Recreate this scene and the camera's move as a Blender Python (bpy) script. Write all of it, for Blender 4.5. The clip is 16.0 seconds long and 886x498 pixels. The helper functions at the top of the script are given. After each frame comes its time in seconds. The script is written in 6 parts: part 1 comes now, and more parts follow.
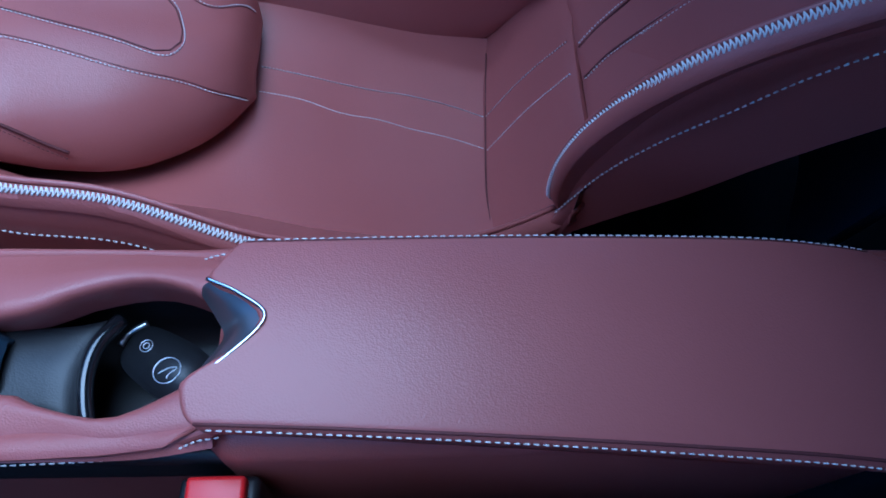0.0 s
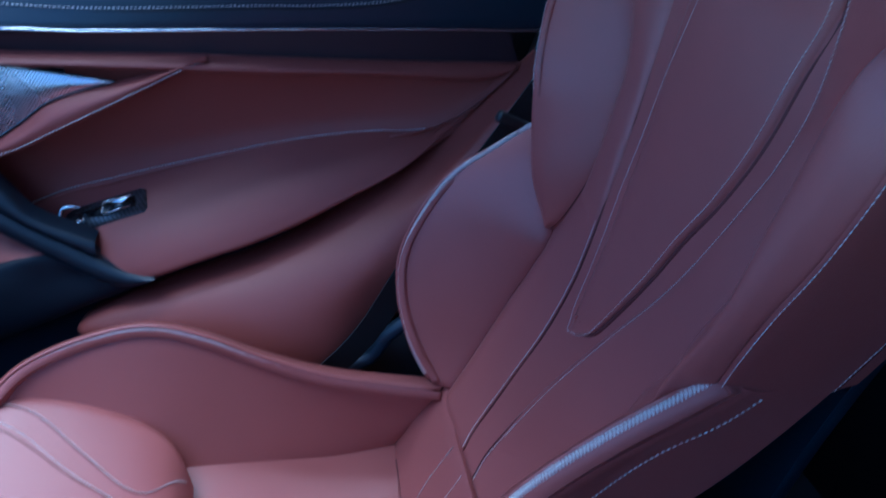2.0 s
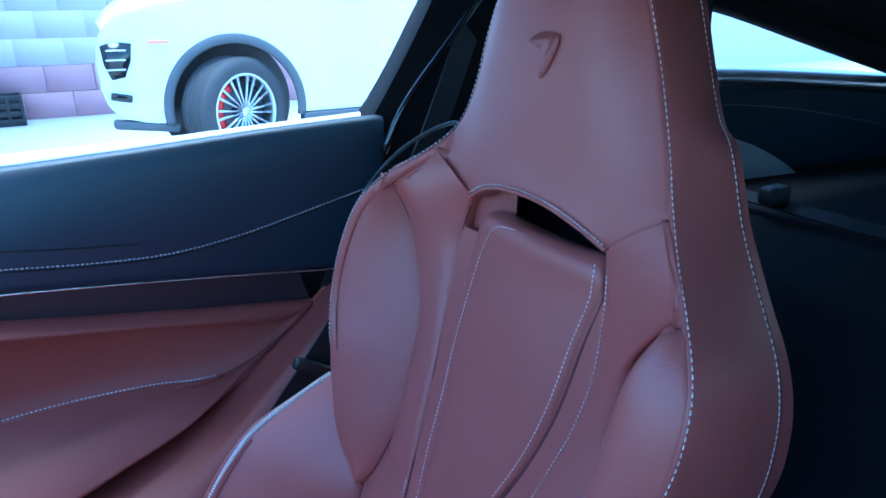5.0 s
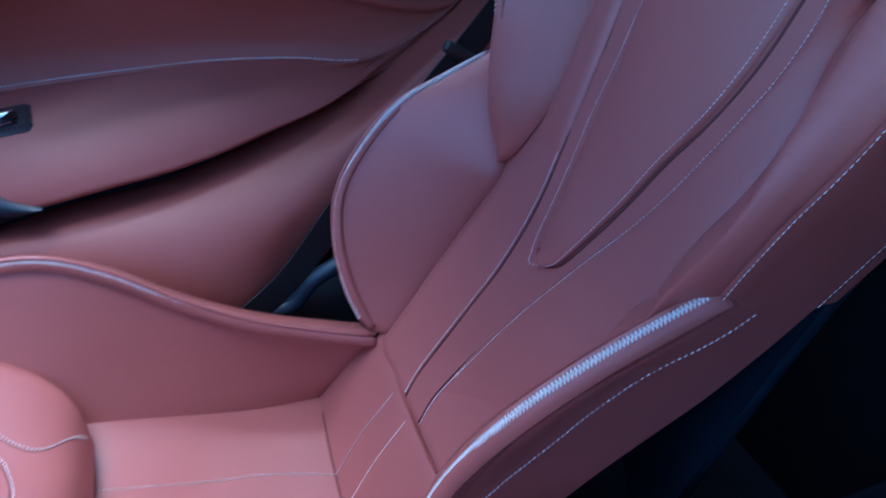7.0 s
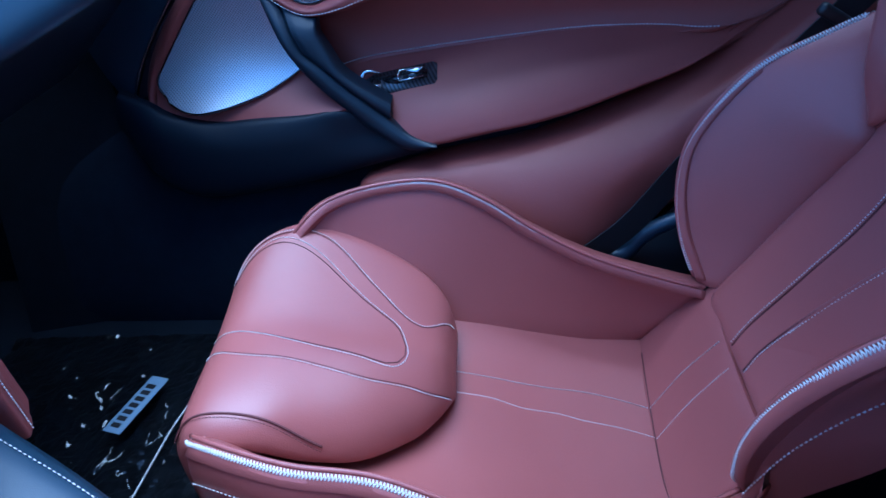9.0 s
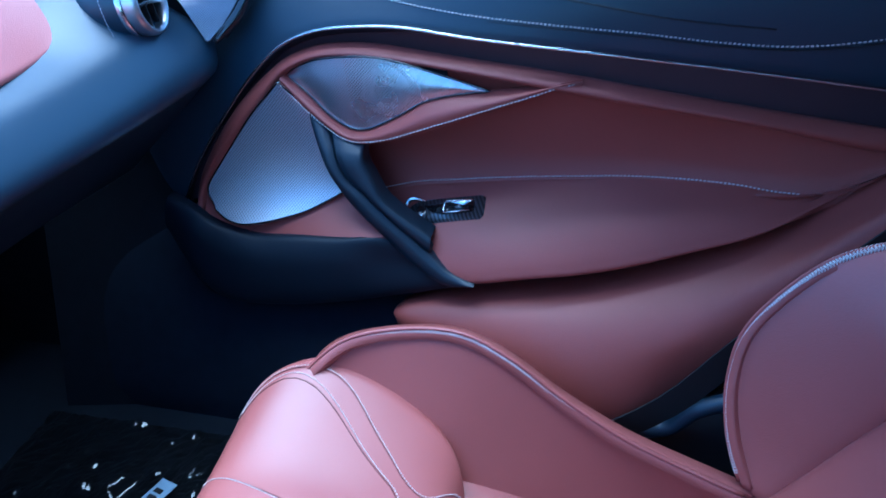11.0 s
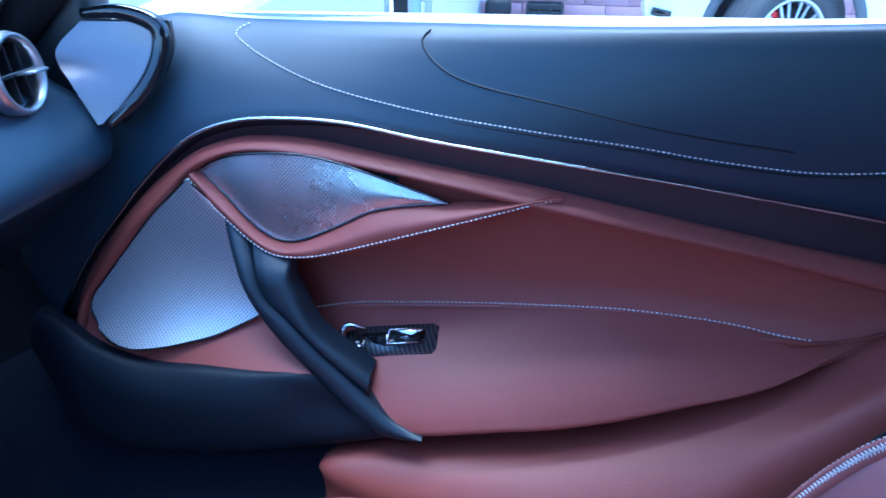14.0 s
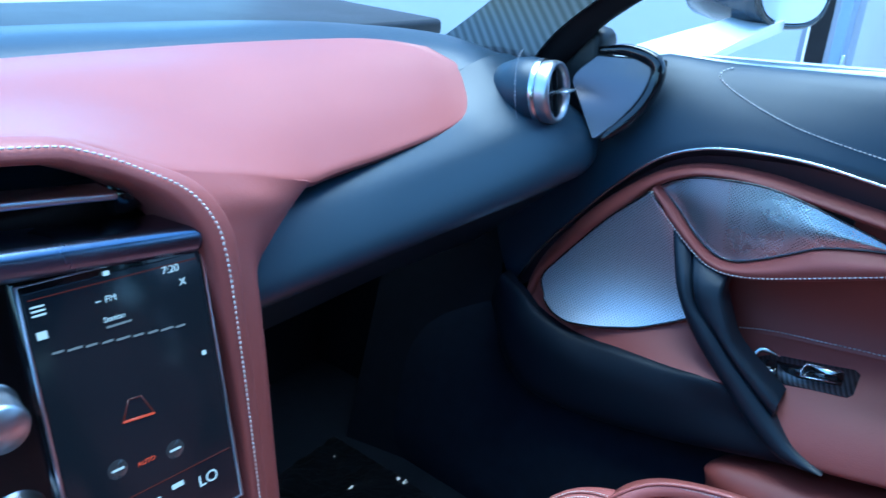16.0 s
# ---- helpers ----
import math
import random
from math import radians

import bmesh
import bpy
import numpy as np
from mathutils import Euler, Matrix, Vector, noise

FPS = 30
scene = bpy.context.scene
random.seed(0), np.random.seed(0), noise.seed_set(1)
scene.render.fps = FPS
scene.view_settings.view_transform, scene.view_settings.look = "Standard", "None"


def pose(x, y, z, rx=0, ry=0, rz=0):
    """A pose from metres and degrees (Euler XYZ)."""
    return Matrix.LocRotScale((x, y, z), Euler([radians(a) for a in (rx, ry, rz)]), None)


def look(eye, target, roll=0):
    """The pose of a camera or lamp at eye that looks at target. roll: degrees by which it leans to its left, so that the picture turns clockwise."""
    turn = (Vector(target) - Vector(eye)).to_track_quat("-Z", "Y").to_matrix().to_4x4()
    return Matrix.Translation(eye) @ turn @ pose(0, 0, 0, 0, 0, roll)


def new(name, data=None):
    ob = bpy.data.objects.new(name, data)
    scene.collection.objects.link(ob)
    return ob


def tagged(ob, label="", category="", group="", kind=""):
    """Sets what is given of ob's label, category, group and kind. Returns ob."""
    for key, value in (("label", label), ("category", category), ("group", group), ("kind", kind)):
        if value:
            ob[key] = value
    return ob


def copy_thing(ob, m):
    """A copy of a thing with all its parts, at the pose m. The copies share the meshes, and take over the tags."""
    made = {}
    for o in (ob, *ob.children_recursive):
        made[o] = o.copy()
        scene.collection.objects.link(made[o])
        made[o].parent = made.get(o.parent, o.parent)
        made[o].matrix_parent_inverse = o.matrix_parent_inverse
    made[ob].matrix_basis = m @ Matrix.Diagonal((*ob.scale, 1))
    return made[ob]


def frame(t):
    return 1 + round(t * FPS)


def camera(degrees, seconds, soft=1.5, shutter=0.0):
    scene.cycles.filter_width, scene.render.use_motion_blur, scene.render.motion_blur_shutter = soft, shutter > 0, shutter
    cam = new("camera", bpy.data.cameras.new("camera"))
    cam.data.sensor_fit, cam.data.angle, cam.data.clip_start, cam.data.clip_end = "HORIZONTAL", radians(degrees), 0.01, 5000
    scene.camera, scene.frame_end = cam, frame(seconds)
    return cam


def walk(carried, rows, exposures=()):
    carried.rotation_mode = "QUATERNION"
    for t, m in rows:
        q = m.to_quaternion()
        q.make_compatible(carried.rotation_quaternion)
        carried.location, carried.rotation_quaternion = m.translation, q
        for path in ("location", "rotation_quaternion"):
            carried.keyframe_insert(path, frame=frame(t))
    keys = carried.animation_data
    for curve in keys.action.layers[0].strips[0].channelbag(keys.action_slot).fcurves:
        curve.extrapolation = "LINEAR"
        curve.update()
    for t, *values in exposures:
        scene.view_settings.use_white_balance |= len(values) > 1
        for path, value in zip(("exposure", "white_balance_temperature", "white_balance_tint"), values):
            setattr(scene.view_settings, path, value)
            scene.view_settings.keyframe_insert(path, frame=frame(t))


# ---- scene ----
cam = camera(66.3, 16.0, shutter=0.3)
PATH = [
    (0, (0.008, -0.045, 0.782), (0.149, 0.918, -0.965), 7.0),
    (0.5, (0.003, -0.056, 0.78), (0.064, 0.999, -0.918), 2.8),
    (1, (-0.016, -0.037, 0.808), (0.031, 1.003, -0.9), 5.2),
    (1.5, (0.052, -0.068, 0.891), (0.158, 1.362, -0.504), -4.5),
    (2, (0.084, -0.068, 0.959), (0.418, 1.556, -0.16), -3.8),
    (2.5, (0.1, -0.07, 1.032), (0.656, 1.642, 0.159), -3.2),
    (3, (0.099, -0.084, 1.094), (0.752, 1.68, 0.413), -1.9),
    (3.2, (0.097, -0.087, 1.107), (0.796, 1.684, 0.495), -1.6),
    (5.5, (0.1, -0.003, 1.003), (1.099, 1.56, 0.257), 0.3),
    (6, (0.07, 0.001, 0.968), (1.05, 1.501, 0.081), 2.3),
    (6.5, (0.014, 0.017, 0.911), (0.972, 1.436, -0.123), 5.7),
    (7, (-0.003, -0.029, 0.877), (0.681, 1.451, -0.28), 5.1),
    (7.5, (-0.009, -0.091, 0.864), (0.369, 1.405, -0.408), 3.9),
    (8, (-0.053, -0.137, 0.869), (0.061, 1.412, -0.391), 1.0),
    (8.5, (-0.084, -0.15, 0.88), (-0.126, 1.436, -0.338), -3.2),
    (11, (-0.009, 0.008, 0.966), (-0.426, 1.659, -0.084), -3.6),
    (11.5, (0.043, 0.007, 1.008), (-0.261, 1.767, 0.11), -3.8),
    (12, (0.053, 0.044, 1.028), (-0.088, 1.881, 0.249), -1.4),
    (12.5, (0.043, 0.089, 1.004), (0.016, 1.949, 0.27), 0.1),
    (13, (-0.002, 0.169, 0.95), (0.061, 2.02, 0.195), 1.5),
    (13.5, (-0.052, 0.209, 0.936), (-0.126, 2.03, 0.111), 1.5),
    (14, (-0.065, 0.201, 0.938), (-0.313, 1.991, 0.083), 1.3),
    (14.5, (-0.081, 0.178, 0.939), (-0.501, 1.938, 0.088), 1.8),
    (15, (-0.118, 0.103, 0.947), (-0.703, 1.823, 0.111), 2.9),
    (15.5, (-0.142, 0.038, 0.952), (-1.052, 1.636, 0.166), 2.6),
    (16, (-0.141, 0.007, 0.954), (-1.269, 1.462, 0.172), 1.8),
]
walk(cam, [(t, look(eye, target, roll)) for t, eye, target, roll in PATH], exposures=[(0.0, 0.75, 3950, 0), (1.5, 0.87, 4150, 0), (3.0, 2.2, 4280, -3), (5.5, 2.27, 4180, -11), (7.0, 1.92, 4480, 0), (9.0, 1.45, 3960, 1), (11.0, 1.88, 4080, -4), (12.5, 2.22, 4330, 1), (14.5, 2.38, 4300, -2), (15.5, 2.0, 4380, -14), (16.0, 1.75, 4400, -12)])
# ---- light ----
world = bpy.data.worlds.new("sky")
world.use_nodes = True
scene.world = world
wn = world.node_tree.nodes
bg = wn["Background"]
sky = wn.new("ShaderNodeTexSky")
sky.sky_type = "NISHITA"
sky.sun_disc = False
SUN_EL, SUN_ROT = radians(82), radians(-18)
sky.sun_elevation, sky.sun_rotation = SUN_EL, SUN_ROT
world.node_tree.links.new(sky.outputs["Color"], bg.inputs["Color"])
bg.inputs["Strength"].default_value = 0.15
sun = new("sun", bpy.data.lights.new("sun", "SUN"))
sun.data.energy, sun.data.angle, sun.data.color = 1.8, radians(50), (1.0, 0.95, 0.90)
sun.matrix_world = look((-0.3, 0.9, 7.0), (0, 0, 0))


# ---- materials ----
def mat(name, colour, rough=0.5, metal=0.0, spots=0.12, scale=6.0, grain=0.0, grain_scale=400.0, coat=0.0, sheen=0.0, spec=0.5):
    """A procedural surface: large soft variation in colour and gloss, fine grain in relief."""
    m = bpy.data.materials.new(name)
    m.use_nodes = True
    nt = m.node_tree
    b = nt.nodes["Principled BSDF"]
    b.inputs["Metallic"].default_value = metal
    b.inputs["Coat Weight"].default_value = coat
    b.inputs["Sheen Weight"].default_value = sheen
    b.inputs["Specular IOR Level"].default_value = spec
    tc = nt.nodes.new("ShaderNodeTexCoord")
    n1 = nt.nodes.new("ShaderNodeTexNoise")
    n1.inputs["Scale"].default_value, n1.inputs["Detail"].default_value = scale, 6
    nt.links.new(tc.outputs["Object"], n1.inputs["Vector"])
    mix = nt.nodes.new("ShaderNodeMix")
    mix.data_type = "RGBA"
    a = [c * (1 - spots) for c in colour]
    z = [min(1, c * (1 + spots)) for c in colour]
    mix.inputs[6].default_value, mix.inputs[7].default_value = (*a, 1), (*z, 1)
    nt.links.new(n1.outputs["Fac"], mix.inputs[0])
    nt.links.new(mix.outputs[2], b.inputs["Base Color"])
    mr = nt.nodes.new("ShaderNodeMapRange")
    mr.inputs["To Min"].default_value, mr.inputs["To Max"].default_value = max(0.02, rough - 0.08), min(1, rough + 0.08)
    nt.links.new(n1.outputs["Fac"], mr.inputs["Value"])
    nt.links.new(mr.outputs["Result"], b.inputs["Roughness"])
    if grain:
        v = nt.nodes.new("ShaderNodeTexVoronoi")
        v.inputs["Scale"].default_value = grain_scale
        n2 = nt.nodes.new("ShaderNodeTexNoise")
        n2.inputs["Scale"].default_value, n2.inputs["Detail"].default_value = grain_scale * 0.35, 4
        nt.links.new(tc.outputs["Object"], v.inputs["Vector"])
        nt.links.new(tc.outputs["Object"], n2.inputs["Vector"])
        add = nt.nodes.new("ShaderNodeMath")
        add.operation = "ADD"
        nt.links.new(v.outputs["Distance"], add.inputs[0])
        nt.links.new(n2.outputs["Fac"], add.inputs[1])
        bp = nt.nodes.new("ShaderNodeBump")
        bp.inputs["Strength"].default_value, bp.inputs["Distance"].default_value = grain, 0.0006
        nt.links.new(add.outputs[0], bp.inputs["Height"])
        nt.links.new(bp.outputs["Normal"], b.inputs["Normal"])
    return m


def perforated(name, colour, rough, pitch, metal=0.6, holes=False):
    """Fine punched metal: round holes in staggered rows."""
    m = mat(name, colour, rough, metal, spots=0.08)
    nt = m.node_tree
    b = nt.nodes["Principled BSDF"]
    tc = nt.nodes.new("ShaderNodeTexCoord")
    mp = nt.nodes.new("ShaderNodeMapping")
    mp.inputs["Rotation"].default_value = (0, radians(45), 0)
    mp.inputs["Scale"].default_value = (1 / pitch, 0.001, 1 / pitch)
    v = nt.nodes.new("ShaderNodeTexVoronoi")
    v.inputs["Scale"].default_value, v.inputs["Randomness"].default_value = 1.0, 0.0
    ramp = nt.nodes.new("ShaderNodeValToRGB")
    ramp.color_ramp.elements[0].position, ramp.color_ramp.elements[1].position = (0.28, 0.38) if holes else (0.24, 0.38)
    nt.links.new(tc.outputs["Object"], mp.inputs["Vector"])
    nt.links.new(mp.outputs["Vector"], v.inputs["Vector"])
    nt.links.new(v.outputs["Distance"], ramp.inputs["Fac"])
    mx = nt.nodes.new("ShaderNodeMix")
    mx.data_type, mx.blend_type = "RGBA", "MULTIPLY"
    mx.inputs[0].default_value = 0.0 if holes else 0.5
    src = b.inputs["Base Color"].links[0].from_socket
    nt.links.new(src, mx.inputs[6])
    nt.links.new(ramp.outputs["Color"], mx.inputs[7])
    nt.links.new(mx.outputs[2], b.inputs["Base Color"])
    bp = nt.nodes.new("ShaderNodeBump")
    bp.inputs["Strength"].default_value, bp.inputs["Distance"].default_value = 0.12, 0.0005
    nt.links.new(ramp.outputs["Color"], bp.inputs["Height"])
    nt.links.new(bp.outputs["Normal"], b.inputs["Normal"])
    if holes:
        nt.links.new(ramp.outputs["Color"], b.inputs["Alpha"])
    return m


def carbon(name, pitch=0.006):
    """Woven carbon fibre under clear lacquer."""
    m = mat(name, (0.02, 0.02, 0.023), 0.35, 0.2, coat=0.6)
    nt = m.node_tree
    b = nt.nodes["Principled BSDF"]
    tc = nt.nodes.new("ShaderNodeTexCoord")
    mp = nt.nodes.new("ShaderNodeMapping")
    mp.inputs["Rotation"].default_value = (0, radians(40), 0)
    w = nt.nodes.new("ShaderNodeTexWave")
    w.inputs["Scale"].default_value, w.inputs["Distortion"].default_value = 0.35 / pitch, 0.4
    nt.links.new(tc.outputs["Object"], mp.inputs["Vector"])
    nt.links.new(mp.outputs["Vector"], w.inputs["Vector"])
    mx = nt.nodes.new("ShaderNodeMix")
    mx.data_type = "RGBA"
    mx.inputs[6].default_value, mx.inputs[7].default_value = (0.008, 0.008, 0.01, 1), (0.09, 0.09, 0.1, 1)
    nt.links.new(w.outputs["Fac"], mx.inputs[0])
    nt.links.new(mx.outputs[2], b.inputs["Base Color"])
    return m


RED = (0.335, 0.104, 0.090)
LEATHER = mat("red_leather", RED, 0.36, spots=0.10, scale=7, grain=0.22, grain_scale=750, spec=0.5)
# same leather as the seat, with the shade on door and sill put into its colour
LEATHER_SHADED = mat("red_leather_shaded", (0.26, 0.064, 0.049), 0.50, spots=0.10, scale=7, grain=0.2, grain_scale=750)
NAVY = mat("dark_leather", (0.019, 0.034, 0.054), 0.37, spots=0.12, scale=8, grain=0.12, grain_scale=1000, spec=0.55)
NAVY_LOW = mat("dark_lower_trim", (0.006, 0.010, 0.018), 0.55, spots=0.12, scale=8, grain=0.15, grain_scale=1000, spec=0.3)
NAVY_DOOR = mat("dark_door_leather", (0.018, 0.031, 0.050), 0.45, spots=0.12, scale=8, grain=0.12, grain_scale=1000)
HANDLE = mat("handle_leather", (0.010, 0.017, 0.028), 0.45, spots=0.12, scale=8, grain=0.12, grain_scale=1000)
BLACK = mat("black_plastic", (0.012, 0.012, 0.014), 0.45, grain=0.15, grain_scale=700)
GLOSS = mat("gloss_black", (0.01, 0.01, 0.012), 0.12, coat=0.5)
CARPET = mat("black_carpet", (0.012, 0.015, 0.021), 0.95, spots=0.3, scale=40, grain=0.8, grain_scale=900, spec=0.1)
FOOTWELL = mat("navy_carpet", (0.012, 0.016, 0.026), 0.95, spots=0.3, scale=40, grain=0.8, grain_scale=900, spec=0.1)
CHROME = mat("satin_chrome", (0.75, 0.76, 0.78), 0.22, 1.0, spots=0.04)
STEEL = mat("satin_aluminium", (0.62, 0.63, 0.66), 0.34, 1.0, spots=0.05)
THREAD = mat("pale_thread", (0.76, 0.71, 0.68), 0.75, spots=0.1, scale=200)
DARKTHREAD = mat("navy_thread", (0.25, 0.26, 0.30), 0.75, spots=0.1, scale=200)
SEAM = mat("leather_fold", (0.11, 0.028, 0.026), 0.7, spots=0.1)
NAVYSEAM = mat("dark_fold", (0.006, 0.007, 0.01), 0.6)
PLUM = mat("dark_trim", (0.035, 0.022, 0.028), 0.4, grain=0.15)
GRILLE = perforated("punched_steel", (0.78, 0.81, 0.85), 0.38, 0.0036, 0.7)
GRILLE_FINE = perforated("punched_bright_steel", (0.72, 0.71, 0.74), 0.28, 0.0034, 0.85, holes=True)
BLUE_METAL = mat("navy_metal", (0.17, 0.21, 0.30), 0.26, 1.0, spots=0.04)
CARBON = carbon("carbon_fibre")
HEADLINER = mat("black_headliner", (0.015, 0.015, 0.018), 0.9, grain=0.5, grain_scale=800, spec=0.15)
WEB = mat("belt_webbing", (0.012, 0.012, 0.014), 0.75, grain=0.6, grain_scale=900)
REDPLASTIC = mat("red_plastic", (0.55, 0.012, 0.015), 0.35)


# ---- shapes ----
def cr(pts, t):
    """Catmull-Rom through pts at t in 0..1."""
    n = len(pts) - 1
    if n == 0:
        return Vector(pts[0])
    f = min(max(t, 0.0), 1.0) * n
    i = min(int(f), n - 1)
    f -= i
    p1, p2 = Vector(pts[i]), Vector(pts[i + 1])
    p0 = Vector(pts[i - 1]) if i else p1 * 2 - p2
    p3 = Vector(pts[i + 2]) if i + 2 <= n else p2 * 2 - p1
    return 0.5 * (2 * p1 + (p2 - p0) * f + (2 * p0 - 5 * p1 + 4 * p2 - p3) * f * f + (3 * p1 - p0 - 3 * p2 + p3) * f ** 3)


def even(pts, n):
    """n + 1 points spaced evenly along the curve through pts."""
    fine = [cr(pts, k / 240) for k in range(241)]
    run = [0.0]
    for a, b in zip(fine, fine[1:]):
        run.append(run[-1] + (b - a).length)
    out, j = [], 0
    for k in range(n + 1):
        d = run[-1] * k / n
        while j < 239 and run[j + 1] < d:
            j += 1
        step = run[j + 1] - run[j]
        out.append(fine[j].lerp(fine[j + 1], (d - run[j]) / step if step > 1e-9 else 0))
    return out


CABIN = Vector((0.0, 0.0, 0.95))


class Surf:
    """A smooth surface through a row of curves; u runs along the curves, v from the first to the last."""

    def __init__(self, curves, arc=True, toward=CABIN):
        self.n = max(48, 5 * max(len(c) for c in curves))
        self.c = [even(c, self.n) if arc else [cr(c, k / self.n) for k in range(self.n + 1)] for c in curves]
        self.sign = 1.0
        m = sum(1 if self.normal(u, v).dot(Vector(toward) - self.at(u, v)) >= 0 else -1 for u, v in ((0.5, 0.5), (0.5, 0.5), (0.5, 0.5), (0.3, 0.3), (0.7, 0.3), (0.3, 0.7), (0.7, 0.7)))
        self.sign = 1.0 if m >= 0 else -1.0

    def at(self, u, v):
        f = min(max(u, 0), 1) * self.n
        i = min(int(f), self.n - 1)
        return cr([c[i].lerp(c[i + 1], f - i) for c in self.c], v)

    def normal(self, u, v, e=0.015):
        u, v = min(max(u, 0.02), 0.98), min(max(v, 0.02), 0.98)
        n = (self.at(u + e, v) - self.at(u - e, v)).cross(self.at(u, v + e) - self.at(u, v - e)) * self.sign
        return n.normalized() if n.length > 1e-12 else Vector((0, 0, 1))

    def path(self, uv, lift=0.0, n=60):
        """A curve on the surface through the given (u, v) places."""
        out = []
        for k in range(n + 1):
            q = cr([(u, v, 0) for u, v in uv], k / n)
            out.append(self.at(q.x, q.y) + self.normal(q.x, q.y) * lift)
        return out


def sheet(s, nu=24, nv=16, thick=0.012, roll=0.0, wu=0.12, wv=0.12, proud=0.0, ends=(1, 1, 1, 1)):
    """A closed shell on a surface. roll: how far its edges turn down, within the shares wu and wv of its size. ends: which of u=0, u=1, v=0, v=1 turn."""
    bm = bmesh.new()
    top, low = [], []

    def edge(a, w, lo, hi):
        d = 1.0
        if lo and a < w:
            d = min(d, a / w)
        if hi and 1 - a < w:
            d = min(d, (1 - a) / w)
        return 1 - math.sqrt(max(0, 1 - (1 - d) ** 2))

    def spread(k, n):
        a = k / n
        return a - 0.55 * math.sin(2 * math.pi * a) / (2 * math.pi) if roll else a
    for j in range(nv + 1):
        v = spread(j, nv)
        r1, r2 = [], []
        for i in range(nu + 1):
            u = spread(i, nu)
            p, n = s.at(u, v), s.normal(u, v)
            d = max(edge(u, wu, ends[0], ends[1]), edge(v, wv, ends[2], ends[3])) * roll
            q = p + n * (proud - d)
            r1.append(bm.verts.new(q))
            r2.append(bm.verts.new(p - n * max(thick, roll + 0.002)))
        top.append(r1)
        low.append(r2)
    for j in range(nv):
        for i in range(nu):
            for g in (top, low):
                try:
                    bm.faces.new((g[j][i], g[j][i + 1], g[j + 1][i + 1], g[j + 1][i]))
                except ValueError:
                    pass
    rim = [(0, i, 0, i + 1) for i in range(nu)] + [(nv, i, nv, i + 1) for i in range(nu)]
    rim += [(j, 0, j + 1, 0) for j in range(nv)] + [(j, nu, j + 1, nu) for j in range(nv)]
    for a, b, c, d in rim:
        f = bm.faces.new((top[a][b], top[c][d], low[c][d], low[a][b]))
        f.edges[0].smooth = False
    bmesh.ops.remove_doubles(bm, verts=bm.verts, dist=1e-6)
    bmesh.ops.recalc_face_normals(bm, faces=bm.faces)
    return bm


def tube(pts, r, n=40, sides=10, flat=1.0, bm=None, ends=True, up=None, smooth=True, taper=None):
    """A round or oval bar along a curve. flat: its second radius over its first; taper: a list of radius factors along it."""
    bm = bm or bmesh.new()
    line = even(pts, n) if smooth else [Vector(p) for p in pts]
    n = len(line) - 1
    rings, side = [], None
    for k, p in enumerate(line):
        t = (line[min(k + 1, n)] - line[max(k - 1, 0)])
        if t.length < 1e-9:
            t = Vector((1, 0, 0))
        t.normalize()
        if up is not None:
            side = Vector(up).cross(t)
        elif side is None:
            side = t.orthogonal()
        side = side - t * side.dot(t)
        side.normalize()
        w = t.cross(side)
        f = cr([(x, 0, 0) for x in taper], k / n).x if taper else 1.0
        rings.append([bm.verts.new(p + (side * math.cos(a) * r + w * math.sin(a) * r * flat) * f) for a in (2 * math.pi * i / sides for i in range(sides))])
    for a, b in zip(rings, rings[1:]):
        for i in range(sides):
            bm.faces.new((a[i], a[(i + 1) % sides], b[(i + 1) % sides], b[i]))
    if ends:
        bm.faces.new(list(reversed(rings[0])))
        bm.faces.new(rings[-1])
    return bm


def dashes(line, step=0.0055, share=0.62, r=0.0007, bm=None):
    """Stitches: short threads along a line."""
    bm = bm or bmesh.new()
    run = sum((b - a).length for a, b in zip(line, line[1:]))
    n = max(2, int(run / step))
    pts = even(line, n)
    for a, b in zip(pts, pts[1:]):
        d = b - a
        m = a + d * 0.5
        tube([a, m, a + d * share], r, sides=5, bm=bm, smooth=False, taper=[0.6, 1.1, 0.6])
    return bm


def zigzag(s, uv, width=0.009, pitch=0.006, r=0.0011, lift=0.001, side="v"):
    """A wide decorative zigzag seam on a surface: a fan of slanted threads."""
    bm = bmesh.new()
    base = s.path(uv, lift, 80)
    run = sum((b - a).length for a, b in zip(base, base[1:]))
    n = max(4, int(run / pitch))
    pts = even(base, n)
    for k in range(n):
        a, b = pts[k], pts[k + 1]
        d = (b - a).normalized()
        nn = (CABIN - a).normalized()
        w = nn.cross(d).normalized() * width / 2
        tube([a - w, (a + b) / 2 + nn * 0.0006, b + w - d * pitch * 0.4], r, sides=5, bm=bm, smooth=False)
        tube([b + w - d * pitch * 0.4, b, b - w], r, sides=5, bm=bm, smooth=False)
    return bm


def block(size, bevel=0.004, segments=3, bm=None, at=(0, 0, 0)):
    bm2 = bmesh.new()
    bmesh.ops.create_cube(bm2, size=1)
    bmesh.ops.scale(bm2, vec=size, verts=bm2.verts)
    if bevel:
        bmesh.ops.bevel(bm2, geom=bm2.edges[:] + bm2.verts[:], offset=bevel, segments=segments, affect="EDGES", profile=0.5)
    bmesh.ops.translate(bm2, vec=at, verts=bm2.verts)
    return bm2


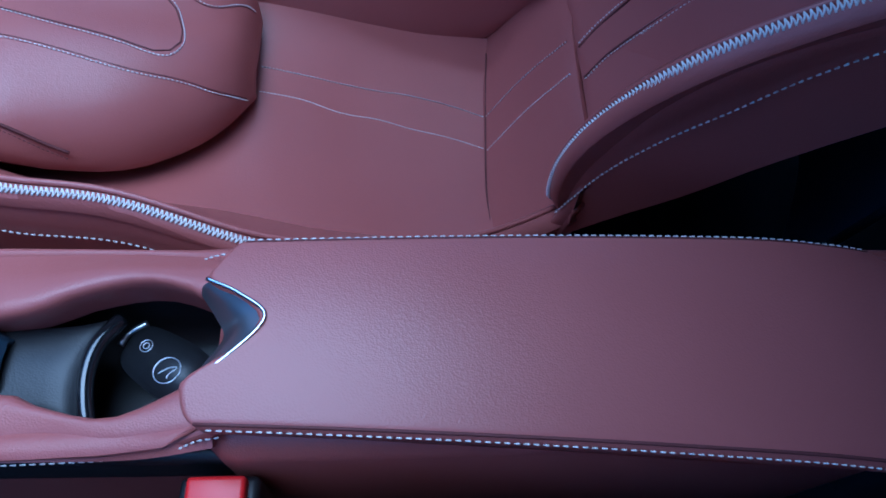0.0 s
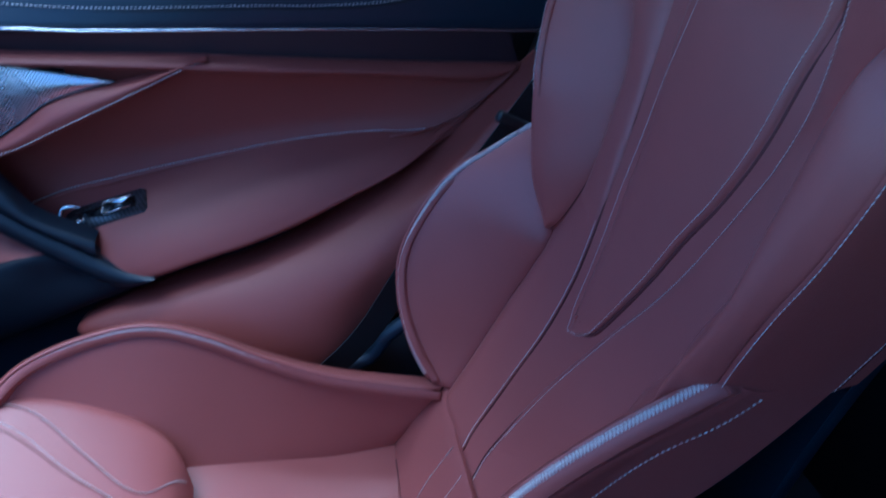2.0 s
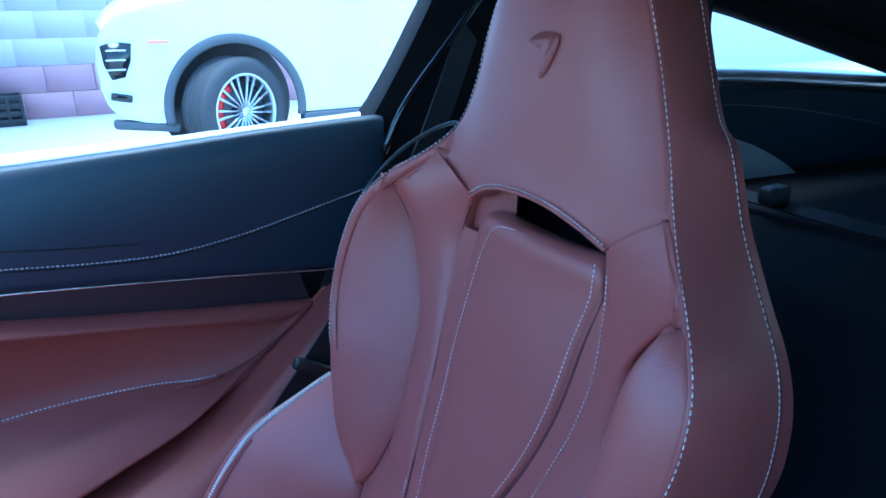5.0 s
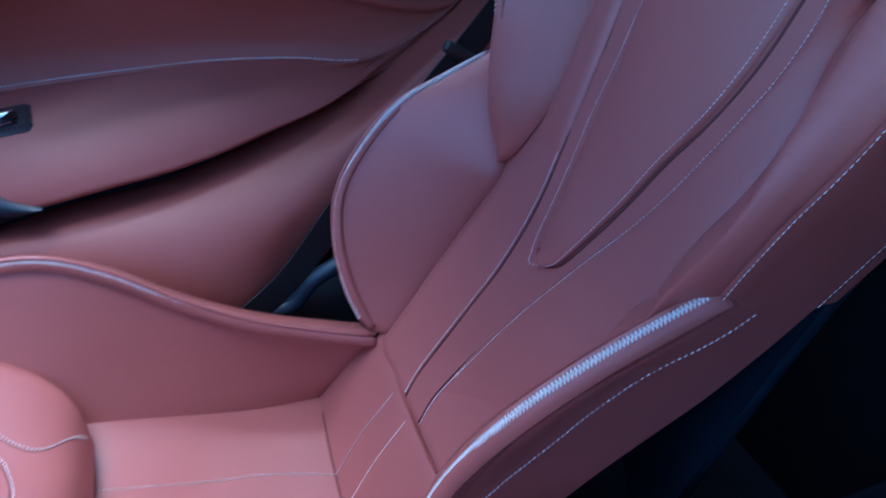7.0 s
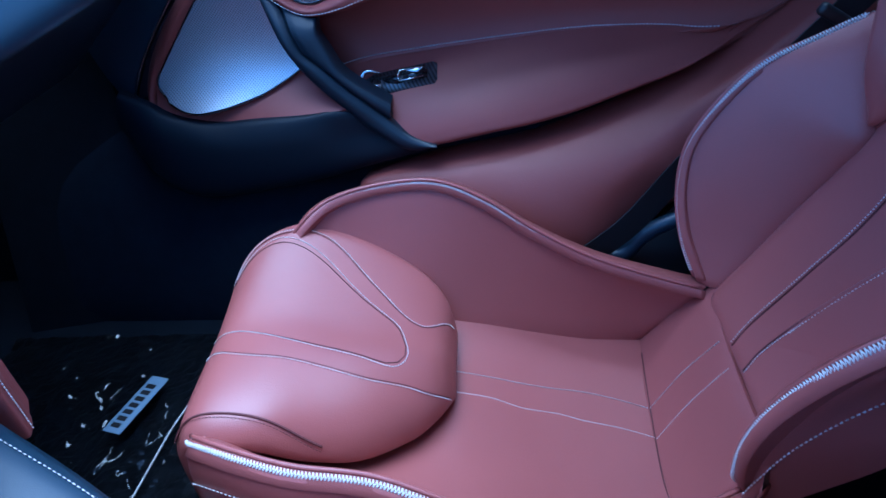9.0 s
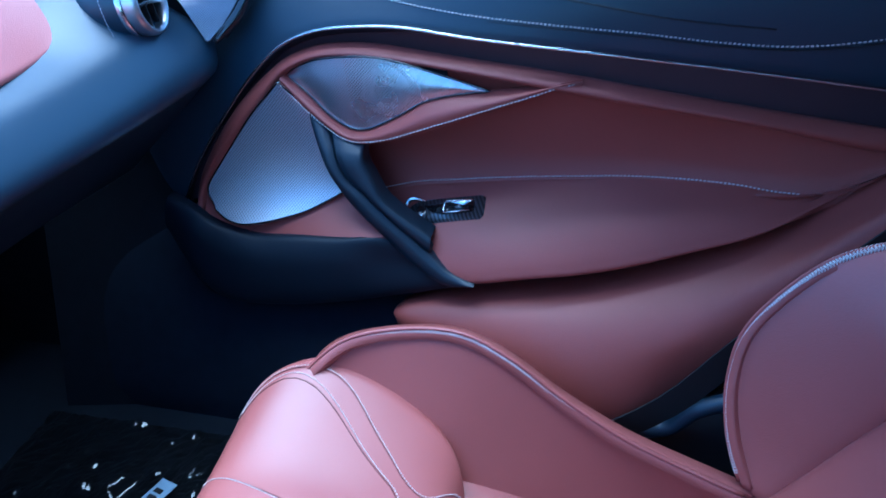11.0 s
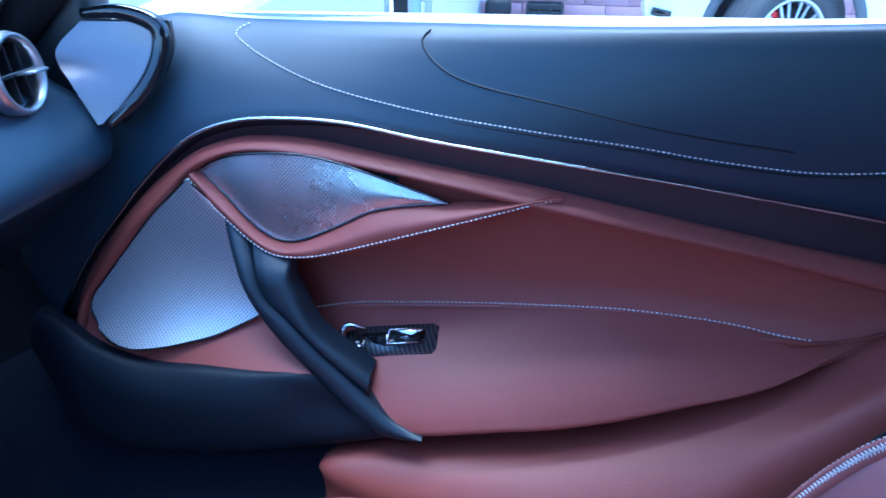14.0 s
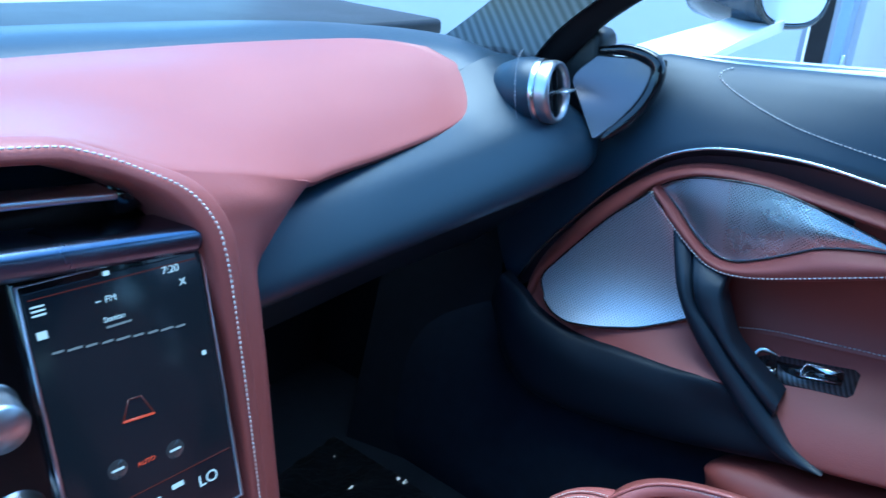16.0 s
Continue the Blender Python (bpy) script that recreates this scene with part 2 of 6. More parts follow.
def lathe(profile, steps=40):
    """Profile of (radius, height) turned round z."""
    bm = bmesh.new()
    rings = [[bm.verts.new((r * math.cos(a), r * math.sin(a), h)) for a in (2 * math.pi * k / steps for k in range(steps))] for r, h in profile]
    for a, b in zip(rings, rings[1:]):
        for i in range(steps):
            bm.faces.new((a[i], a[(i + 1) % steps], b[(i + 1) % steps], b[i]))
    bmesh.ops.remove_doubles(bm, verts=bm.verts, dist=1e-6)
    return bm


def prism(outline, depth, bevel=0.0, rounds=0):
    """A flat plate: outline of (a, b) in the local xy plane, depth along z."""
    bm = bmesh.new()
    pts = outline
    if rounds:
        pts = [(p.x, p.y) for p in even([(*q, 0) for q in outline] + [(*outline[0], 0)], rounds)[:-1]]
    f = bm.faces.new([bm.verts.new((a, b, 0)) for a, b in pts])
    r = bmesh.ops.extrude_face_region(bm, geom=[f])
    bmesh.ops.translate(bm, vec=(0, 0, depth), verts=[v for v in r["geom"] if isinstance(v, bmesh.types.BMVert)])
    bmesh.ops.recalc_face_normals(bm, faces=bm.faces)
    if bevel:
        bmesh.ops.bevel(bm, geom=[e for e in bm.edges if abs(e.verts[0].co.z - e.verts[1].co.z) < 1e-7], offset=bevel, segments=2, affect="EDGES")
    return bm


def move(bm, m):
    bmesh.ops.transform(bm, matrix=m, verts=bm.verts)
    return bm


def mesh_of(name, bm, material, smooth=True):
    me = bpy.data.meshes.new(name)
    for f in bm.faces:
        f.smooth = smooth
    bm.to_mesh(me)
    bm.free()
    me.materials.append(material)
    return me


def part(name, bm, material, parent, label="", smooth=True):
    ob = new(name, mesh_of(name, bm, material, smooth))
    ob.parent = parent
    if parent is not None:
        ob.matrix_parent_inverse = parent.matrix_basis.inverted()
    return tagged(ob, label=label)


def thing(name, label, category, at=(0, 0, 0), group="", kind=""):
    ob = new(name)
    ob.empty_display_size = 0.05
    ob.location = at
    return tagged(ob, label, category, group, kind)


def solid(name, bm, material, label, category, kind="", group="", smooth=True):
    """A thing that is one mesh."""
    ob = new(name, mesh_of(name, bm, material, smooth))
    return tagged(ob, label, category, group, kind)


def tucked(c, dx=0.03, dz=-0.012):
    """The hidden edge of a panel, folded in behind its seam."""
    return [(x + dx, y, z + dz) for x, y, z in c]


def mirrored(c, centre):
    return [(x, 2 * centre - y, z) for x, y, z in c]


# ---- passenger seat ----
YC = 0.475
seat = thing("sports_seat", "red leather sports bucket seat with pale contrast stitching", "seat", (0.0, YC, 0.05))


def both(name, curves, material, label="", near=None, outer=False, **kw):
    """The same panel on the door side and, mirrored or with its own curves, on the tunnel side. outer: it faces away from the seat."""
    a = Surf(curves, toward=(0, 4, 1) if outer else (-0.3, YC, 1.2))
    b = Surf(near or [mirrored(c, YC) for c in curves], toward=(0, -4, 1) if outer else (-0.3, YC, 1.2))
    return [(s, part(name, sheet(s, **kw), material, seat, label)) for s in (a, b)]


# cushion: outer crest of the bolster, and the flat base between
CREST = [(-0.388, 0.645, 0.325), (-0.368, 0.662, 0.352), (-0.325, 0.69, 0.377), (-0.25, 0.708, 0.389), (-0.17, 0.71, 0.39), (-0.10, 0.70, 0.362), (-0.03, 0.685, 0.316), (0.05, 0.665, 0.277), (0.13, 0.645, 0.255), (0.21, 0.62, 0.243)]
SLOPE = [(-0.395, 0.61, 0.28), (-0.37, 0.63, 0.29), (-0.33, 0.655, 0.30), (-0.25, 0.668, 0.305), (-0.17, 0.67, 0.30), (-0.10, 0.667, 0.27), (-0.03, 0.66, 0.23), (0.05, 0.653, 0.195), (0.13, 0.645, 0.188), (0.19, 0.63, 0.20)]
VALLEY = [(-0.40, 0.575, 0.22), (-0.375, 0.59, 0.215), (-0.33, 0.605, 0.21), (-0.25, 0.618, 0.205), (-0.17, 0.625, 0.195), (-0.10, 0.63, 0.176), (-0.03, 0.635, 0.153), (0.05, 0.64, 0.131), (0.137, 0.643, 0.122)]
CUP = [(-0.44, YC, 0.18), (-0.33, YC, 0.18), (-0.17, YC, 0.178), (-0.10, YC, 0.162), (-0.03, YC, 0.14), (0.05, YC, 0.124), (0.122, YC, 0.116)]
base_s = Surf([VALLEY, [(x, 0.55, z + 0.002) for x, y, z in CUP], CUP, [(x, 0.40, z + 0.002) for x, y, z in CUP], mirrored(VALLEY, YC)])
part("cushion_base", sheet(base_s, 36, 24, 0.03), LEATHER, seat)
TAPER = [0.0, 0.3, 0.7] + [1.0] * 7
SIDE = [(x, y + 0.03 * f, z - 0.03) for f, (x, y, z) in zip(TAPER, CREST)]
SIDE2 = [(x, y + 0.036 * f, z - 0.10 - 0.02 * (z > 0.3)) for f, (x, y, z) in zip(TAPER, CREST)]
FOOT = [(x + 0.02 * (1 - f), y + 0.02 * f, 0.10) for f, (x, y, z) in zip(TAPER, CREST)]
NCREST = [(-0.412, 0.312, 0.325), (-0.40, 0.295, 0.345), (-0.345, 0.272, 0.350), (-0.287, 0.257, 0.347), (-0.206, 0.252, 0.336), (-0.109, 0.233, 0.305), (-0.04, 0.235, 0.282), (0.03, 0.247, 0.262), (0.10, 0.27, 0.245), (0.18, 0.31, 0.235)]
NSLOPE = [(-0.405, 0.345, 0.28), (-0.37, 0.325, 0.285), (-0.32, 0.305, 0.285), (-0.25, 0.292, 0.278), (-0.17, 0.285, 0.26), (-0.10, 0.28, 0.238), (-0.03, 0.285, 0.215), (0.05, 0.292, 0.19), (0.13, 0.302, 0.18), (0.18, 0.315, 0.20)]
bols = both("cushion_bolster", [VALLEY, SLOPE, CREST], LEATHER, near=[mirrored(VALLEY, YC), NSLOPE, NCREST], nu=40, nv=14, thick=0.02, roll=0.003, wu=0.03, wv=0.1, ends=(1, 1, 0, 1))
NSIDES = [[(x, y + 0.001, z - 0.001) for x, y, z in NCREST]] + [[(x - (dx if k == 0 else 0), y - dy, z - dz) for k, (x, y, z) in enumerate(NCREST)] for dx, dy, dz in ((0.006, 0.016, 0.014), (0.008, 0.022, 0.07))] + [[(x, y - 0.012, 0.10) for x, y, z in NCREST]]
sides = both("bolster_side", [[(x, y - 0.001, z - 0.001) for x, y, z in CREST], SIDE, SIDE2, FOOT], LEATHER, near=NSIDES, outer=True, nu=40, nv=16, thick=0.015, roll=0.003, wu=0.03, wv=0.1, ends=(1, 1, 1, 0))
for s, _ in bols:
    part("bolster_nose", sheet(Surf([[s.at(0, v) + Vector((0.010, 0, -0.008 - 0.03 * (1 - v))) for v in (1, 0.5, 0)], [s.at(0, v) + Vector((-0.006, 0, -0.022 - 0.03 * (1 - v))) for v in (1, 0.5, 0)], [s.at(0, v) + Vector((-0.012, 0, -0.08)) for v in (1, 0.5, 0)], [(s.at(0, v).x, s.at(0, v).y, 0.08) for v in (1, 0.5, 0)]]), 12, 16, 0.006), LEATHER, seat)
for k, ((s, _), (g, _)) in enumerate(zip(bols, sides)):
    part("piping", tube(s.path([(0.02, 0.99), (0.5, 0.99), (0.985, 0.99)], 0.0005), 0.0026), LEATHER, seat)
    if k:
        part("stitching", zigzag(g, [(0.005, 0.12), (0.3, 0.12), (0.7, 0.12), (0.96, 0.12)], 0.007, 0.0036, 0.0007), THREAD, seat, "thick pale zigzag stitching")
        part("stitching", dashes(g.path([(0.01, 0.60), (0.25, 0.56), (0.6, 0.52), (0.9, 0.5)], 0.0012, 100), 0.0055, r=0.0009), THREAD, seat)
    else:
        part("stitching", zigzag(s, [(0.02, 0.965), (0.3, 0.97), (0.7, 0.97), (0.98, 0.965)], 0.006, 0.0036, 0.0007), THREAD, seat, "fine pale zigzag stitching")
# raised pad at the front of the cushion
# rows across the pad: x, near edge, far edge, height of the near edge, the middle and the far edge
PADX = [(-0.143, 0.485, 0.580, 0.172, 0.185, 0.185), (-0.149, 0.452, 0.606, 0.186, 0.220, 0.222), (-0.163, 0.420, 0.634, 0.196, 0.246, 0.250), (-0.192, 0.386, 0.656, 0.205, 0.264, 0.275), (-0.245, 0.350, 0.678, 0.222, 0.282, 0.305), (-0.30, 0.333, 0.692, 0.250, 0.297, 0.332),
        (-0.35, 0.326, 0.690, 0.288, 0.309, 0.350), (-0.395, 0.320, 0.675, 0.300, 0.314, 0.352), (-0.434, 0.320, 0.655, 0.300, 0.310, 0.338), (-0.457, 0.324, 0.637, 0.274, 0.284, 0.304), (-0.466, 0.328, 0.625, 0.232, 0.238, 0.248), (-0.462, 0.33, 0.62, 0.11, 0.11, 0.11)]
PADV = [i / 11 for i in range(12)]


def pad_row(x, a, b, za, zm, zb):
    """A curve over the pad from its near to its far edge."""
    return [(x, a, za), (x, a + (b - a) * 0.14, za * 0.35 + zm * 0.65 + 0.004), (x, a + (b - a) * 0.32, zm + 0.002), (x, a + (b - a) * 0.5, zm), (x, a + (b - a) * 0.68, zm * 0.75 + zb * 0.25), (x, a + (b - a) * 0.86, zm * 0.35 + zb * 0.65), (x, b, zb)]


pad_s = Surf([pad_row(*r) for r in PADX], arc=False)
part("thigh_pad", sheet(pad_s, 44, 48, 0.03, roll=0.022, wu=0.12, wv=0.05, ends=(1, 1, 1, 0)), LEATHER, seat, "raised red leather thigh pad")


def on_pad(xy):
    """Places on the pad by x and y."""
    out = []
    xs, lo, hi = [-r[0] for r in PADX[:11]], [r[1] for r in PADX[:11]], [r[2] for r in PADX[:11]]
    for x, y in xy:
        v = float(np.interp(-x, xs, PADV[:11]))
        a, b = float(np.interp(-x, xs, lo)), float(np.interp(-x, xs, hi))
        out.append(((y - a) / (b - a), v))
    return out


SEAMS = [[(-0.152, 0.462), (-0.175, 0.446), (-0.221, 0.441), (-0.302, 0.443), (-0.384, 0.446), (-0.43, 0.452), (-0.45, 0.455)],
         [(-0.150, 0.568), (-0.187, 0.535), (-0.25, 0.578), (-0.32, 0.640), (-0.372, 0.650), (-0.412, 0.635), (-0.440, 0.600), (-0.452, 0.575)]]
for k, pts in enumerate(SEAMS):
    c = on_pad(pts)
    part("pad_seam", tube(pad_s.path(c, 0.0, 80), 0.0006), SEAM, seat)
    part("stitching", dashes(pad_s.path([(u + (0.008 if k else -0.008), v) for u, v in c], 0.0008, 80), 0.004, r=0.00075), THREAD, seat)
loop = on_pad([(-0.450, 0.482), (-0.412, 0.485), (-0.343, 0.475), (-0.264, 0.467), (-0.222, 0.463), (-0.207, 0.480), (-0.212, 0.505), (-0.226, 0.530), (-0.270, 0.560), (-0.33, 0.606), (-0.384, 0.628), (-0.416, 0.615), (-0.446, 0.572)])
part("pad_seam", tube(pad_s.path(loop, 0.0002, 140), 0.0008), SEAM, seat)
part("stitching", dashes(pad_s.path([(0.5 + (u - 0.53) * 1.07 + 0.03, v - 0.004) for u, v in loop], 0.0008, 140), 0.004, r=0.00075), THREAD, seat)
flap = on_pad([(-0.455, 0.345), (-0.431, 0.358), (-0.393, 0.363), (-0.342, 0.359), (-0.310, 0.354), (-0.292, 0.352)])
part("pad_fold", tube(pad_s.path(flap, 0.0, 60), 0.0016, 60, 8), SEAM, seat)
part("stitching", dashes(pad_s.path([(u - 0.016, v) for u, v in flap], 0.0008, 60), 0.004, r=0.0006), SEAM, seat)
for y0, y1, th in ((0.563, 0.513, True), (0.497, 0.462, False)):
    ln = []
    for k in range(31):
        f = k / 30
        x, y = -0.150 + 0.272 * f, y0 + (y1 - y0) * f + 0.008 * math.sin(math.pi * f)
        ln.append(min((base_s.at(a / 60, b / 40) for a in range(28, 61) for b in range(12, 28)), key=lambda q: (q.x - x) ** 2 + (q.y - y) ** 2))
    ln = [p + Vector((0, 0, 0.0006)) for p in even(ln[::5], 30)]
    if th:
        part("cushion_seam", tube(ln, 0.0005), SEAM, seat)
    part("stitching", dashes(ln, 0.004, r=0.00075), THREAD, seat)
# strip between cushion and backrest
strip_s = Surf([[(0.118, 0.648, 0.108), (0.108, 0.55, 0.103), (0.104, YC, 0.102), (0.102, 0.40, 0.103), (0.108, 0.302, 0.108)], [(0.137, 0.645, 0.126), (0.124, 0.55, 0.119), (0.120, YC, 0.118), (0.118, 0.40, 0.119), (0.125, 0.305, 0.126)], [(0.172, 0.64, 0.182), (0.160, YC, 0.183), (0.165, 0.31, 0.182)], [(0.222, 0.625, 0.248), (0.206, 0.55, 0.246), (0.202, YC, 0.245), (0.200, 0.40, 0.246), (0.206, 0.325, 0.248)]])
part("cushion_rear", sheet(strip_s, 24, 10, 0.02, roll=0.004, wu=0.02, wv=0.08, ends=(0, 0, 1, 1)), LEATHER, seat)
part("joint_seam", tube([(0.130, 0.615, 0.1225), (0.126, 0.563, 0.121), (0.120, 0.477, 0.1195), (0.116, 0.40, 0.1190), (0.118, 0.335, 0.1205)], 0.0011, 40, 6), SEAM, seat)
for y, m in ((0.40, SEAM), (0.555, None)):
    ln = strip_s.path([(y, 0.35), (y - 0.03, 0.66), (y - 0.035, 0.98)], 0.0004)
    if m:
        part("strip_seam", tube(ln, 0.0005), m, seat)
    part("stitching", dashes(ln, 0.004, r=0.00075), THREAD, seat)

# backrest: centre line (x, z)
SPINE = [(0.203, 0.242), (0.25, 0.302), (0.292, 0.365), (0.345, 0.452), (0.388, 0.54), (0.425, 0.635), (0.455, 0.73), (0.477, 0.81)]
HALF = [0.145, 0.155, 0.16, 0.158, 0.16, 0.18, 0.198, 0.205]
back_s = Surf([[(x + 0.026, YC + w + 0.006, z), (x + 0.005, YC + w * 0.84, z), (x + 0.004, YC + w * 0.4, z), (x + 0.005, YC, z), (x + 0.004, YC - w * 0.4, z), (x + 0.005, YC - w * 0.84, z), (x + 0.026, YC - w - 0.006, z)] for (x, z), w in zip(SPINE, HALF)], arc=False)
part("backrest_panel", sheet(back_s, 36, 36, 0.02, roll=0.003, wu=0.02, wv=0.02, ends=(0, 0, 1, 0)), LEATHER, seat)


def on_back(zy, lift):
    """Points on the backrest panel by height and y."""
    zs = [q[1] for q in SPINE]
    return [(float(np.interp(z, zs, [q[0] for q in SPINE])) + 0.0045 - lift * 0.86, y, z + lift * 0.5) for z, y in zy]


# teardrop pad on the backrest
ins_rows, edge_r = [], []
for z, c, w in ((0.4445, 0.473, 0.005), (0.447, 0.472, 0.012), (0.453, 0.470, 0.020), (0.465, 0.469, 0.028), (0.508, 0.468, 0.042), (0.55, 0.468, 0.055), (0.595, 0.467, 0.0665), (0.645, 0.461, 0.080), (0.70, 0.4575, 0.0905), (0.76, 0.454, 0.093), (0.80, 0.448, 0.094), (0.820, 0.446, 0.092)):
    x = float(np.interp(z, [q[1] for q in SPINE], [q[0] for q in SPINE])) - 0.004
    far_w = w * float(np.interp(z, [0.64, 0.77], [0.79, 1.05]))
    edge_r.append(Vector((x + float(np.interp(z, [0.64, 0.77], [0.007, 0.0095])), c + w * 0.79, z)))
    ins_rows.append([(x + 0.007, c + far_w, z), (x + 0.001, c + w * 0.5, z), (x - 0.002, c, z), (x, c - w * 0.6, z), (x + 0.006, c - w, z)])
ins_rows.append([(p[0] + 0.006, 0.448 + (p[1] - 0.448) * 0.95, p[2] + 0.012) for p in ins_rows[-1]])
ins_rows.append([(p[0] + 0.016, p[1], p[2] + 0.002) for p in ins_rows[-1]])
ins_rows.append([(p[0] + 0.020, p[1], p[2] - 0.012) for p in ins_rows[-1]])
ins_rows.append([(p[0] + 0.012, p[1], p[2] - 0.05) for p in ins_rows[-1]])
ins_s = Surf(ins_rows, arc=False, toward=(-0.5, YC, 0.9))
part("centre_pad", sheet(ins_s, 24, 50, 0.02, roll=0.010, wu=0.07, wv=0.03, ends=(1, 1, 1, 0)), LEATHER, seat, "teardrop centre pad of the backrest")
edge_r = edge_r[1:11] + [edge_r[11] + Vector((0.001, -0.012, 0.004)), edge_r[11] + Vector((0.002, -0.045, 0.010))]
edge_l = [Vector(r[-1]) for r in ins_rows[1:13]]
ring_ = list(reversed(edge_r)) + [Vector(ins_rows[0][2]) + Vector((0.004, 0, 0.001))] + edge_l
part("stitching", dashes([p + Vector((-0.007, (0.46 - p.y) * 0.06, 0.002)) for p in even(ring_, 160)], 0.0045, 0.55, r=0.0006), THREAD, seat)
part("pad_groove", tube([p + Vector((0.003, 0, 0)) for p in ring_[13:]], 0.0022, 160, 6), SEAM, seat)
for sg, zy in ((1, [(0.835, 0.556), (0.80, 0.569), (0.739, 0.567), (0.662, 0.557), (0.566, 0.543), (0.482, 0.524), (0.412, 0.516), (0.344, 0.517), (0.275, 0.513), (0.246, 0.503)]),
               (-1, [(0.815, 0.350), (0.778, 0.345), (0.737, 0.339), (0.692, 0.343), (0.665, 0.350), (0.593, 0.371), (0.552, 0.385), (0.455, 0.430), (0.365, 0.458), (0.281, 0.469), (0.246, 0.459)])):
    part("panel_seam", tube(on_back(zy, 0.0), 0.0013, 80, 8), SEAM, seat)
    part("stitching", dashes([Vector(p) + Vector((0, sg * 0.004, 0)) for p in even(on_back(zy, 0.001), 120)], 0.004, r=0.00075), THREAD, seat)
# lower wings of the backrest
WING = [(0.198, 0.632, 0.245), (0.176, 0.665, 0.30), (0.170, 0.70, 0.365), (0.188, 0.727, 0.433), (0.255, 0.738, 0.518), (0.328, 0.73, 0.562), (0.394, 0.712, 0.600)]
WING_IN = [(0.226, 0.612, 0.245), (0.268, 0.622, 0.315), (0.304, 0.625, 0.38), (0.334, 0.622, 0.44), (0.352, 0.618, 0.480), (0.372, 0.66, 0.543), (0.402, 0.700, 0.595)]
WING_MID = [(0.205, 0.625, 0.245), (0.212, 0.652, 0.305), (0.226, 0.672, 0.37), (0.254, 0.685, 0.435), (0.298, 0.69, 0.505), (0.350, 0.69, 0.557), (0.400, 0.70, 0.598)]
WINGN = [(0.172, 0.335, 0.205), (0.150, 0.307, 0.262), (0.149, 0.302, 0.322), (0.166, 0.295, 0.385), (0.204, 0.280, 0.457), (0.274, 0.272, 0.515), (0.362, 0.262, 0.569)]
WINGN_IN = [(0.215, 0.345, 0.235), (0.262, 0.332, 0.305), (0.300, 0.328, 0.375), (0.332, 0.33, 0.435), (0.354, 0.333, 0.485), (0.375, 0.31, 0.53), (0.385, 0.28, 0.565)]
WINGN_MID = [(0.195, 0.338, 0.225), (0.195, 0.318, 0.29), (0.205, 0.306, 0.355), (0.235, 0.300, 0.415), (0.28, 0.292, 0.475), (0.335, 0.276, 0.53), (0.378, 0.265, 0.567)]
wings = both("backrest_wing", [tucked(WING_IN), WING_IN, WING_MID, WING], LEATHER, near=[tucked(WINGN_IN), WINGN_IN, WINGN_MID, WINGN], nu=32, nv=24, thick=0.02, roll=0.004, wu=0.04, wv=0.1, ends=(1, 1, 0, 1))


def out(c, dx, dy, dz, sg=1):
    return [(x + dx, y + sg * dy, z + dz) for x, y, z in c]


WN_B = [(0.168, 0.283, 0.212), (0.212, 0.274, 0.264), (0.258, 0.268, 0.308), (0.299, 0.262, 0.357), (0.343, 0.256, 0.402), (0.388, 0.250, 0.446), (0.431, 0.245, 0.497), (0.476, 0.240, 0.559)]
WN_M = [(0.152, 0.287, 0.225), (0.164, 0.285, 0.268), (0.184, 0.282, 0.320), (0.216, 0.277, 0.370), (0.252, 0.271, 0.413), (0.286, 0.266, 0.453), (0.325, 0.259, 0.490), (0.372, 0.250, 0.521), (0.407, 0.245, 0.552)]
wsides = both("wing_side", [WING, out(WING, 0.022, 0.014, -0.008), out(WING, 0.07, 0.02, -0.03), out(WING, 0.13, 0.016, -0.06)], LEATHER, outer=True, near=[WINGN, out(WINGN, 0.02, 0.016, -0.008, -1), WN_M, WN_B], nu=32, nv=14, thick=0.015, roll=0.003, wu=0.03, wv=0.06, ends=(1, 0, 1, 0))
for k, ((s, _), (g, _)) in enumerate(zip(wings, wsides)):
    part("piping", tube(s.path([(0.02, 0.985), (0.5, 0.99), (0.93, 0.985)], 0.0), 0.0022), LEATHER, seat)
    if k:
        part("stitching", zigzag(g, [(0.01, 0.055), (0.5, 0.055), (0.98, 0.06)], 0.007, 0.0036, 0.0007, 0.0018), THREAD, seat, "thick pale zigzag stitching")
        part("stitching", dashes(g.path([(0.06, 0.66), (0.5, 0.66), (0.98, 0.66)], 0.0012, 100), 0.0055, r=0.0009), THREAD, seat)
    else:
        part("stitching", zigzag(s, [(0.04, 0.962), (0.5, 0.962), (0.95, 0.962)], 0.007, 0.0036, 0.0007), THREAD, seat, "pale zigzag stitching")
        part("stitching", dashes(g.path([(0.05, 0.07), (0.5, 0.07), (0.97, 0.07)], 0.001, 100), 0.005, r=0.0007), THREAD, seat)
# front seam that runs from the headrest over the shoulder to the wing, and the cheek behind it
FSEAM = [(0.536, 0.546, 1.078), (0.524, 0.566, 1.050), (0.515, 0.578, 1.005), (0.508, 0.588, 0.955), (0.497, 0.602, 0.915), (0.468, 0.613, 0.889), (0.428, 0.648, 0.857), (0.404, 0.678, 0.820), (0.385, 0.691, 0.765), (0.372, 0.693, 0.709), (0.361, 0.678, 0.657), (0.366, 0.665, 0.600), (0.385, 0.65, 0.52), (0.395, 0.645, 0.48), (0.40, 0.64, 0.45)]
BACKZ = [0.46, 0.57, 0.635, 0.70, 0.76, 0.82, 0.87, 0.93, 0.99, 1.06]
BACKX = [0.50, 0.515, 0.535, 0.554, 0.564, 0.570, 0.577, 0.590, 0.610, 0.632]
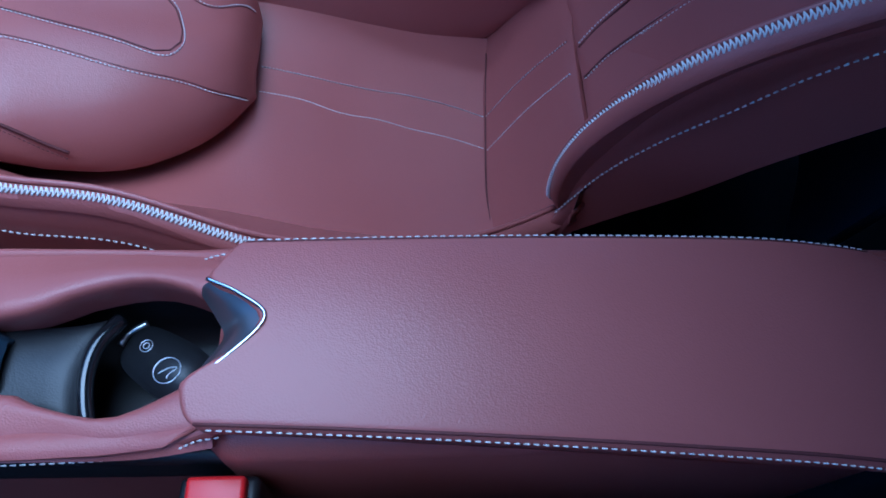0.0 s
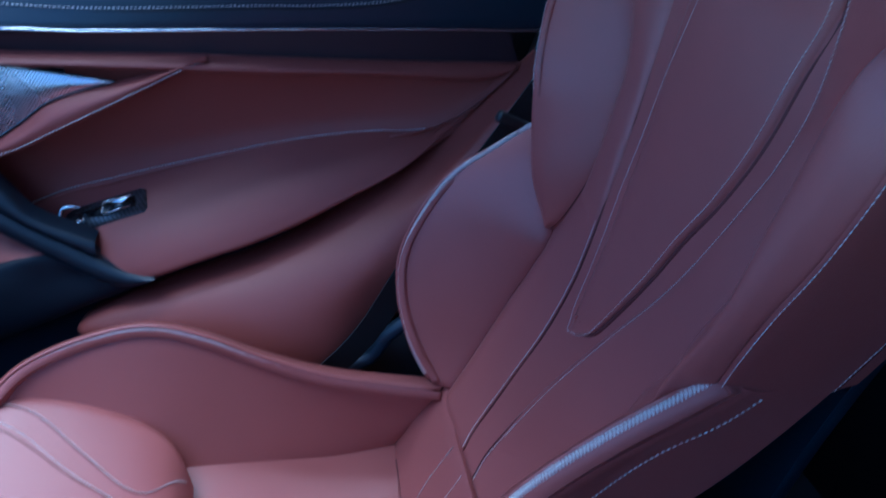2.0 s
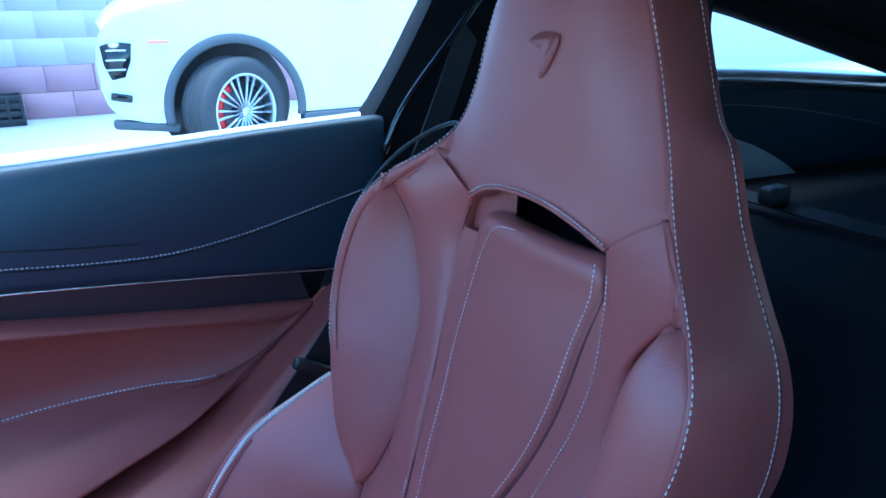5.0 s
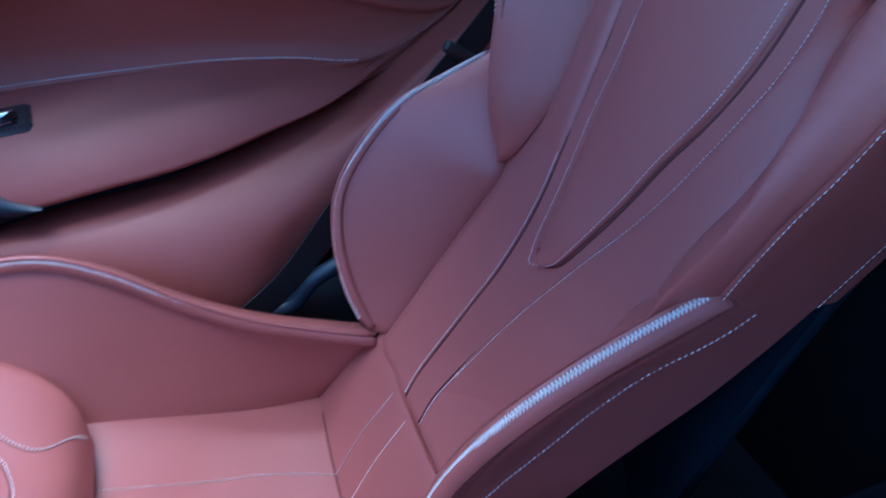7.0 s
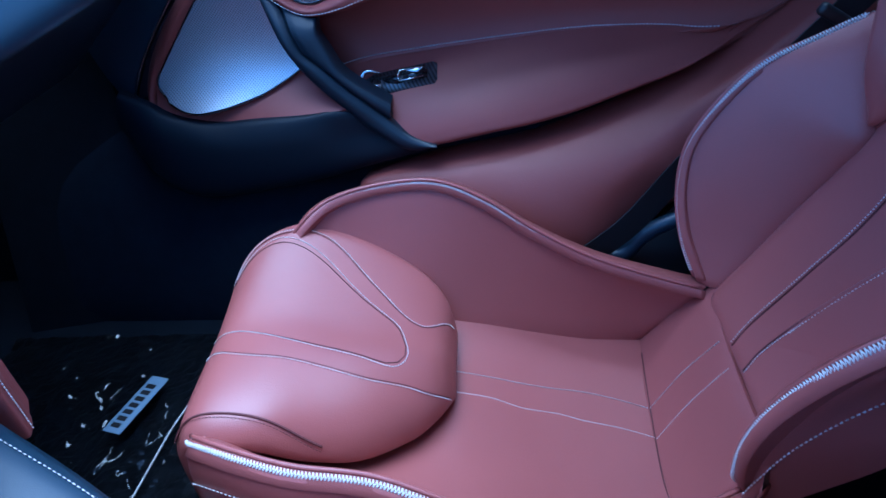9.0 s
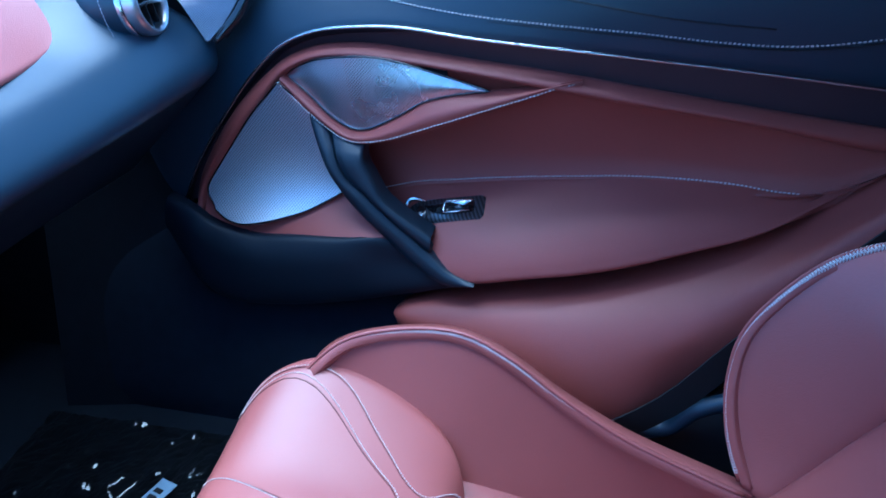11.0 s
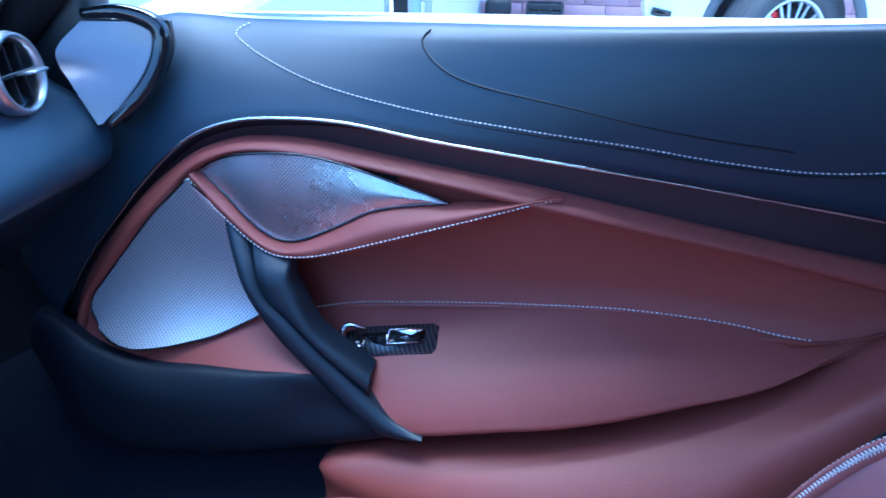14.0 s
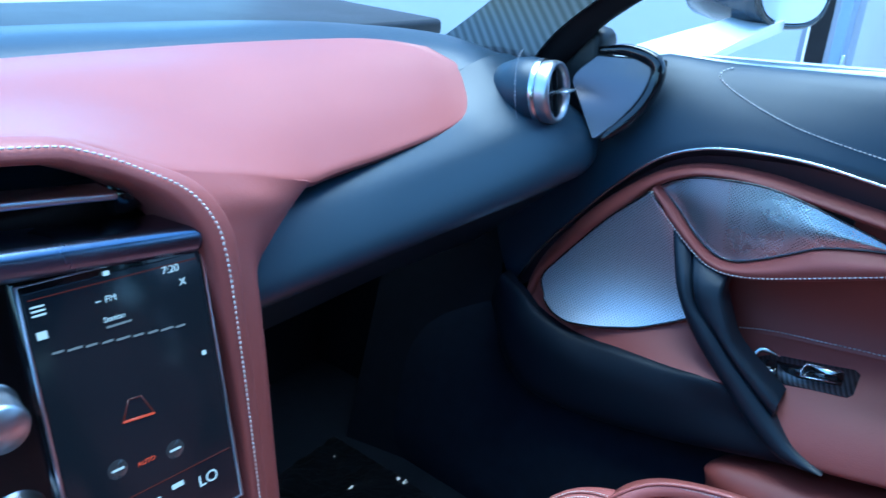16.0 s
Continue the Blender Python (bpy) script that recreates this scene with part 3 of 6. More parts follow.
BACKY = [0.680, 0.712, 0.728, 0.733, 0.722, 0.696, 0.662, 0.612, 0.575, 0.535]
CB = [(float(np.interp(z - 0.015, BACKZ, BACKX)), float(np.interp(z - 0.015, BACKZ, BACKY)), z - 0.015) for x, y, z in FSEAM]
NSEAM = [(0.536, 0.404, 1.078), (0.528, 0.384, 1.050), (0.522, 0.365, 1.012), (0.518, 0.350, 0.977), (0.504, 0.324, 0.928), (0.485, 0.301, 0.896), (0.462, 0.272, 0.865), (0.435, 0.237, 0.836), (0.417, 0.215, 0.807), (0.405, 0.209, 0.770), (0.395, 0.213, 0.732), (0.385, 0.222, 0.688), (0.373, 0.234, 0.642), (0.362, 0.247, 0.585), (0.362, 0.262, 0.530)]
NB = mirrored(CB[:4], YC) + [(0.568, 0.310, 0.928), (0.557, 0.285, 0.879), (0.546, 0.265, 0.855), (0.542, 0.245, 0.822), (0.537, 0.228, 0.799), (0.541, 0.220, 0.770), (0.551, 0.220, 0.734), (0.554, 0.222, 0.692), (0.546, 0.225, 0.661), (0.531, 0.230, 0.631), (0.482, 0.240, 0.542)]
LOOP = list(reversed(FSEAM)) + [(0.542, 0.515, 1.092), (0.545, YC, 1.097), (0.542, 0.435, 1.092)] + NSEAM
LOOPB = list(reversed(CB)) + [(0.638, 0.51, 1.066), (0.640, YC, 1.070), (0.638, 0.44, 1.066)] + NB


def cheek(k, bulge):
    """A curve at the share k between the front seam and the back edge, pushed outwards."""
    rows = []
    for a, b in zip(LOOP, LOOPB):
        o = Vector((0, a[1] - YC, max(a[2] - 0.95, 0) * 1.5))
        rows.append(tuple(Vector(a).lerp(Vector(b), k) + o.normalized() * bulge))
    return rows


cheek_s = Surf([LOOP, cheek(0.15, 0.004), cheek(0.6, 0.006), LOOPB], arc=False, toward=(0.55, YC, 4))
part("side_cheek", sheet(cheek_s, 130, 16, 0.012, roll=0.003, wu=0.01, wv=0.05, ends=(0, 0, 1, 0)), LEATHER, seat, "red leather seat side")
part("stitching", dashes(cheek_s.path([(k / 20, 0.035) for k in range(21)], 0.0012, 300), r=0.0006), THREAD, seat)
part("stitching", dashes(cheek_s.path([(k / 20, 0.84) for k in range(21)], 0.0012, 300), r=0.0006), THREAD, seat)
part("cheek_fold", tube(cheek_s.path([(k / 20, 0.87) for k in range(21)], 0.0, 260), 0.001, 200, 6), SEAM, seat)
# upper bolsters
UP_IN = [(0.364, 0.622, 0.482), (0.376, 0.603, 0.513), (0.398, 0.592, 0.562), (0.410, 0.591, 0.590), (0.420, 0.595, 0.619), (0.433, 0.598, 0.655), (0.450, 0.608, 0.713), (0.459, 0.622, 0.755), (0.455, 0.638, 0.797), (0.434, 0.650, 0.855)]
UP_OUT = [(0.366, 0.626, 0.484), (0.350, 0.645, 0.545), (0.355, 0.668, 0.610)] + list(reversed(FSEAM[6:11]))
NUP_IN = [(0.340, 0.318, 0.452), (0.354, 0.316, 0.478), (0.374, 0.322, 0.522), (0.392, 0.319, 0.565), (0.413, 0.310, 0.611), (0.432, 0.307, 0.652), (0.447, 0.310, 0.690), (0.457, 0.312, 0.727), (0.463, 0.309, 0.753), (0.468, 0.299, 0.781), (0.460, 0.278, 0.808), (0.449, 0.257, 0.838)]
CREST_N = [(0.305, 0.286, 0.440), (0.316, 0.286, 0.490), (0.327, 0.284, 0.528), (0.332, 0.279, 0.555), (0.340, 0.268, 0.592), (0.350, 0.259, 0.626), (0.359, 0.258, 0.652), (0.370, 0.260, 0.682), (0.381, 0.262, 0.710), (0.390, 0.262, 0.737), (0.398, 0.262, 0.762), (0.404, 0.260, 0.787), (0.412, 0.256, 0.810), (0.424, 0.250, 0.828), (0.436, 0.244, 0.838)]
NUP_OUT = [(0.340, 0.275, 0.450)] + list(reversed(NSEAM[7:]))
UP_MID = [tuple(a.lerp(b, 0.55) + Vector((-0.006, -0.004, 0))) for a, b in zip(even(UP_IN, 16), even(UP_OUT, 16))]
NUP_MID = [tuple(a.lerp(b, 0.5) + Vector((-0.007, 0, 0.002)) * min(1, k / 3, (16 - k) / 3)) for k, (a, b) in enumerate(zip(even(CREST_N, 16), even(NUP_OUT, 16)))]
ups = both("upper_bolster", [tucked(UP_IN), UP_IN, UP_MID, UP_OUT], LEATHER, near=[tucked(NUP_IN, 0.06, -0.02), NUP_IN, [(x + 0.030, y + 0.006, z - 0.006) for x, y, z in CREST_N], CREST_N, NUP_MID, NUP_OUT], nu=40, nv=40, thick=0.008, roll=0.003, wu=0.04, wv=0.06, ends=(1, 1, 0, 1))
for s, _ in ups[:1]:
    part("bolster_seam", tube(s.path([(0.02, 0.315), (0.5, 0.315), (0.95, 0.315)], -0.0008), 0.0012), SEAM, seat)
# arms of the backrest on both sides of the slot, and headrest above it
ARM_FI = [(0.490, 0.527), (0.520, 0.533), (0.566, 0.543), (0.662, 0.557), (0.739, 0.567), (0.80, 0.569), (0.832, 0.560), (0.850, 0.547)]
ARM_FO = [(0.368, 0.618, 0.490), (0.384, 0.606, 0.520), (0.404, 0.594, 0.570), (0.433, 0.600, 0.655), (0.450, 0.610, 0.713), (0.457, 0.640, 0.797), (0.436, 0.650, 0.856), (0.452, 0.634, 0.873), (0.474, 0.612, 0.889)]
ARM_NI = [(0.246, 0.461), (0.281, 0.469), (0.365, 0.458), (0.455, 0.430), (0.520, 0.400), (0.552, 0.387), (0.593, 0.373), (0.665, 0.352), (0.692, 0.345), (0.737, 0.341), (0.778, 0.346), (0.815, 0.350), (0.848, 0.352)]
ARM_NO = [(0.222, 0.345, 0.235), (0.262, 0.332, 0.305), (0.300, 0.328, 0.375), (0.332, 0.330, 0.435), (0.356, 0.318, 0.478), (0.376, 0.321, 0.522), (0.394, 0.319, 0.565), (0.415, 0.310, 0.611), (0.434, 0.307, 0.652), (0.449, 0.310, 0.690), (0.459, 0.312, 0.727), (0.469, 0.300, 0.781), (0.461, 0.278, 0.810), (0.446, 0.250, 0.842), (0.462, 0.273, 0.866), (0.481, 0.298, 0.887)]


def arm_in(zy):
    """The inner edge of an arm, just proud of the panel, sinking into it at its foot."""
    c = on_back(zy, 0.002)
    for k, d in enumerate((0.013, 0.004)):
        c[k] = (c[k][0] + d, c[k][1], c[k][2])
    return [(min(x, 0.4765), y, z) for x, y, z in c]


for fi, fo in ((ARM_FI, ARM_FO), (ARM_NI, ARM_NO)):
    a, b = arm_in(fi), [(fo[0][0] + 0.016, fo[0][1], fo[0][2]), (fo[1][0] + 0.006, fo[1][1], fo[1][2])] + fo[2:]
    m = [tuple(p.lerp(q, 0.5) + Vector((-0.003, 0, 0.001))) for p, q in zip(even(a, 14), even(b, 14))]
    for k, d in enumerate((0.012, 0.004)):
        m[k] = (m[k][0] + d, m[k][1], m[k][2])
    arm = Surf([tucked(a, 0.02, 0.0), a, m, b, [(x + 0.015, y + (0.02 if y < YC else -0.02), z - 0.006) for x, y, z in b]], toward=(-0.3, YC, 1.2))
    part("backrest_arm", sheet(arm, 40, 30, 0.005), LEATHER, seat)
    if fi is ARM_NI:
        part("stitching", dashes(arm.path([(0.1, 0.285), (0.5, 0.285), (0.97, 0.285)], 0.0005, 100), 0.0045, 0.55, r=0.0006), THREAD, seat)
HEAD = [
    [(0.474, 0.613, 0.889), (0.477, 0.585, 0.867), (0.4765, 0.548, 0.849), (0.475, 0.515, 0.863), (0.4745, YC, 0.869), (0.4745, 0.43, 0.868), (0.475, 0.39, 0.860), (0.4765, 0.352, 0.848), (0.479, 0.322, 0.868), (0.481, 0.298, 0.888)],
    [(0.497, 0.602, 0.915), (0.486, 0.55, 0.905), (0.482, YC, 0.908), (0.486, 0.39, 0.905), (0.498, 0.316, 0.917)],
    [(0.508, 0.588, 0.955), (0.492, 0.54, 0.958), (0.487, YC, 0.960), (0.492, 0.40, 0.958), (0.511, 0.338, 0.955)],
    [(0.515, 0.578, 1.005), (0.498, 0.535, 1.012), (0.493, YC, 1.014), (0.498, 0.41, 1.012), (0.521, 0.361, 1.005)],
    [(0.524, 0.566, 1.048), (0.507, 0.53, 1.060), (0.501, YC, 1.065), (0.507, 0.42, 1.060), (0.528, 0.384, 1.048)],
    [(0.540, 0.535, 1.084), (0.528, 0.515, 1.088), (0.524, YC, 1.092), (0.528, 0.435, 1.088), (0.540, 0.415, 1.084)]]
head_s = Surf(HEAD, toward=(-0.5, YC, 1.0))
part("headrest", sheet(head_s, 60, 30, 0.02, roll=0.002, wu=0.02, wv=0.03), LEATHER, seat, "red leather headrest with an embossed mark")
SLOT = [(0.4765, 0.549, 0.848), (0.474, 0.515, 0.864), (0.4735, YC, 0.870), (0.4735, 0.43, 0.869), (0.474, 0.39, 0.861), (0.4765, 0.353, 0.848)]
part("slot_edge", tube(SLOT, 0.0022, 70, 8), LEATHER, seat)
part("stitching", dashes([Vector(p) + Vector((-0.002, 0, 0.004)) for p in even(SLOT, 60)], 0.004, r=0.0007), THREAD, seat)
part("shoulder_seam", tube([(0.4735, 0.612, 0.888), (0.476, 0.585, 0.8675), (0.4755, 0.549, 0.850)], 0.0009, 16, 6), SEAM, seat)
part("shoulder_seam", tube([(0.4805, 0.298, 0.887), (0.478, 0.322, 0.868), (0.4755, 0.352, 0.849)], 0.0011, 16, 6), SEAM, seat)
part("slot_liner", sheet(Surf([[(0.494, 0.575, 0.79), (0.497, 0.55, 0.80), (0.515, 0.52, 0.80)], [(0.490, 0.572, 0.845), (0.496, 0.55, 0.86), (0.515, 0.52, 0.87)], [(0.486, 0.565, 0.88), (0.494, 0.55, 0.895), (0.512, 0.52, 0.90)]]), 10, 10, 0.006), LEATHER, seat)
part("slot_back", sheet(Surf([[(0.57, 0.60, 0.78), (0.57, 0.35, 0.78)], [(0.58, 0.585, 0.90), (0.58, 0.365, 0.90)]]), 6, 6, 0.01), BLACK, seat)
mark = prism([(-0.022, 0.004), (-0.006, 0.012), (0.012, 0.015), (0.026, 0.011), (0.024, -0.006), (0.008, -0.030), (0.002, -0.028), (0.004, -0.012), (-0.003, -0.002)], 0.002, 0.0009, 60)
part("embossed_mark", move(mark, Matrix.Translation((0.4905, 0.462, 1.0)) @ Matrix.Scale(0.85, 4) @ Matrix.Rotation(radians(-90), 4, "Z") @ Matrix.Rotation(radians(84), 4, "X")), LEATHER, seat, "embossed curved mark")
part("shoulder_loop", tube([(0.428, 0.753, 0.772), (0.450, 0.747, 0.815), (0.485, 0.731, 0.858), (0.518, 0.703, 0.888), (0.532, 0.665, 0.903), (0.528, 0.635, 0.898)], 0.0024, 40, 8), BLACK, seat, "black edge loop behind the shoulder")
for seam in (FSEAM, NSEAM):
    part("shoulder_wadding", move(block((0.020, 0.022, 0.026), 0.009), Matrix.Translation((0.4655, YC + (seam[6][1] - YC) * 0.985, 0.836))), LEATHER, seat)
# back shell
shell_s = Surf([[(0.42, YC + 0.20, 0.15), (0.50, YC, 0.15), (0.42, YC - 0.20, 0.15)], [(0.47, YC + 0.22, 0.45), (0.54, YC, 0.45), (0.47, YC - 0.22, 0.45)], [(0.545, YC + 0.225, 0.70), (0.58, YC, 0.70), (0.545, YC - 0.225, 0.70)], [(0.57, YC + 0.17, 0.85), (0.60, YC, 0.86), (0.57, YC - 0.17, 0.85)], [(0.604, YC + 0.09, 0.99), (0.63, YC, 1.0), (0.604, YC - 0.09, 0.99)], [(0.624, YC + 0.07, 1.055), (0.634, YC, 1.06), (0.624, YC - 0.07, 1.055)]])
part("back_shell", sheet(shell_s, 20, 24, 0.012), NAVY, seat, "dark back shell")
part("seat_frame", move(block((0.62, 0.36, 0.05), 0.01), Matrix.Translation((-0.13, YC, 0.065))), BLACK, seat)
keypad = part("seat_switch_panel", move(block((0.12, 0.03, 0.05), 0.006), Matrix.Translation((-0.40, 0.268, 0.20)) @ Matrix.Rotation(radians(20), 4, "Y")), BLACK, seat, "black seat memory switches")
for k in range(3):
    part("switch_mark", move(block((0.003, 0.0012, 0.007), 0), Matrix.Translation((-0.43 + 0.018 * k, 0.2525, 0.214 - 0.006 * k))), THREAD, keypad, smooth=False)
driver_seat = copy_thing(seat, Matrix.Translation((0.155, YC - 0.745, 0.05)))
for o in (seat, driver_seat):
    tagged(o, group="front seats")
tagged(driver_seat, "red leather driver seat beside the centre console", "seat", "front seats")


# ---- passenger door ----
door = thing("passenger_door", "red and navy leather car door with steel speaker grilles", "door", (0.0, 0.95, 0.35))
CHR = [(-0.70, 0.925, 0.43), (-0.653, 0.935, 0.516), (-0.584, 0.94, 0.602), (-0.527, 0.94, 0.664), (-0.475, 0.94, 0.707), (-0.421, 0.94, 0.729), (-0.362, 0.94, 0.736), (-0.284, 0.94, 0.735), (-0.183, 0.94, 0.72), (-0.033, 0.94, 0.703), (0.118, 0.94, 0.686), (0.271, 0.937, 0.668), (0.417, 0.932, 0.65), (0.53, 0.925, 0.637)]
BELT = [(-0.76, 0.95, 0.56), (-0.66, 0.98, 0.68), (-0.60, 1.0, 0.76), (-0.555, 1.03, 0.826), (-0.43, 1.04, 0.827), (-0.2, 1.005, 0.834), (0.0, 0.965, 0.841), (0.2, 0.935, 0.853), (0.374, 0.91, 0.866), (0.55, 0.888, 0.875)]
MIDU = [(a[0] * 0.5 + b[0] * 0.5, a[1] * 0.45 + b[1] * 0.55 - 0.012, a[2] * 0.5 + b[2] * 0.5) for a, b in zip(even(CHR, 12), even(BELT, 12))]
upper_s = Surf([CHR, [tuple(p) for p in MIDU], BELT, [(x, y + 0.04, z - 0.004) for x, y, z in BELT], [(x, y + 0.05, z - 0.03) for x, y, z in BELT]])
part("upper_panel", sheet(upper_s, 60, 20, 0.02, roll=0.004, wu=0.02, wv=0.05, ends=(1, 1, 1, 0)), NAVY_DOOR, door, "navy leather upper door panel")
part("chrome_strip", tube([(x, y - 0.004, z) for x, y, z in CHR], 0.0021, 90, 8), CHROME, door, "thin bright metal strip")


GRIDU = [(upper_s.at(i / 160, j / 60), i / 160, j / 60) for i in range(161) for j in range(46)]


def stick(p, lift=0.0012):
    """The nearest place on the upper panel, a little off it."""
    best = sorted(GRIDU, key=lambda q: (q[0] - p).length_squared)[0]
    n = upper_s.normal(best[1], best[2])
    return p - n * (p - best[0]).dot(n) + n * lift


st = [Vector(p) + Vector((0, -0.002, 0)) for p in ((-0.429, 1.033, 0.836), (-0.442, 1.017, 0.824), (-0.396, 0.991, 0.798), (-0.312, 0.963, 0.771), (-0.198, 0.951, 0.750), (-0.077, 0.944, 0.737), (0.042, 0.939, 0.727), (0.139, 0.935, 0.717), (0.235, 0.930, 0.714), (0.333, 0.919, 0.728), (0.431, 0.905, 0.753), (0.525, 0.894, 0.778))]
st = [stick(p) for p in even(st, 80)]
part("panel_seam", tube([p + Vector((0, 0.0008, -0.0045)) for p in st], 0.0012, 120, 6), NAVYSEAM, door)
part("stitching", dashes(even(st, 200), 0.0056, 0.6, r=0.0009), THREAD, door)
sm = [stick(p, 0.0003) for p in even([(-0.197, 0.997, 0.838), (-0.205, 0.988, 0.823), (-0.183, 0.972, 0.799), (-0.137, 0.959, 0.781), (-0.032, 0.945, 0.764), (0.079, 0.936, 0.746), (0.2, 0.93, 0.735)], 50)]
part("panel_seam", tube(sm, 0.0012, 60, 6), NAVYSEAM, door)
# red band: rises in front of the speaker, sweeps over the pod and runs back along the door
REDTOP = [(-0.648, 0.895, 0.424), (-0.657, 0.910, 0.460), (-0.642, 0.930, 0.511), (-0.598, 0.940, 0.574), (-0.556, 0.945, 0.621), (-0.507, 0.948, 0.663), (-0.470, 0.950, 0.688), (-0.427, 0.950, 0.703), (-0.386, 0.950, 0.708), (-0.332, 0.949, 0.707), (-0.267, 0.948, 0.698), (-0.191, 0.946, 0.687), (-0.070, 0.944, 0.670), (0.051, 0.943, 0.650), (0.201, 0.942, 0.625), (0.363, 0.940, 0.601), (0.436, 0.937, 0.592)]
REDLOW = [(-0.640, 0.890, 0.428), (-0.644, 0.905, 0.452), (-0.632, 0.918, 0.482), (-0.598, 0.924, 0.530), (-0.560, 0.930, 0.574), (-0.516, 0.932, 0.622), (-0.478, 0.934, 0.663), (-0.434, 0.936, 0.686), (-0.386, 0.936, 0.694), (-0.333, 0.935, 0.692), (-0.270, 0.934, 0.684), (-0.191, 0.932, 0.672), (-0.075, 0.930, 0.652), (0.051, 0.930, 0.630), (0.202, 0.932, 0.606), (0.365, 0.935, 0.574), (0.430, 0.937, 0.583)]
band_s = Surf([[(x, y + 0.012, z) for x, y, z in CHR[:-1]], [(x, y + 0.012, z) for x, y, z in REDTOP[1:]]])
part("dark_band", sheet(band_s, 60, 6, 0.012), PLUM, door, "dark plum trim band")
roll_m = [(a[0] * 0.45 + b[0] * 0.55, min(a[1], b[1]) - 0.005, a[2] * 0.45 + b[2] * 0.55) for a, b in zip(REDTOP, REDLOW)]
roll_s = Surf([[(x, y + 0.016, z) for x, y, z in REDTOP], REDTOP, roll_m, REDLOW, [(x, y + 0.020, z) for x, y, z in REDLOW]], arc=False)
part("surround_band", sheet(roll_s, 110, 24, 0.004), LEATHER_SHADED, door, "red leather band over the speakers")
# front plate round the lower speaker
FRONTLOW = [(-0.638, 0.888, 0.441), (-0.611, 0.882, 0.427), (-0.573, 0.880, 0.417), (-0.542, 0.878, 0.415), (-0.494, 0.875, 0.418), (-0.418, 0.870, 0.425), (-0.317, 0.866, 0.434), (-0.295, 0.866, 0.436)]


def plate_hollow(z):
    return 0.020 * math.sin(math.pi * min(1, max(0, (z - 0.425) / 0.235)))


def plate_y(z):
    """How far out the speaker plate stands at a height: a foot that leans in, then upright."""
    return 0.866 + 0.058 * (1 - math.exp(-(z - 0.425) / 0.055)) + plate_hollow(z)


PMID = [(x, plate_y(z) + 0.008, z) for x, z in ((-0.640, 0.470), (-0.60, 0.478), (-0.55, 0.488), (-0.50, 0.495), (-0.44, 0.50), (-0.41, 0.503), (-0.372, 0.506))]
PTOP = [(x, 0.942, z) for x, y, z in REDLOW[3:8]] + [(-0.415, 0.945, 0.65), (-0.405, 0.946, 0.62)]
PHIGH, PLOW = [], []
for a, b, c in zip(even(PTOP, 14), even(PMID, 14), even(FRONTLOW, 14)):
    p, q = a.lerp(b, 0.55), b.lerp(c, 0.5)
    PHIGH.append((p.x, plate_y(p.z) + 0.010, p.z))
    PLOW.append((q.x, plate_y(q.z) + 0.006, q.z))
plate_s = Surf([PTOP, PHIGH, PMID, PLOW, FRONTLOW])
part("front_plate", sheet(plate_s, 40, 24, 0.015), LEATHER_SHADED, door, "red leather speaker surround")
part("plate_seam", tube([(-0.560, 0.8775, 0.4155), (-0.545, 0.8745, 0.428), (-0.520, 0.875, 0.441)], 0.0006, 12, 6), SEAM, door)
# armrest panel: hollow above the stitched line, rolling out and under below it
STITCH = [(-0.40, 0.974, 0.452), (-0.352, 0.974, 0.464), (-0.291, 0.973, 0.480), (-0.232, 0.972, 0.487), (-0.150, 0.972, 0.495), (-0.050, 0.970, 0.503), (0.066, 0.964, 0.511), (0.180, 0.951, 0.512), (0.255, 0.938, 0.507), (0.305, 0.933, 0.513), (0.360, 0.936, 0.537), (0.405, 0.938, 0.565), (0.434, 0.939, 0.587)]
BOTTOM = [(-0.215, 0.850, 0.366), (-0.166, 0.846, 0.375), (-0.083, 0.850, 0.389), (-0.020, 0.856, 0.397), (0.053, 0.865, 0.412), (0.129, 0.876, 0.434), (0.205, 0.888, 0.456), (0.255, 0.902, 0.476), (0.313, 0.927, 0.504), (0.368, 0.934, 0.535), (0.408, 0.937, 0.564), (0.434, 0.939, 0.585)]
SA, SB = even(STITCH, 24), even(BOTTOM, 24)
HOLLOW = [(-0.40, 0.960, 0.686), (-0.333, 0.957, 0.688), (-0.270, 0.955, 0.682), (-0.191, 0.951, 0.672), (-0.075, 0.946, 0.653), (0.051, 0.943, 0.632), (0.202, 0.942, 0.608), (0.365, 0.940, 0.585), (0.432, 0.939, 0.588)]
ARM = [HOLLOW, [tuple(a.lerp(b, 0.35) + Vector((0, 0.014 * (1 - (k / 24) ** 3), 0))) for k, (a, b) in enumerate(zip(even(HOLLOW, 24), SA))],
       [tuple(a.lerp(b, 0.75) + Vector((0, 0.014 * (1 - (k / 24) ** 3), 0))) for k, (a, b) in enumerate(zip(even(HOLLOW, 24), SA))], [tuple(p) for p in SA]]
for fy, fz in ((0.07, 0.08), (0.36, 0.28), (0.66, 0.50), (0.86, 0.70), (0.985, 0.88), (1.0, 1.0)):
    ARM.append([(a.x + (b.x - a.x) * fz, a.y + (b.y - a.y) * fy, a.z + (b.z - a.z) * fz) for a, b in zip(SA, SB)])
ARM.append([(b.x, b.y + 0.03, b.z - 0.010) for b in SB])
ARM.append([(b.x, b.y + 0.07, b.z - 0.004) for b in SB])
arm_s = Surf(ARM, arc=False)
part("armrest_panel", sheet(arm_s, 60, 66, 0.012), LEATHER_SHADED, door, "red leather armrest panel")
cl = [p + arm_s.normal(0.5, 0.3) * 0.0008 for p in even([tuple(p) for p in SA[1:20]], 140)]
part("stitching", dashes([p + Vector((0, -0.0008, 0)) for p in cl], 0.0056, 0.6, r=0.0011), THREAD, door)
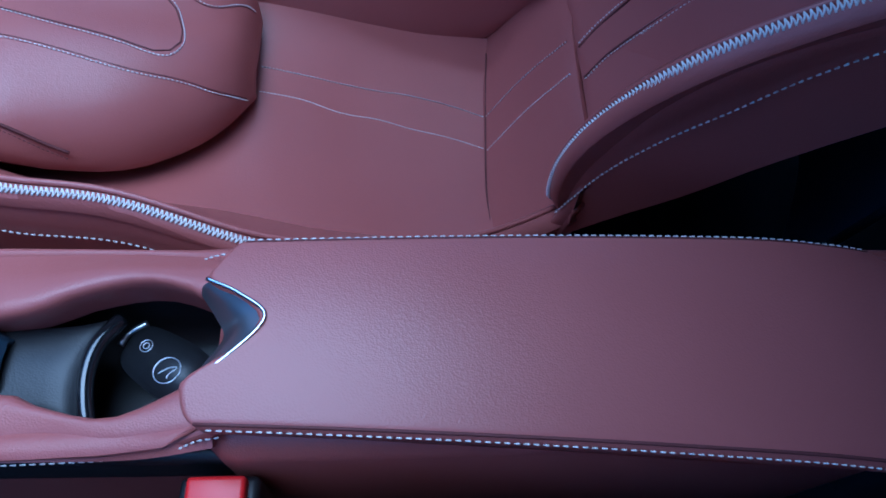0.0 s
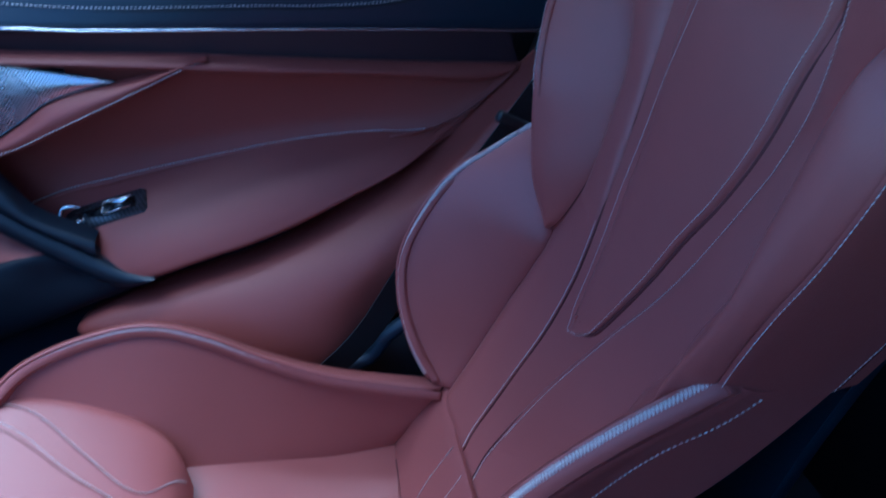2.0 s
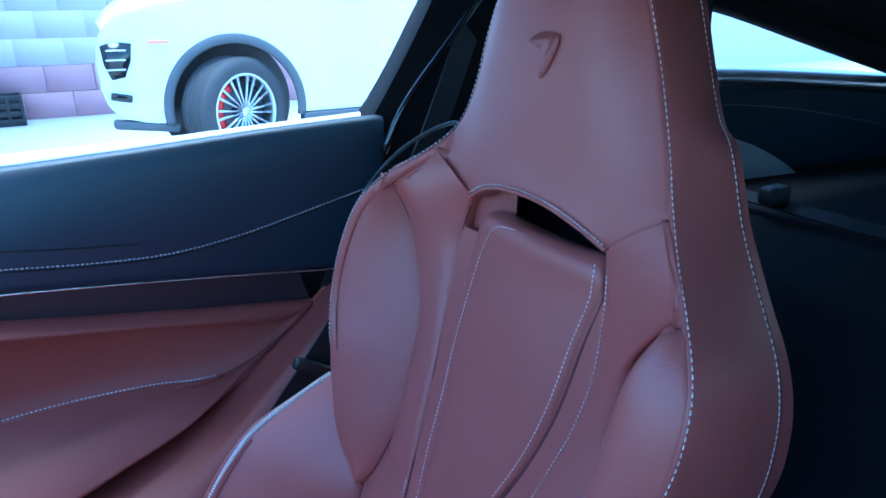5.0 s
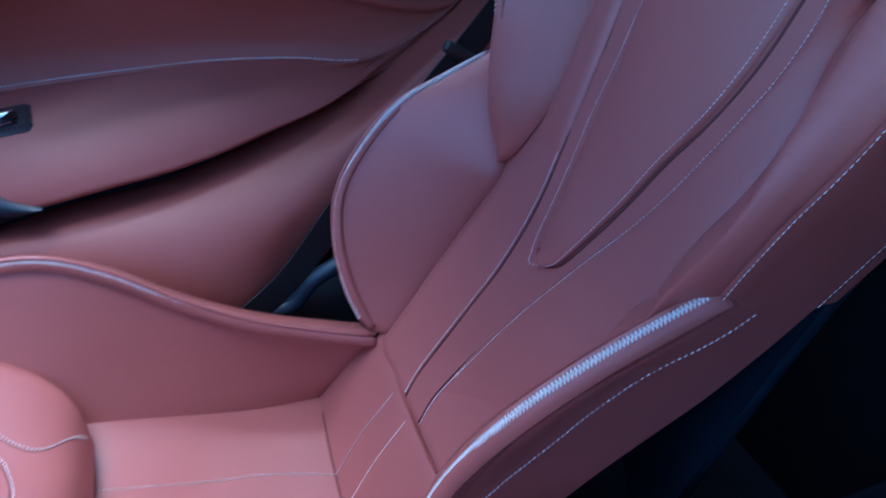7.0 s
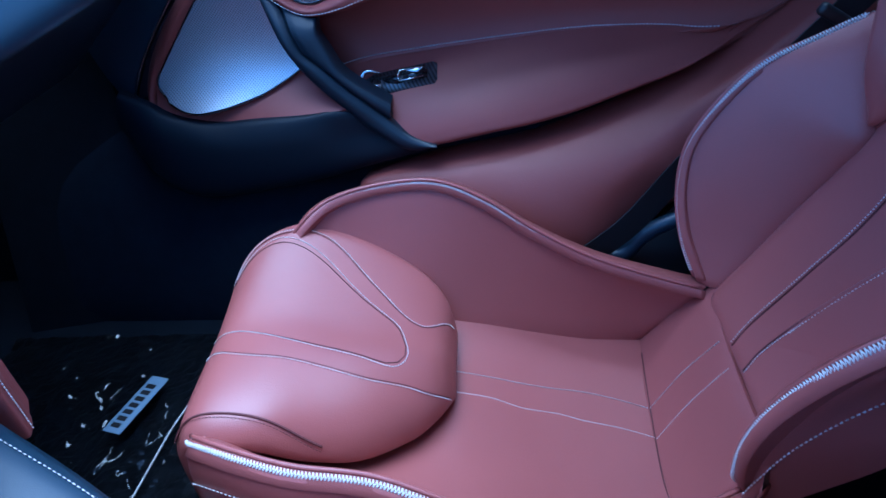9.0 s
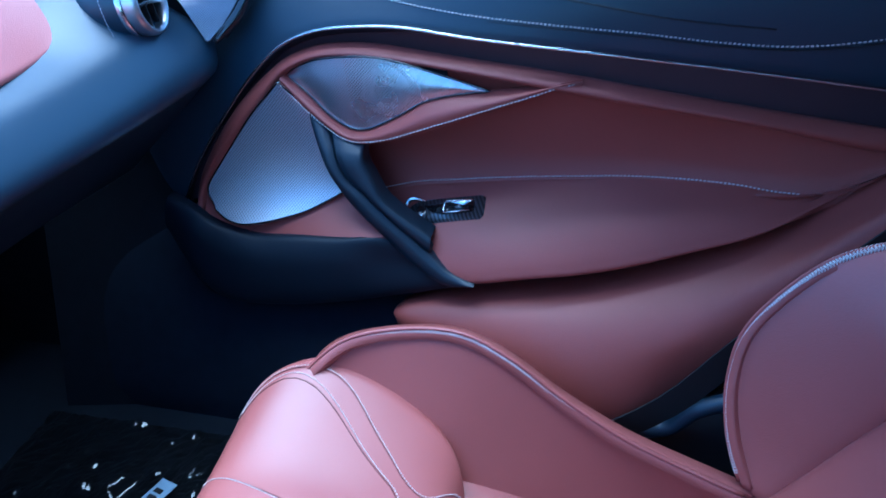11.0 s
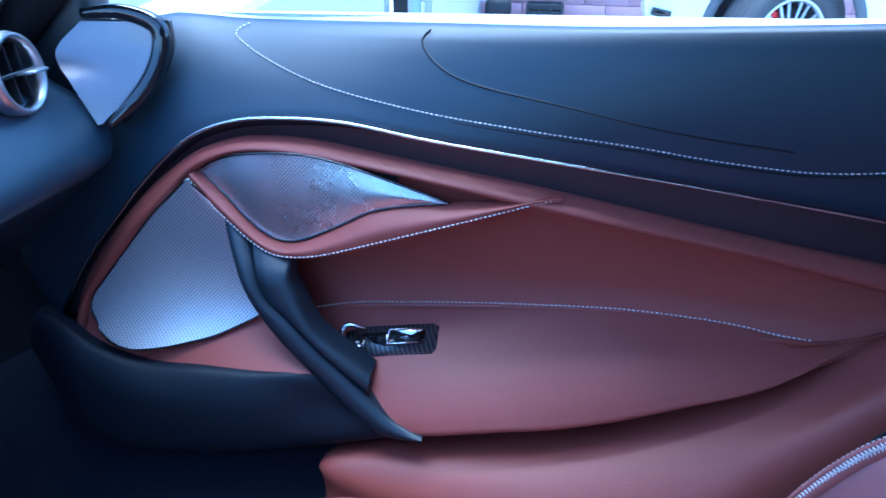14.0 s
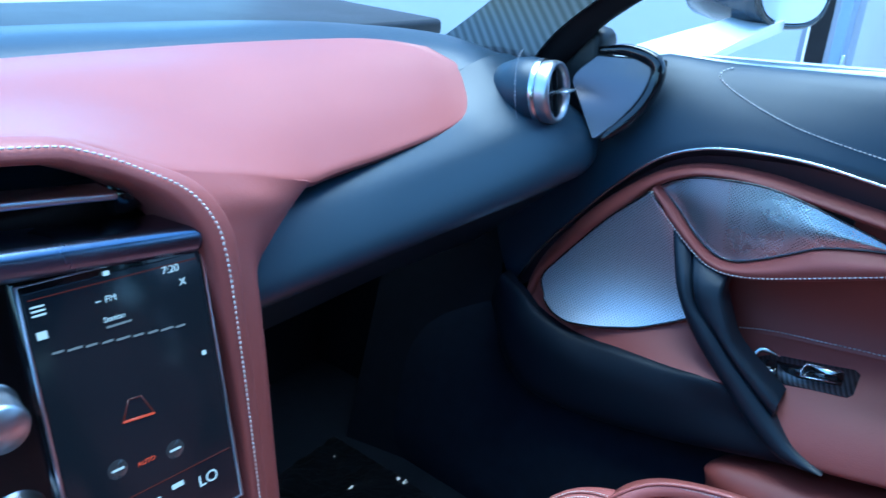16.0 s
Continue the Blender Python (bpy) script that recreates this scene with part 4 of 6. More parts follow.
part("armrest_seam", tube([p + Vector((0, 0.001, -0.0035)) for p in cl], 0.0008, 120, 6), SEAM, door)
# upper pod: punched steel triangle with the small loudspeaker behind it, and the leather lip below
MESH_T = [(-0.472, 0.944, 0.664), (-0.454, 0.940, 0.676), (-0.419, 0.930, 0.690), (-0.379, 0.926, 0.696), (-0.333, 0.926, 0.697), (-0.288, 0.927, 0.689), (-0.225, 0.929, 0.670), (-0.181, 0.930, 0.656), (-0.160, 0.931, 0.649)]
MESH_B = [(-0.470, 0.942, 0.663), (-0.435, 0.930, 0.639), (-0.408, 0.921, 0.616), (-0.388, 0.918, 0.601), (-0.368, 0.918, 0.591), (-0.348, 0.918, 0.590), (-0.324, 0.918, 0.598), (-0.287, 0.920, 0.616), (-0.255, 0.922, 0.633), (-0.224, 0.925, 0.641), (-0.187, 0.928, 0.646), (-0.161, 0.931, 0.648)]
MTE, MBE = even(MESH_T, 14), even(MESH_B, 14)
pod_s = Surf([MESH_T, [tuple((a + b) / 2 + Vector((0, -0.003, 0))) for a, b in zip(MTE, MBE)], MESH_B])
pod = part("tweeter_grille", sheet(pod_s, 40, 16, 0.002), GRILLE_FINE, door, "bright punched steel grille")
part("grille_edge", tube(MESH_T + list(reversed(MESH_B)), 0.0015, 120, 6), GLOSS, door)
part("pod_cavity", sheet(Surf([[(x, 0.951, z) for x, y, z in MESH_T[3:7]], [(x, 0.950, z) for x, y, z in MESH_B[4:10]]]), 16, 6, 0.004), BLACK, pod)
# unseen steel plate, added so the left third of the grille looks bright
part("pod_brightener", sheet(Surf([[(x, y + 0.010, z) for x, y, z in MESH_T[:4]], [(x, y + 0.012, z) for x, y, z in MESH_B[:5]]]), 12, 6, 0.003), STEEL, pod, "steel plate added to brighten the grille")
PODM = Matrix.Translation((-0.318, 0.944, 0.641)) @ Vector((0.05, -1.0, 0.15)).to_track_quat("Z", "Y").to_matrix().to_4x4()
part("tweeter_ring", move(lathe([(0.036, -0.008), (0.036, 0.002), (0.030, 0.004), (0.020, 0.0), (0.019, -0.006)], 40), PODM), STEEL, pod, "grey loudspeaker ring")
part("tweeter_cone", move(lathe([(0.019, -0.002), (0.010, -0.008), (0.0, -0.009)], 32), PODM), BLACK, pod)
# bent chrome bar draws the V-shaped reflection of the grille as a shape
part("tweeter_reflection", tube([(-0.345, 0.937, 0.588), (-0.347, 0.937, 0.628), (-0.348, 0.937, 0.656), (-0.344, 0.937, 0.6635), (-0.334, 0.937, 0.664), (-0.29, 0.937, 0.647), (-0.238, 0.937, 0.628)], 0.0042, 60, 8, 0.5, up=(0, 1, 0)), CHROME, pod, "chrome V drawn for the reflection in the grille")
LIP_B = [(-0.480, 0.932, 0.657), (-0.448, 0.920, 0.628), (-0.419, 0.912, 0.606), (-0.390, 0.905, 0.587), (-0.369, 0.902, 0.578), (-0.342, 0.900, 0.577), (-0.308, 0.900, 0.582), (-0.257, 0.902, 0.597), (-0.195, 0.908, 0.616), (-0.123, 0.918, 0.638), (-0.061, 0.928, 0.657), (-0.031, 0.934, 0.662)]
LIP_T = [(-0.474, 0.938, 0.666)] + [(x, y - 0.002, z - 0.003) for x, y, z in MESH_B[1:]] + [(-0.10, 0.933, 0.653), (-0.060, 0.936, 0.660), (-0.031, 0.937, 0.664)]
LIP_M = [tuple(a.lerp(b, 0.55) + Vector((0, -0.007, 0.002))) for a, b in zip(even(LIP_T, 20), even(LIP_B, 20))]
lip_s = Surf([[(x, y + 0.012, z + 0.001) for x, y, z in LIP_T], LIP_T, LIP_M, LIP_B, [(x, y + 0.008, z - 0.005) for x, y, z in LIP_B], [(x, y + 0.035, z - 0.004) for x, y, z in LIP_B]])
part("pod_lip", sheet(lip_s, 60, 34, 0.004), LEATHER_SHADED, door, "red leather lip below the grille")
part("stitching", dashes(lip_s.path([(0.01, 0.565), (0.25, 0.565), (0.5, 0.565), (0.75, 0.565), (0.98, 0.565)], 0.0014, 160), 0.0054, 0.6, r=0.0011), THREAD, door)
# lower speaker
SPK_A = [(-0.475, 0, 0.661), (-0.525, 0, 0.613), (-0.564, 0, 0.567), (-0.601, 0, 0.520), (-0.617, 0, 0.497), (-0.618, 0, 0.480), (-0.606, 0, 0.463)]
SPK_B = [(-0.472, 0, 0.657), (-0.435, 0, 0.622), (-0.412, 0, 0.588), (-0.395, 0, 0.558), (-0.380, 0, 0.525), (-0.374, 0, 0.504), (-0.394, 0, 0.489), (-0.424, 0, 0.473), (-0.453, 0, 0.460), (-0.482, 0, 0.452), (-0.518, 0, 0.444), (-0.558, 0, 0.440), (-0.587, 0, 0.446), (-0.607, 0, 0.460)]


def on_plate(c, lift):
    return [(x * (1 + 1.1 * plate_hollow(z)), plate_y(z) - lift - 0.06 * max(0, -0.45 - x), z + 1.1 * plate_hollow(z) * (z - 0.98)) for x, y, z in c]


SPK_M = [[a.lerp(b, k) for a, b in zip(even(SPK_A, 12), even(SPK_B, 12))] for k in (0.25, 0.5, 0.75)]
SPK_A, SPK_B = on_plate(SPK_A, 0.006), on_plate(SPK_B, 0.006)
spk_s = Surf([SPK_A] + [on_plate(c, 0.008) for c in SPK_M] + [SPK_B])
part("speaker_grille", sheet(spk_s, 40, 24, 0.006), GRILLE, door, "punched steel speaker grille")
part("grille_edge", tube(SPK_A + list(reversed(SPK_B)), 0.0016, 120, 6), GLOSS, door)
# dark lower door
DLOW = [(-0.70, 0.875, 0.42), (-0.660, 0.858, 0.335), (-0.600, 0.85, 0.298), (-0.497, 0.85, 0.299), (-0.382, 0.85, 0.318), (-0.302, 0.855, 0.335), (-0.200, 0.868, 0.352)]
DMID = [(-0.70, 0.868, 0.44), (-0.650, 0.852, 0.410), (-0.600, 0.845, 0.385), (-0.497, 0.842, 0.378), (-0.382, 0.846, 0.384), (-0.315, 0.860, 0.392), (-0.235, 0.872, 0.388)]
DTOP = [(-0.690, 0.875, 0.475), (-0.645, 0.868, 0.452), (-0.618, 0.864, 0.434), (-0.575, 0.862, 0.421), (-0.530, 0.861, 0.416), (-0.470, 0.859, 0.420), (-0.390, 0.859, 0.424), (-0.325, 0.866, 0.430), (-0.285, 0.878, 0.425)]
low_s = Surf([[(x, y + 0.024, z + 0.003) for x, y, z in DTOP], DTOP, DMID, DLOW, [(x, y + 0.07, z - 0.01) for x, y, z in DLOW]])
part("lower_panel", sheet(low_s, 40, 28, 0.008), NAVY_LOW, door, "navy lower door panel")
# grab handle: two padded bands side by side with a groove between them
HL = [(-0.445, 0.938, 0.625), (-0.438, 0.924, 0.611), (-0.424, 0.904, 0.581), (-0.405, 0.884, 0.540), (-0.382, 0.878, 0.501), (-0.352, 0.872, 0.466), (-0.312, 0.866, 0.428), (-0.271, 0.858, 0.391), (-0.222, 0.848, 0.365), (-0.176, 0.843, 0.372)]
HG = [(-0.408, 0.934, 0.612), (-0.399, 0.908, 0.583), (-0.388, 0.888, 0.554), (-0.375, 0.882, 0.526), (-0.345, 0.877, 0.499), (-0.309, 0.872, 0.464), (-0.273, 0.867, 0.434), (-0.245, 0.861, 0.411), (-0.213, 0.850, 0.388), (-0.174, 0.842, 0.376)]
HR = [(-0.352, 0.940, 0.590), (-0.347, 0.900, 0.566), (-0.348, 0.888, 0.552), (-0.333, 0.881, 0.521), (-0.317, 0.876, 0.492), (-0.294, 0.873, 0.472), (-0.271, 0.871, 0.456), (-0.244, 0.868, 0.438)]


def strap_band(left, right, swell):
    """A padded strip between two edges, swelling towards the cabin."""
    a, b = even(left, 16), even(right, 16)
    rows = [[tuple(p + Vector((0, 0.035, 0))) for p in a]]
    for k, d in ((0.0, 0.003), (0.2, -0.7 * swell), (0.5, -swell), (0.8, -0.7 * swell), (1.0, 0.003)):
        rows.append([tuple(p.lerp(q, k) + Vector((0, d, 0))) for p, q in zip(a, b)])
    rows.append([tuple(q + Vector((0, 0.035, 0))) for q in b])
    return sheet(Surf(rows, arc=False), 48, 36, 0.004)


part("grab_handle", strap_band(HL, HG, 0.007), HANDLE, door, "dark leather grab handle")
part("handle_strip", strap_band(HG[:7] + [(-0.247, 0.864, 0.414)], HR, 0.005), HANDLE, door, "dark leather inner strip of the handle")
# switch plate on the armrest
SWU, SWV = Vector((0.108, 0.003, 0.016)).normalized(), Vector((0.0, 0.035, 0.0225)).normalized()
SWN = SWU.cross(SWV).normalized()
SWV = SWN.cross(SWU)
SWC = Vector((-0.234, 0.9285, 0.4525)) - SWN * 0.001
SWM = Matrix(((SWU.x, SWV.x, SWN.x, SWC.x), (SWU.y, SWV.y, SWN.y, SWC.y), (SWU.z, SWV.z, SWN.z, SWC.z), (0, 0, 0, 1)))
sw = part("switch_plate", move(prism([(-0.064, -0.008), (-0.054, -0.021), (0.057, -0.021), (0.063, -0.014), (0.066, 0.016), (0.060, 0.021), (-0.040, 0.021), (-0.056, 0.014)], 0.005, 0.0012), SWM), CARBON, door, "carbon fibre switch plate")
part("switch_well", move(prism([(-0.034, 0.010), (0.050, 0.012), (0.048, -0.008), (-0.004, -0.009), (-0.020, -0.004)], 0.0012, 0.0004), SWM @ Matrix.Translation((0, 0, 0.0048))), GLOSS, sw)
part("window_switch", move(prism([(0.002, -0.009), (0.042, -0.008), (0.046, 0.009), (0.004, 0.010)], 0.007, 0.002), SWM @ Matrix.Translation((0, 0, 0.0055))), GLOSS, sw, "black window switch")
part("switch_rim", move(tube([(0.048, 0.0095, 0.0128), (0.004, 0.0105, 0.0128), (0.0, 0.0, 0.0125), (0.001, -0.0095, 0.012), (0.042, -0.0085, 0.012)], 0.0011, smooth=False, sides=6), SWM), CHROME, sw, "chrome switch rim")
part("switch_glint", move(prism([(0.010, 0.009), (0.046, 0.008), (0.032, 0.001)], 0.0012, 0.0003), SWM @ Matrix.Translation((0, 0, 0.0122))), CHROME, sw)
part("door_release", move(prism([(-0.060, -0.016), (-0.028, -0.012), (-0.030, 0.012), (-0.052, 0.014)], 0.012, 0.003), SWM @ Matrix.Translation((0, 0, 0.004)) @ Matrix.Rotation(radians(-14), 4, "Y")), GLOSS, sw, "black door release lever")
part("release_edge", move(tube([(-0.066, -0.023, 0.012), (-0.050, -0.017, 0.018), (-0.030, -0.012, 0.016)], 0.0018, 14, 6), SWM), CHROME, sw, "chrome lever edge")
part("release_edge", move(tube([(-0.064, -0.006, 0.013), (-0.057, 0.011, 0.020), (-0.047, 0.015, 0.022), (-0.028, 0.012, 0.016)], 0.0030, 18, 8, taper=[0.6, 1.3, 1.2, 0.5]), SWM), CHROME, sw, "chrome lever edge")
# outer skin, glass run, rear edge
part("outer_skin", sheet(Surf([[(-0.9, 1.12, 0.25), (0.6, 1.06, 0.25)], [(-0.9, 1.16, 0.55), (0.6, 1.1, 0.6)], [(-0.7, 1.12, 0.825), (0.6, 0.97, 0.865)]]), 20, 12, 0.01), mat("white_car_paint", (0.82, 0.83, 0.84), 0.25, spots=0.02, coat=0.6), door, "white painted outer skin")
SILLW = [(-0.60, 1.095, 0.822), (-0.43, 1.095, 0.824), (-0.2, 1.06, 0.832), (0.0, 1.02, 0.839), (0.2, 0.99, 0.850), (0.374, 0.965, 0.862), (0.56, 0.945, 0.872)]
part("waist_rail", tube(SILLW, 0.012, 50, 8, 0.6), bpy.data.materials["white_car_paint"], door, "white painted window sill rail")
part("inner_frame", sheet(Surf([[(-0.75, 1.02, 0.30), (0.62, 1.0, 0.30)], [(-0.75, 1.02, 0.55), (0.62, 1.0, 0.55)], [(-0.70, 1.04, 0.80), (0.62, 0.985, 0.84)]]), 8, 8, 0.01), BLACK, door)
part("rear_edge", sheet(Surf([[(0.44, 0.945, 0.56), (0.50, 0.935, 0.70), (0.552, 0.905, 0.879)], [(0.60, 0.945, 0.56), (0.62, 0.935, 0.70), (0.63, 0.905, 0.878)]]), 12, 6, 0.02), BLACK, door, "black door edge and seal")
part("mirror_corner", move(block((0.20, 0.06, 0.14), 0.02), Matrix.Translation((-0.70, 1.00, 0.80))), BLACK, door, "black corner trim ahead of the window")


# ---- centre console ----
console = thing("centre_console", "red leather centre console with armrest lid and cup well", "console", (0.0, 0.11, 0.05))
FRONT = [(0.050, -0.100), (0.058, -0.110), (0.070, -0.114), (0.080, -0.112), (0.098, -0.086), (0.116, -0.073), (0.130, -0.086), (0.142, -0.106), (0.155, -0.102), (0.168, -0.093), (0.173, -0.085)]


def lid_y(f, k):
    near = 0.051 - 0.024 * f - 0.012 * f * f
    far = 0.173 + 0.010 * math.sin(min(f * 2.2, math.pi)) - 0.012 * f
    return near + (far - near) * k


LID = []
for f in (0.0, 0.04, 0.1, 0.2, 0.35, 0.5, 0.65, 0.8, 0.92, 1.0):
    row = []
    for i, (y0, x0) in enumerate(FRONT):
        k = (y0 - 0.05) / 0.123
        x = x0 + (0.365 - x0 - 0.03 * abs(2 * k - 1) ** 3) * f
        row.append((x, lid_y(f, k), 0.402 + 0.006 * (1 - (2 * k - 1) ** 2) - 0.012 * max(0, f - 0.85) / 0.15))
    LID.append(row)
lid_s = Surf(LID, arc=False)
lid = part("armrest_lid", sheet(lid_s, 40, 40, 0.028, roll=0.010, wu=0.09, wv=0.02, ends=(1, 1, 1, 1)), LEATHER, console, "padded red leather armrest lid")
part("stitching", dashes(lid_s.path([(0.955, 0.03), (0.955, 0.3), (0.955, 0.6), (0.955, 0.97)], 0.0002, 120), 0.0055, r=0.0006), THREAD, lid)
part("stitching", dashes(lid_s.path([(0.014, 0.03), (0.014, 0.3), (0.014, 0.6), (0.014, 0.97)], -0.0035, 120), 0.0055, r=0.00065), THREAD, lid)
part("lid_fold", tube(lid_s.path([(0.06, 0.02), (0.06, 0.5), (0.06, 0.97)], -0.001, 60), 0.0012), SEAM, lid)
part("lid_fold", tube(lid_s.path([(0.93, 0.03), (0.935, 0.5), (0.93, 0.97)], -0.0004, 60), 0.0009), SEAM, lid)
# bright lever in the front of the lid: a bent blade, wide in the middle
lev = Surf([[(-0.110, 0.078, 0.400), (-0.088, 0.094, 0.403), (-0.070, 0.116, 0.405), (-0.086, 0.131, 0.404), (-0.106, 0.142, 0.402)],
            [(-0.113, 0.079, 0.396), (-0.098, 0.097, 0.396), (-0.086, 0.115, 0.396), (-0.095, 0.128, 0.396), (-0.110, 0.141, 0.398)],
            [(-0.116, 0.080, 0.388), (-0.106, 0.098, 0.384), (-0.098, 0.114, 0.382), (-0.104, 0.127, 0.384), (-0.113, 0.140, 0.388)]])
part("lid_lever", sheet(lev, 40, 12, 0.004), STEEL, lid, "brushed metal lid release lever")
part("lever_edge", tube([(-0.112, 0.077, 0.4035), (-0.088, 0.0935, 0.4065), (-0.0685, 0.116, 0.4085), (-0.085, 0.132, 0.4075), (-0.106, 0.143, 0.4055)], 0.0014, 50, 8), CHROME, lid)
# sides of the tunnel
for name, ya, yb in (("tunnel_side", 0.168, 0.19), ("tunnel_side", 0.058, 0.066)):
    sd = 1 if ya > 0.1 else -1
    s = Surf([[(-0.62, ya + sd * 0.012, 0.42), (-0.40, ya + sd * 0.012, 0.362), (-0.20, ya + sd * 0.012, 0.358), (-0.125, ya + sd * 0.008, 0.363), (-0.085, ya + sd * 0.004, 0.384), (0.1, ya - (0.0 if sd > 0 else 0.010), 0.387), (0.37, ya - 0.004 - (0 if sd > 0 else 0.020), 0.385)],
              [(-0.62, yb + sd * 0.012, 0.38), (-0.40, yb + sd * 0.012, 0.33), (-0.09, yb, 0.335), (0.1, yb - (0 if sd > 0 else 0.008), 0.335), (0.37, yb - 0.004 - (0 if sd > 0 else 0.014), 0.335)],
              [(-0.62, yb + sd * 0.02, 0.06), (-0.09, yb + sd * 0.01, 0.06), (0.37, yb, 0.06)]], toward=(0, ya + sd * 2, 1.2))
    part(name, sheet(s, 40, 16, 0.01, roll=0.004, wv=0.05, wu=0.01, ends=(0, 0, 1, 0)), LEATHER, console, "red leather tunnel side")
    part("stitching", dashes(s.path([(0.02, 0.02), (0.3, 0.02), (0.54, 0.02)], 0.0012, 80), 0.0055, r=0.0007), THREAD, console)
# leather frame of the cup well
far_s = Surf([[(-0.62, 0.18, 0.42), (-0.40, 0.181, 0.364), (-0.26, 0.183, 0.360), (-0.18, 0.184, 0.361), (-0.092, 0.176, 0.368)],
              [(-0.62, 0.145, 0.425), (-0.40, 0.146, 0.37), (-0.26, 0.155, 0.368), (-0.18, 0.168, 0.370), (-0.092, 0.160, 0.376)],
              [(-0.62, 0.135, 0.42), (-0.40, 0.136, 0.366), (-0.25, 0.136, 0.366), (-0.197, 0.152, 0.367), (-0.155, 0.159, 0.367), (-0.117, 0.147, 0.372), (-0.092, 0.125, 0.374)],
              [(-0.62, 0.135, 0.39), (-0.40, 0.136, 0.34), (-0.25, 0.138, 0.335), (-0.197, 0.154, 0.335), (-0.155, 0.161, 0.335), (-0.117, 0.149, 0.338), (-0.088, 0.125, 0.338)]], toward=(-0.2, 0.1, 1.2))
part("well_frame", sheet(far_s, 40, 18, 0.006), LEATHER, console)
near_s = Surf([[(-0.62, 0.044, 0.42), (-0.40, 0.044, 0.364), (-0.227, 0.046, 0.360), (-0.147, 0.046, 0.360), (-0.10, 0.050, 0.368)],
               [(-0.62, 0.07, 0.425), (-0.40, 0.07, 0.37), (-0.227, 0.068, 0.368), (-0.16, 0.058, 0.370), (-0.10, 0.068, 0.376)],
               [(-0.62, 0.083, 0.42), (-0.40, 0.083, 0.366), (-0.24, 0.086, 0.366), (-0.208, 0.078, 0.366), (-0.166, 0.069, 0.367), (-0.13, 0.082, 0.37), (-0.098, 0.10, 0.374)],
               [(-0.62, 0.083, 0.39), (-0.40, 0.083, 0.34), (-0.24, 0.084, 0.335), (-0.208, 0.076, 0.335), (-0.166, 0.067, 0.335), (-0.13, 0.08, 0.338), (-0.096, 0.10, 0.338)]], toward=(-0.2, 0.1, 1.2))
part("well_frame", sheet(near_s, 40, 18, 0.006), LEATHER, console)
part("cup_well", sheet(Surf([[(-0.66, 0.16, 0.34), (-0.06, 0.165, 0.34)], [(-0.66, 0.155, 0.29), (-0.06, 0.16, 0.27)], [(-0.66, 0.11, 0.285), (-0.06, 0.11, 0.262)], [(-0.66, 0.065, 0.29), (-0.06, 0.06, 0.27)], [(-0.66, 0.06, 0.34), (-0.06, 0.055, 0.34)]], toward=(-0.2, 0.11, 1)), 20, 16, 0.006), BLACK, console, "black cup well")
part("well_end", sheet(Surf([[(-0.066, 0.16, 0.34), (-0.062, 0.11, 0.34), (-0.066, 0.06, 0.34)], [(-0.07, 0.16, 0.26), (-0.066, 0.11, 0.26), (-0.07, 0.06, 0.26)]]), 10, 6, 0.006), BLACK, console)
part("sliding_cover", sheet(Surf([[(-0.40, 0.14, 0.338), (-0.23, 0.142, 0.338), (-0.186, 0.150, 0.334)], [(-0.40, 0.11, 0.342), (-0.23, 0.11, 0.342), (-0.198, 0.11, 0.34)], [(-0.40, 0.08, 0.338), (-0.23, 0.078, 0.338), (-0.196, 0.072, 0.334)]], toward=(-0.2, 0.11, 1.2)), 16, 12, 0.012, roll=0.004, wu=0.06, wv=0.1), BLACK, console, "dark sliding cover")
part("cover_lip", tube([(-0.184, 0.150, 0.328), (-0.194, 0.13, 0.333), (-0.197, 0.11, 0.334), (-0.195, 0.09, 0.332), (-0.190, 0.07, 0.328)], 0.006, 24, 8), GLOSS, console)
part("console_rear", move(block((0.5, 0.12, 0.30), 0.02), Matrix.Translation((0.14, 0.105, 0.215))), LEATHER, console)
part("tunnel_rear", move(block((0.42, 0.14, 0.34), 0.02), Matrix.Translation((0.58, 0.10, 0.20))), CARPET, console)
# gear island: a navy wedge that widens towards the dashboard
ISL = []
for x, a, b, z in ((-0.245, 0.095, 0.130, 0.345), (-0.262, 0.088, 0.134, 0.366), (-0.30, 0.080, 0.142, 0.386), (-0.38, 0.055, 0.165, 0.408), (-0.46, 0.015, 0.205, 0.425), (-0.56, -0.03, 0.25, 0.45)):
    ISL.append([(x, a - 0.012, z - 0.06), (x, a, z - 0.004), (x, a + (b - a) * 0.3, z + 0.003), (x, a + (b - a) * 0.7, z + 0.003), (x, b, z - 0.004), (x, b + 0.012, z - 0.06)])
isl_s = Surf(ISL, arc=False, toward=(-0.4, 0.1, 2))
island = part("gear_island", sheet(isl_s, 24, 24, 0.006), NAVY, console, "navy leather gear island")
part("stitching", dashes(isl_s.path([(0.76, 0.25), (0.76, 0.5), (0.76, 0.98)], 0.001, 80), 0.0055, r=0.0007), THREAD, island)
part("gear_switch", move(prism([(-0.035, -0.012), (0.012, -0.012), (0.035, 0.0), (0.012, 0.012), (-0.035, 0.012)], 0.008, 0.003), Matrix.Translation((-0.31, 0.103, 0.388)) @ Matrix.Rotation(radians(14), 4, "Y")), STEEL, island, "satin metal gear switch")
part("gear_switch", move(block((0.05, 0.03, 0.012), 0.004), Matrix.Translation((-0.44, 0.13, 0.425)) @ Matrix.Rotation(radians(14), 4, "Y")), STEEL, island, "satin metal gear switch")

